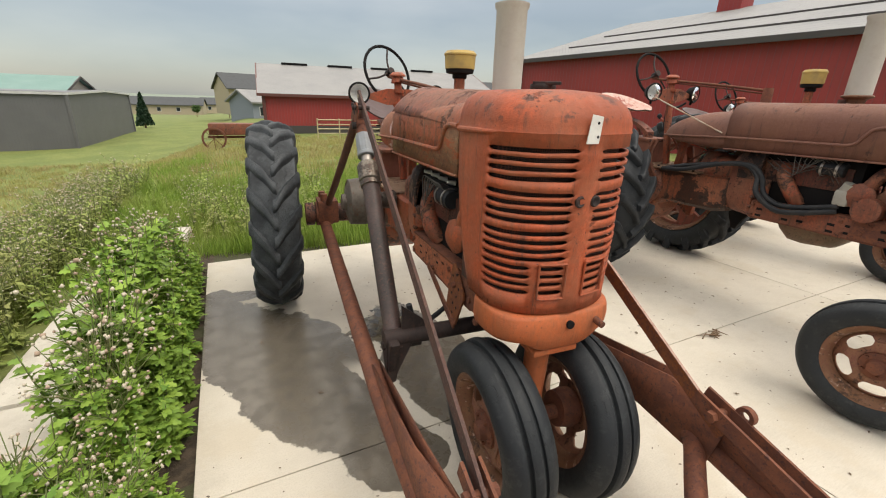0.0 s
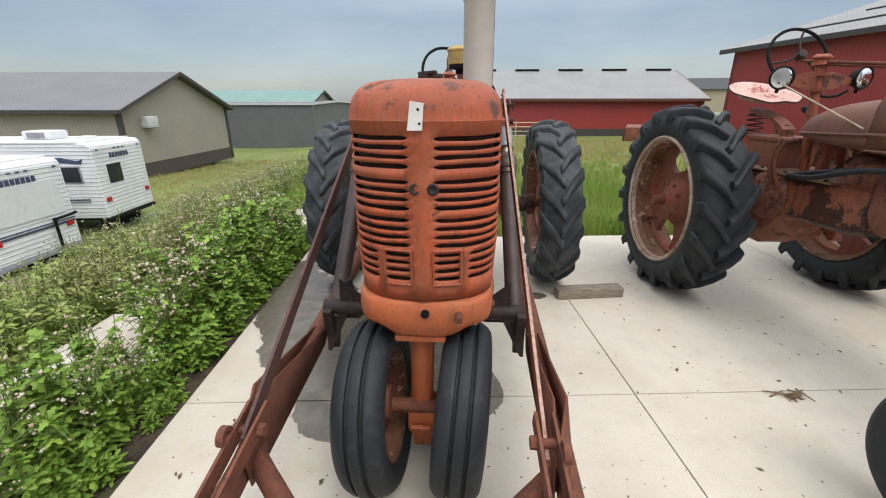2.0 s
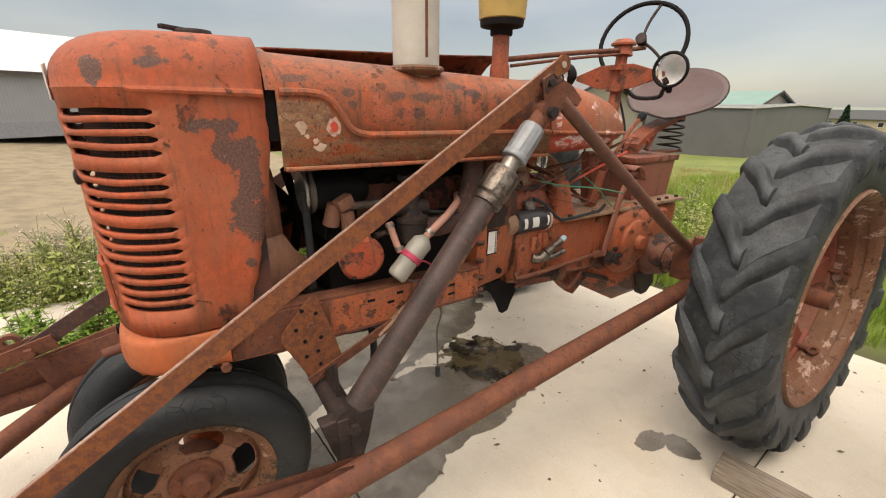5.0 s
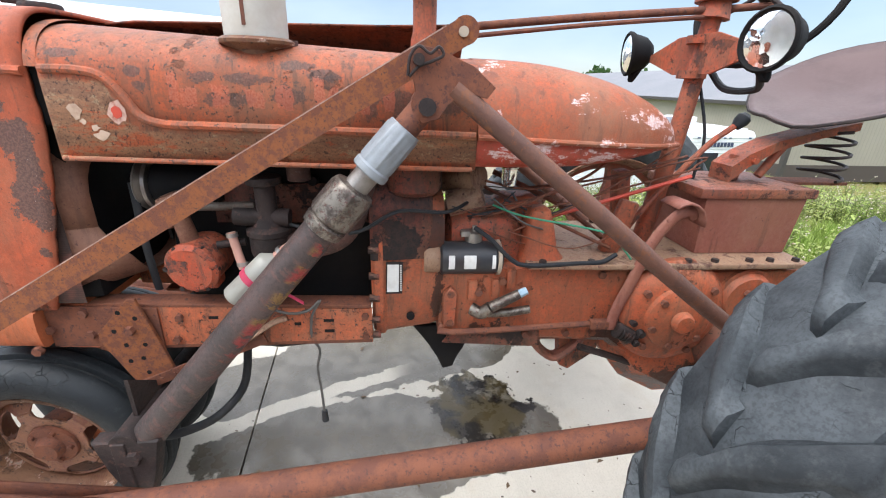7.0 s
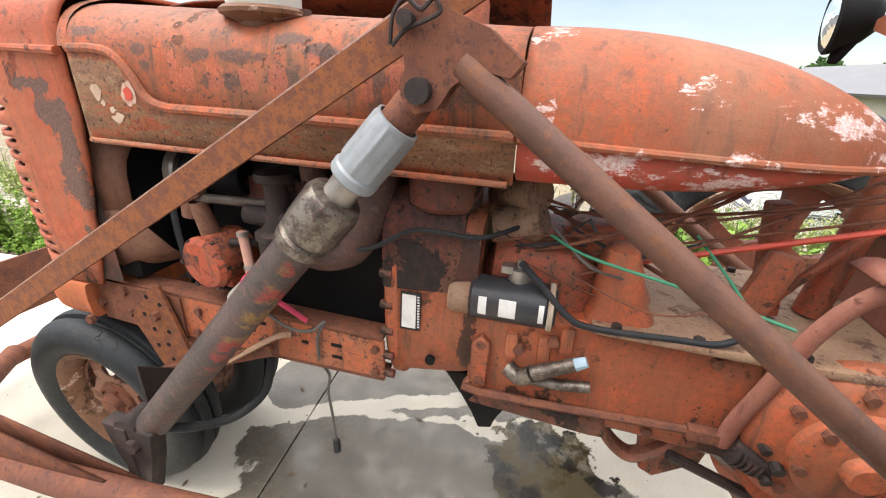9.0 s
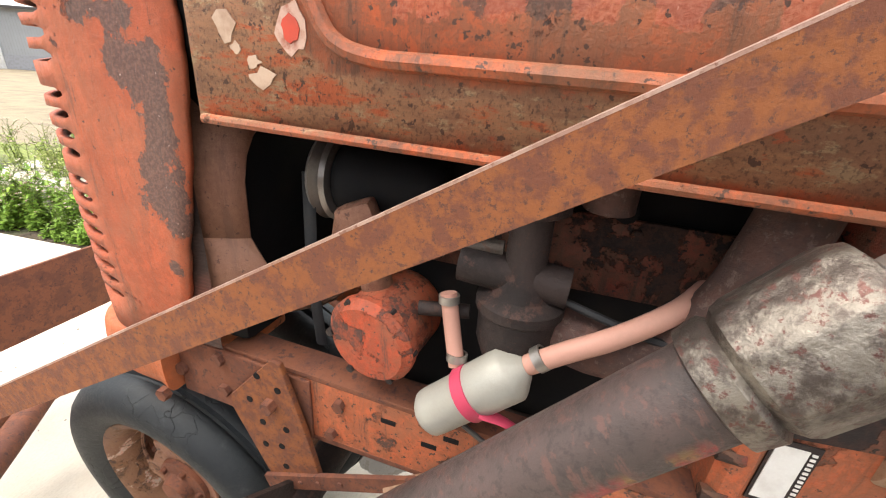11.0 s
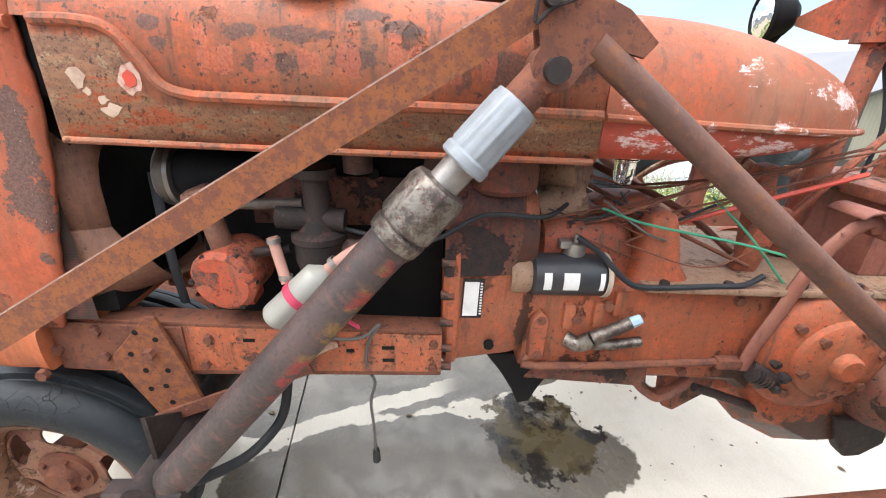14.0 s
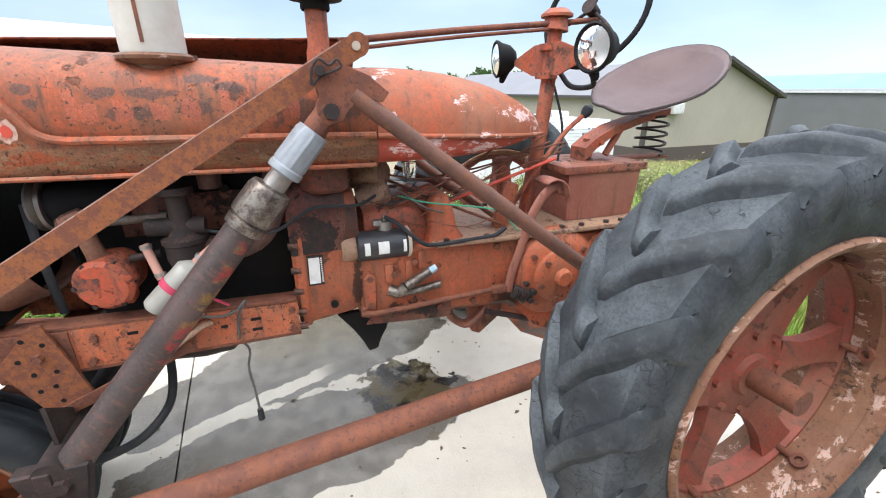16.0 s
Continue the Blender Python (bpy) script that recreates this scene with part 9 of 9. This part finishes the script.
travel_trailer("white ribbed travel trailer with dark stripes and smooth rear panel", (-9.98, 6.3, -2.21), 2.8, 7.2, 0)
travel_trailer("white travel trailer with a dark rear window", (-10.5, 10.0, -2.02), 7.0, 8.8, 1)


# ---- far things ----
def house(label, at, turn, w, d, h, rise, wall, roof, trim):
    top = thing("house", label, "house", at)
    top.rotation_euler = (0, 0, radians(turn))
    bm = bmesh.new()
    box(bm, (0, 0, h / 2), (w, d, h))
    wl_ = part("wall", bm, wall, top, smooth=False)
    bm = bmesh.new()
    rings = []
    for x in (-w / 2 - 0.4, w / 2 + 0.4):
        rings.append([Vector((x, -d / 2 - 0.5, h - 0.1)), Vector((x, 0, h + rise)), Vector((x, d / 2 + 0.5, h - 0.1)), Vector((x, d / 2 + 0.5, h - 0.3)), Vector((x, 0, h + rise - 0.25)), Vector((x, -d / 2 - 0.5, h - 0.3))])
    loft(bm, rings)
    part("roof", bm, roof, top, smooth=False)
    for s in (-1, 1):
        bm = bmesh.new()
        plate(bm, ((-d / 2, h - 0.05), (d / 2, h - 0.05), (0, h + rise - 0.25)), 0.15, Matrix(((0, 0, 1, s * (w / 2 - 0.08)), (1, 0, 0, 0), (0, 1, 0, 0), (0, 0, 0, 1))))
        part("gable", bm, wall, top, smooth=False)
    for x in np.linspace(-w / 2 + 1.4, w / 2 - 1.4, max(2, int(w / 4))):
        bm = bmesh.new()
        box(bm, (float(x), -d / 2 - 0.02, h * 0.55), (1.1, 0.06, 1.2))
        win = part("window", bm, trim, top)
        bm = bmesh.new()
        box(bm, (float(x), -d / 2 - 0.06, h * 0.55), (0.9, 0.03, 1.0))
        part("pane", bm, WINDOW, win)
    return top


PALE_SIDING = plain("pale_siding", (0.42, 0.35, 0.25), 0.7, 0.0, (0.3, 0.26, 0.2), 0.3)
BLUE_SIDING = plain("blue_grey_siding", (0.24, 0.27, 0.32), 0.7, 0.0, (0.18, 0.2, 0.22), 0.3)
DARK_SHINGLE = plain("dark_shingles", (0.075, 0.08, 0.085), 0.8, 0.0, (0.05, 0.05, 0.05), 0.5, 0.3)
house("tall tan house with dark roof behind the red shed", (-4.6, 92, -1.6), 20, 9, 9, 4.6, 2.6, PALE_SIDING, DARK_SHINGLE, TRIM_WHITE)
house("tan house with a dark roof beyond the red shed", (62, 118, -0.8), -10, 11, 9, 5.6, 2.6, PALE_SIDING, DARK_SHINGLE, TRIM_WHITE)
house("small blue-grey garage with pale roof", (-2.2, 64, -1.7), 30, 5, 6, 2.8, 1.4, BLUE_SIDING, ROOF_GREY, TRIM_WHITE)
for i, (x, y, w) in enumerate(((-30, 150, 22), (-46, 190, 26), (-14, 170, 16), (-70, 260, 40), (-24, 300, 44))):
    house("distant low pale house among fields", (x, y, ground_z(x * S, y * S) - 0.3), 8 * i, w, 9, 3.0, 2.0, PALE_SIDING, DARK_SHINGLE, TRIM_WHITE)


def tree(label, at, height, conifer, seed):
    rnd = random.Random(seed)
    top = thing("tree", label, "tree", at)
    bm = bmesh.new()
    tube(bm, [(0, 0, -0.2), (0.05, 0, height * 0.4), (0, 0.05, height * 0.85)], (height * 0.03, height * 0.008), 8)
    if not conifer:
        for n in range(7):
            a = n * 0.9
            z = height * (0.3 + 0.06 * n)
            tube(bm, [(0, 0, z), (height * 0.12 * math.cos(a), height * 0.12 * math.sin(a), z + height * 0.12), (height * 0.24 * math.cos(a), height * 0.24 * math.sin(a), z + height * 0.2)], (height * 0.013, height * 0.004), 6)
    part("trunk", bm, STEM_BROWN, top, "brown trunk")
    b = Bunch()
    count = 900
    for _ in range(count):
        if conifer:
            q = rnd.random() ** 0.7
            r = height * 0.24 * q * (0.55 + 0.45 * rnd.random())
            a = rnd.uniform(0, 6.283)
            p = Vector((r * math.cos(a), r * math.sin(a), height * (1.0 - 0.93 * q)))
        else:
            d = Vector((rnd.gauss(0, 1), rnd.gauss(0, 1), rnd.gauss(0, 1))).normalized()
            k2 = (0.75 + 0.45 * noise.noise(d * 2.2 + Vector((seed, 0, 0)))) * rnd.uniform(0.55, 1.0)
            p = Vector((0, 0, height * 0.62)) + Vector((d.x * 0.38, d.y * 0.38, d.z * 0.36)) * height * k2
        s2 = height * rnd.uniform(0.03, 0.06)
        b.add([(-s2, -s2 * 0.6, 0), (s2, -s2 * 0.5, 0.2 * s2), (s2 * 0.8, s2 * 0.7, 0), (-s2 * 0.7, s2 * 0.6, 0.3 * s2)], [(0, 1, 2, 3)], 0, Matrix.Translation(p) @ pose(0, 0, 0, rnd.uniform(0, 180), rnd.uniform(0, 180), rnd.uniform(0, 180)))
    me = bpy.data.meshes.new("crown")
    me.from_pydata(b.v, [], b.f)
    me.materials.append(CONIFER if conifer else CROWN)
    ob = new("crown", me)
    ob.parent = top
    tagged(ob, "clumped green crown")
    return top


CROWN = leaf_mat("tree_leaf", (0.045, 0.10, 0.03), (0.09, 0.16, 0.05), (0.06, 0.11, 0.035))
CONIFER = leaf_mat("spruce_needles", (0.02, 0.05, 0.028), (0.035, 0.07, 0.04), (0.03, 0.06, 0.03))
tree("dark blue-green spruce beside the grey shed", (-17.5, 72, -2.9), 4.6, True, 3)
for i, (x, y, h) in enumerate(((-17.0, 118, 3.0), (-9.0, 104, 3.0))):
    tree("small rounded green tree in the distance", (x, y, ground_z(x * S, y * S) - 0.1), h, False, 30 + i)
for i, (x, y, h) in enumerate(((-96, 66, 10), (-104, 60, 11), (-110, 52, 12), (-118, 46, 11), (-100, 44, 9), (-122, 36, 12), (-98, 78, 8), (-112, 70, 10))):
    tree("broad green tree on the rise behind the tan shed", (x, y, ground_z(x * S, y * S) - 0.3), h, False, 50 + i)

white = shed("white_shed", "white-roofed pale metal building across the sandy yard", (-17.3, -63.3), (-0.482, 0.876), 75.0, 26.0, -1.35, 3.75, 4.2, WALL_WHITE, TRIM_WHITE, TRIM_DARK, 0.5, (STRIPE_GREY, 1.2))
for x in (15.9, 53.4):
    bm = bmesh.new()
    box(bm, (x, -0.06, 1.1), (1.05, 0.08, 2.2), bevel=0.01)
    door = part("side_door", bm, TRIM_WHITE, white, "white side door")
    bm = bmesh.new()
    box(bm, (x, -0.11, 1.55), (0.6, 0.03, 0.7))
    part("door_pane", bm, WINDOW, door)
    bm = bmesh.new()
    box(bm, (x - 1.9, -0.2, 2.35), (1.1, 0.4, 0.5), bevel=0.05)
    part("wall_air_unit", bm, TRIM_WHITE, white, "white wall air unit")

# rusty implement and pipe gate at the red shed
imp = thing("old_implement", "rusty red farm implement standing in the grass", "implement", (-2.5, 21.0, -0.62))
bm = bmesh.new()
box(bm, (0, 0, 0.9), (2.2, 0.9, 0.5), bevel=0.05)
part("hopper", bm, BROWN, imp)
bm = bmesh.new()
box(bm, (0.1, -0.1, 0.55), (2.6, 0.12, 0.1), bevel=0.01)
box(bm, (0.9, 0.1, 0.75), (0.12, 0.9, 0.5), bevel=0.01)
part("tool_frame", bm, RUST, imp)
for x in (-0.9, 0.9):
    bm = bmesh.new()
    lathe(bm, [(0.42, -0.05), (0.5, -0.04), (0.5, 0.04), (0.42, 0.05)], (x, -0.55, 0.5), (0, 1, 0), 24, closed=True)
    for n in range(4):
        cyl(bm, (x - 0.45 * math.cos(n * 0.785), -0.55, 0.5 - 0.45 * math.sin(n * 0.785)), (x + 0.45 * math.cos(n * 0.785), -0.55, 0.5 + 0.45 * math.sin(n * 0.785)), 0.015, 0.015, 6)
    part("spoke_wheel", bm, RUST, imp)
imp2 = copy_thing(imp, pose(6.6 * S, 15.5 * S, -0.30 * S, 0, 0, 70))
YPAINT = plain("pale_yellow_gate_paint", (0.50, 0.44, 0.26), 0.5)
gate = thing("pipe_gate", "pale yellow tubular farm gate by the red shed", "gate", (2.0, 30.0, -0.95))
for z in (0.35, 0.65, 0.95, 1.25):
    bm = bmesh.new()
    cyl(bm, (0, 0, z), (4.6, 0.2, z), 0.035, 0.035, 8)
    part("rail", bm, YPAINT, gate)
for x in (0, 1.5, 3.1, 4.6):
    bm = bmesh.new()
    cyl(bm, (x, 0.04 * x, 0), (x, 0.04 * x, 1.35), 0.04, 0.04, 8)
    part("upright", bm, YPAINT, gate)

# air unit on the tan shed's gable, siding post on the verge
bm = bmesh.new()
box(bm, (-19.3, 24.1, 0.55), (0.5, 0.9, 0.65), bevel=0.06)
ac = solo("wall_air_unit", bm, TRIM_WHITE, "white air unit on the tan gable wall", "air unit")

# litter on the slab
rnd = random.Random(77)
bm = bmesh.new()
for n in range(14):
    c = Vector((2.165 + rnd.gauss(0, 0.05), 0.785 + rnd.gauss(0, 0.02), 0.008 + rnd.uniform(0, 0.012)))
    d = Vector((rnd.uniform(-1, 1), rnd.uniform(-0.35, 0.35), rnd.uniform(-0.1, 0.1))).normalized() * rnd.uniform(0.03, 0.07)
    cyl(bm, c - d, c + d, 0.006, 0.003, 5)
solo("twig_clump", bm, STEM_BROWN, "small clump of dry twigs on the slab", "twigs", smooth=False)
leafm = plain("dead_leaf", (0.14, 0.09, 0.05), 0.8)
b = Bunch()
for n in range(260):
    x, y = rnd.uniform(-1.3, 4.5), rnd.uniform(-2.2, 3.8)
    s2 = rnd.uniform(0.004, 0.013)
    b.add([(-s2 * 1.6, -s2 * 0.6, 0.003), (0, -s2 * 0.8, 0.006), (s2 * 1.7, 0, 0.003), (0, s2 * 0.8, 0.007)], [(0, 1, 2, 3)], 0, Matrix.Translation((x, y, 0.001)) @ pose(0, 0, 0, 0, 0, rnd.uniform(0, 360)))
me = bpy.data.meshes.new("leaf_litter")
me.from_pydata(b.v, [], b.f)
me.materials.append(leafm)
ob = tagged(new("leaf_litter", me), "scattered dead leaf bits on the slab", "leaf litter", kind="stuff")
ob.scale = (S, S, S)
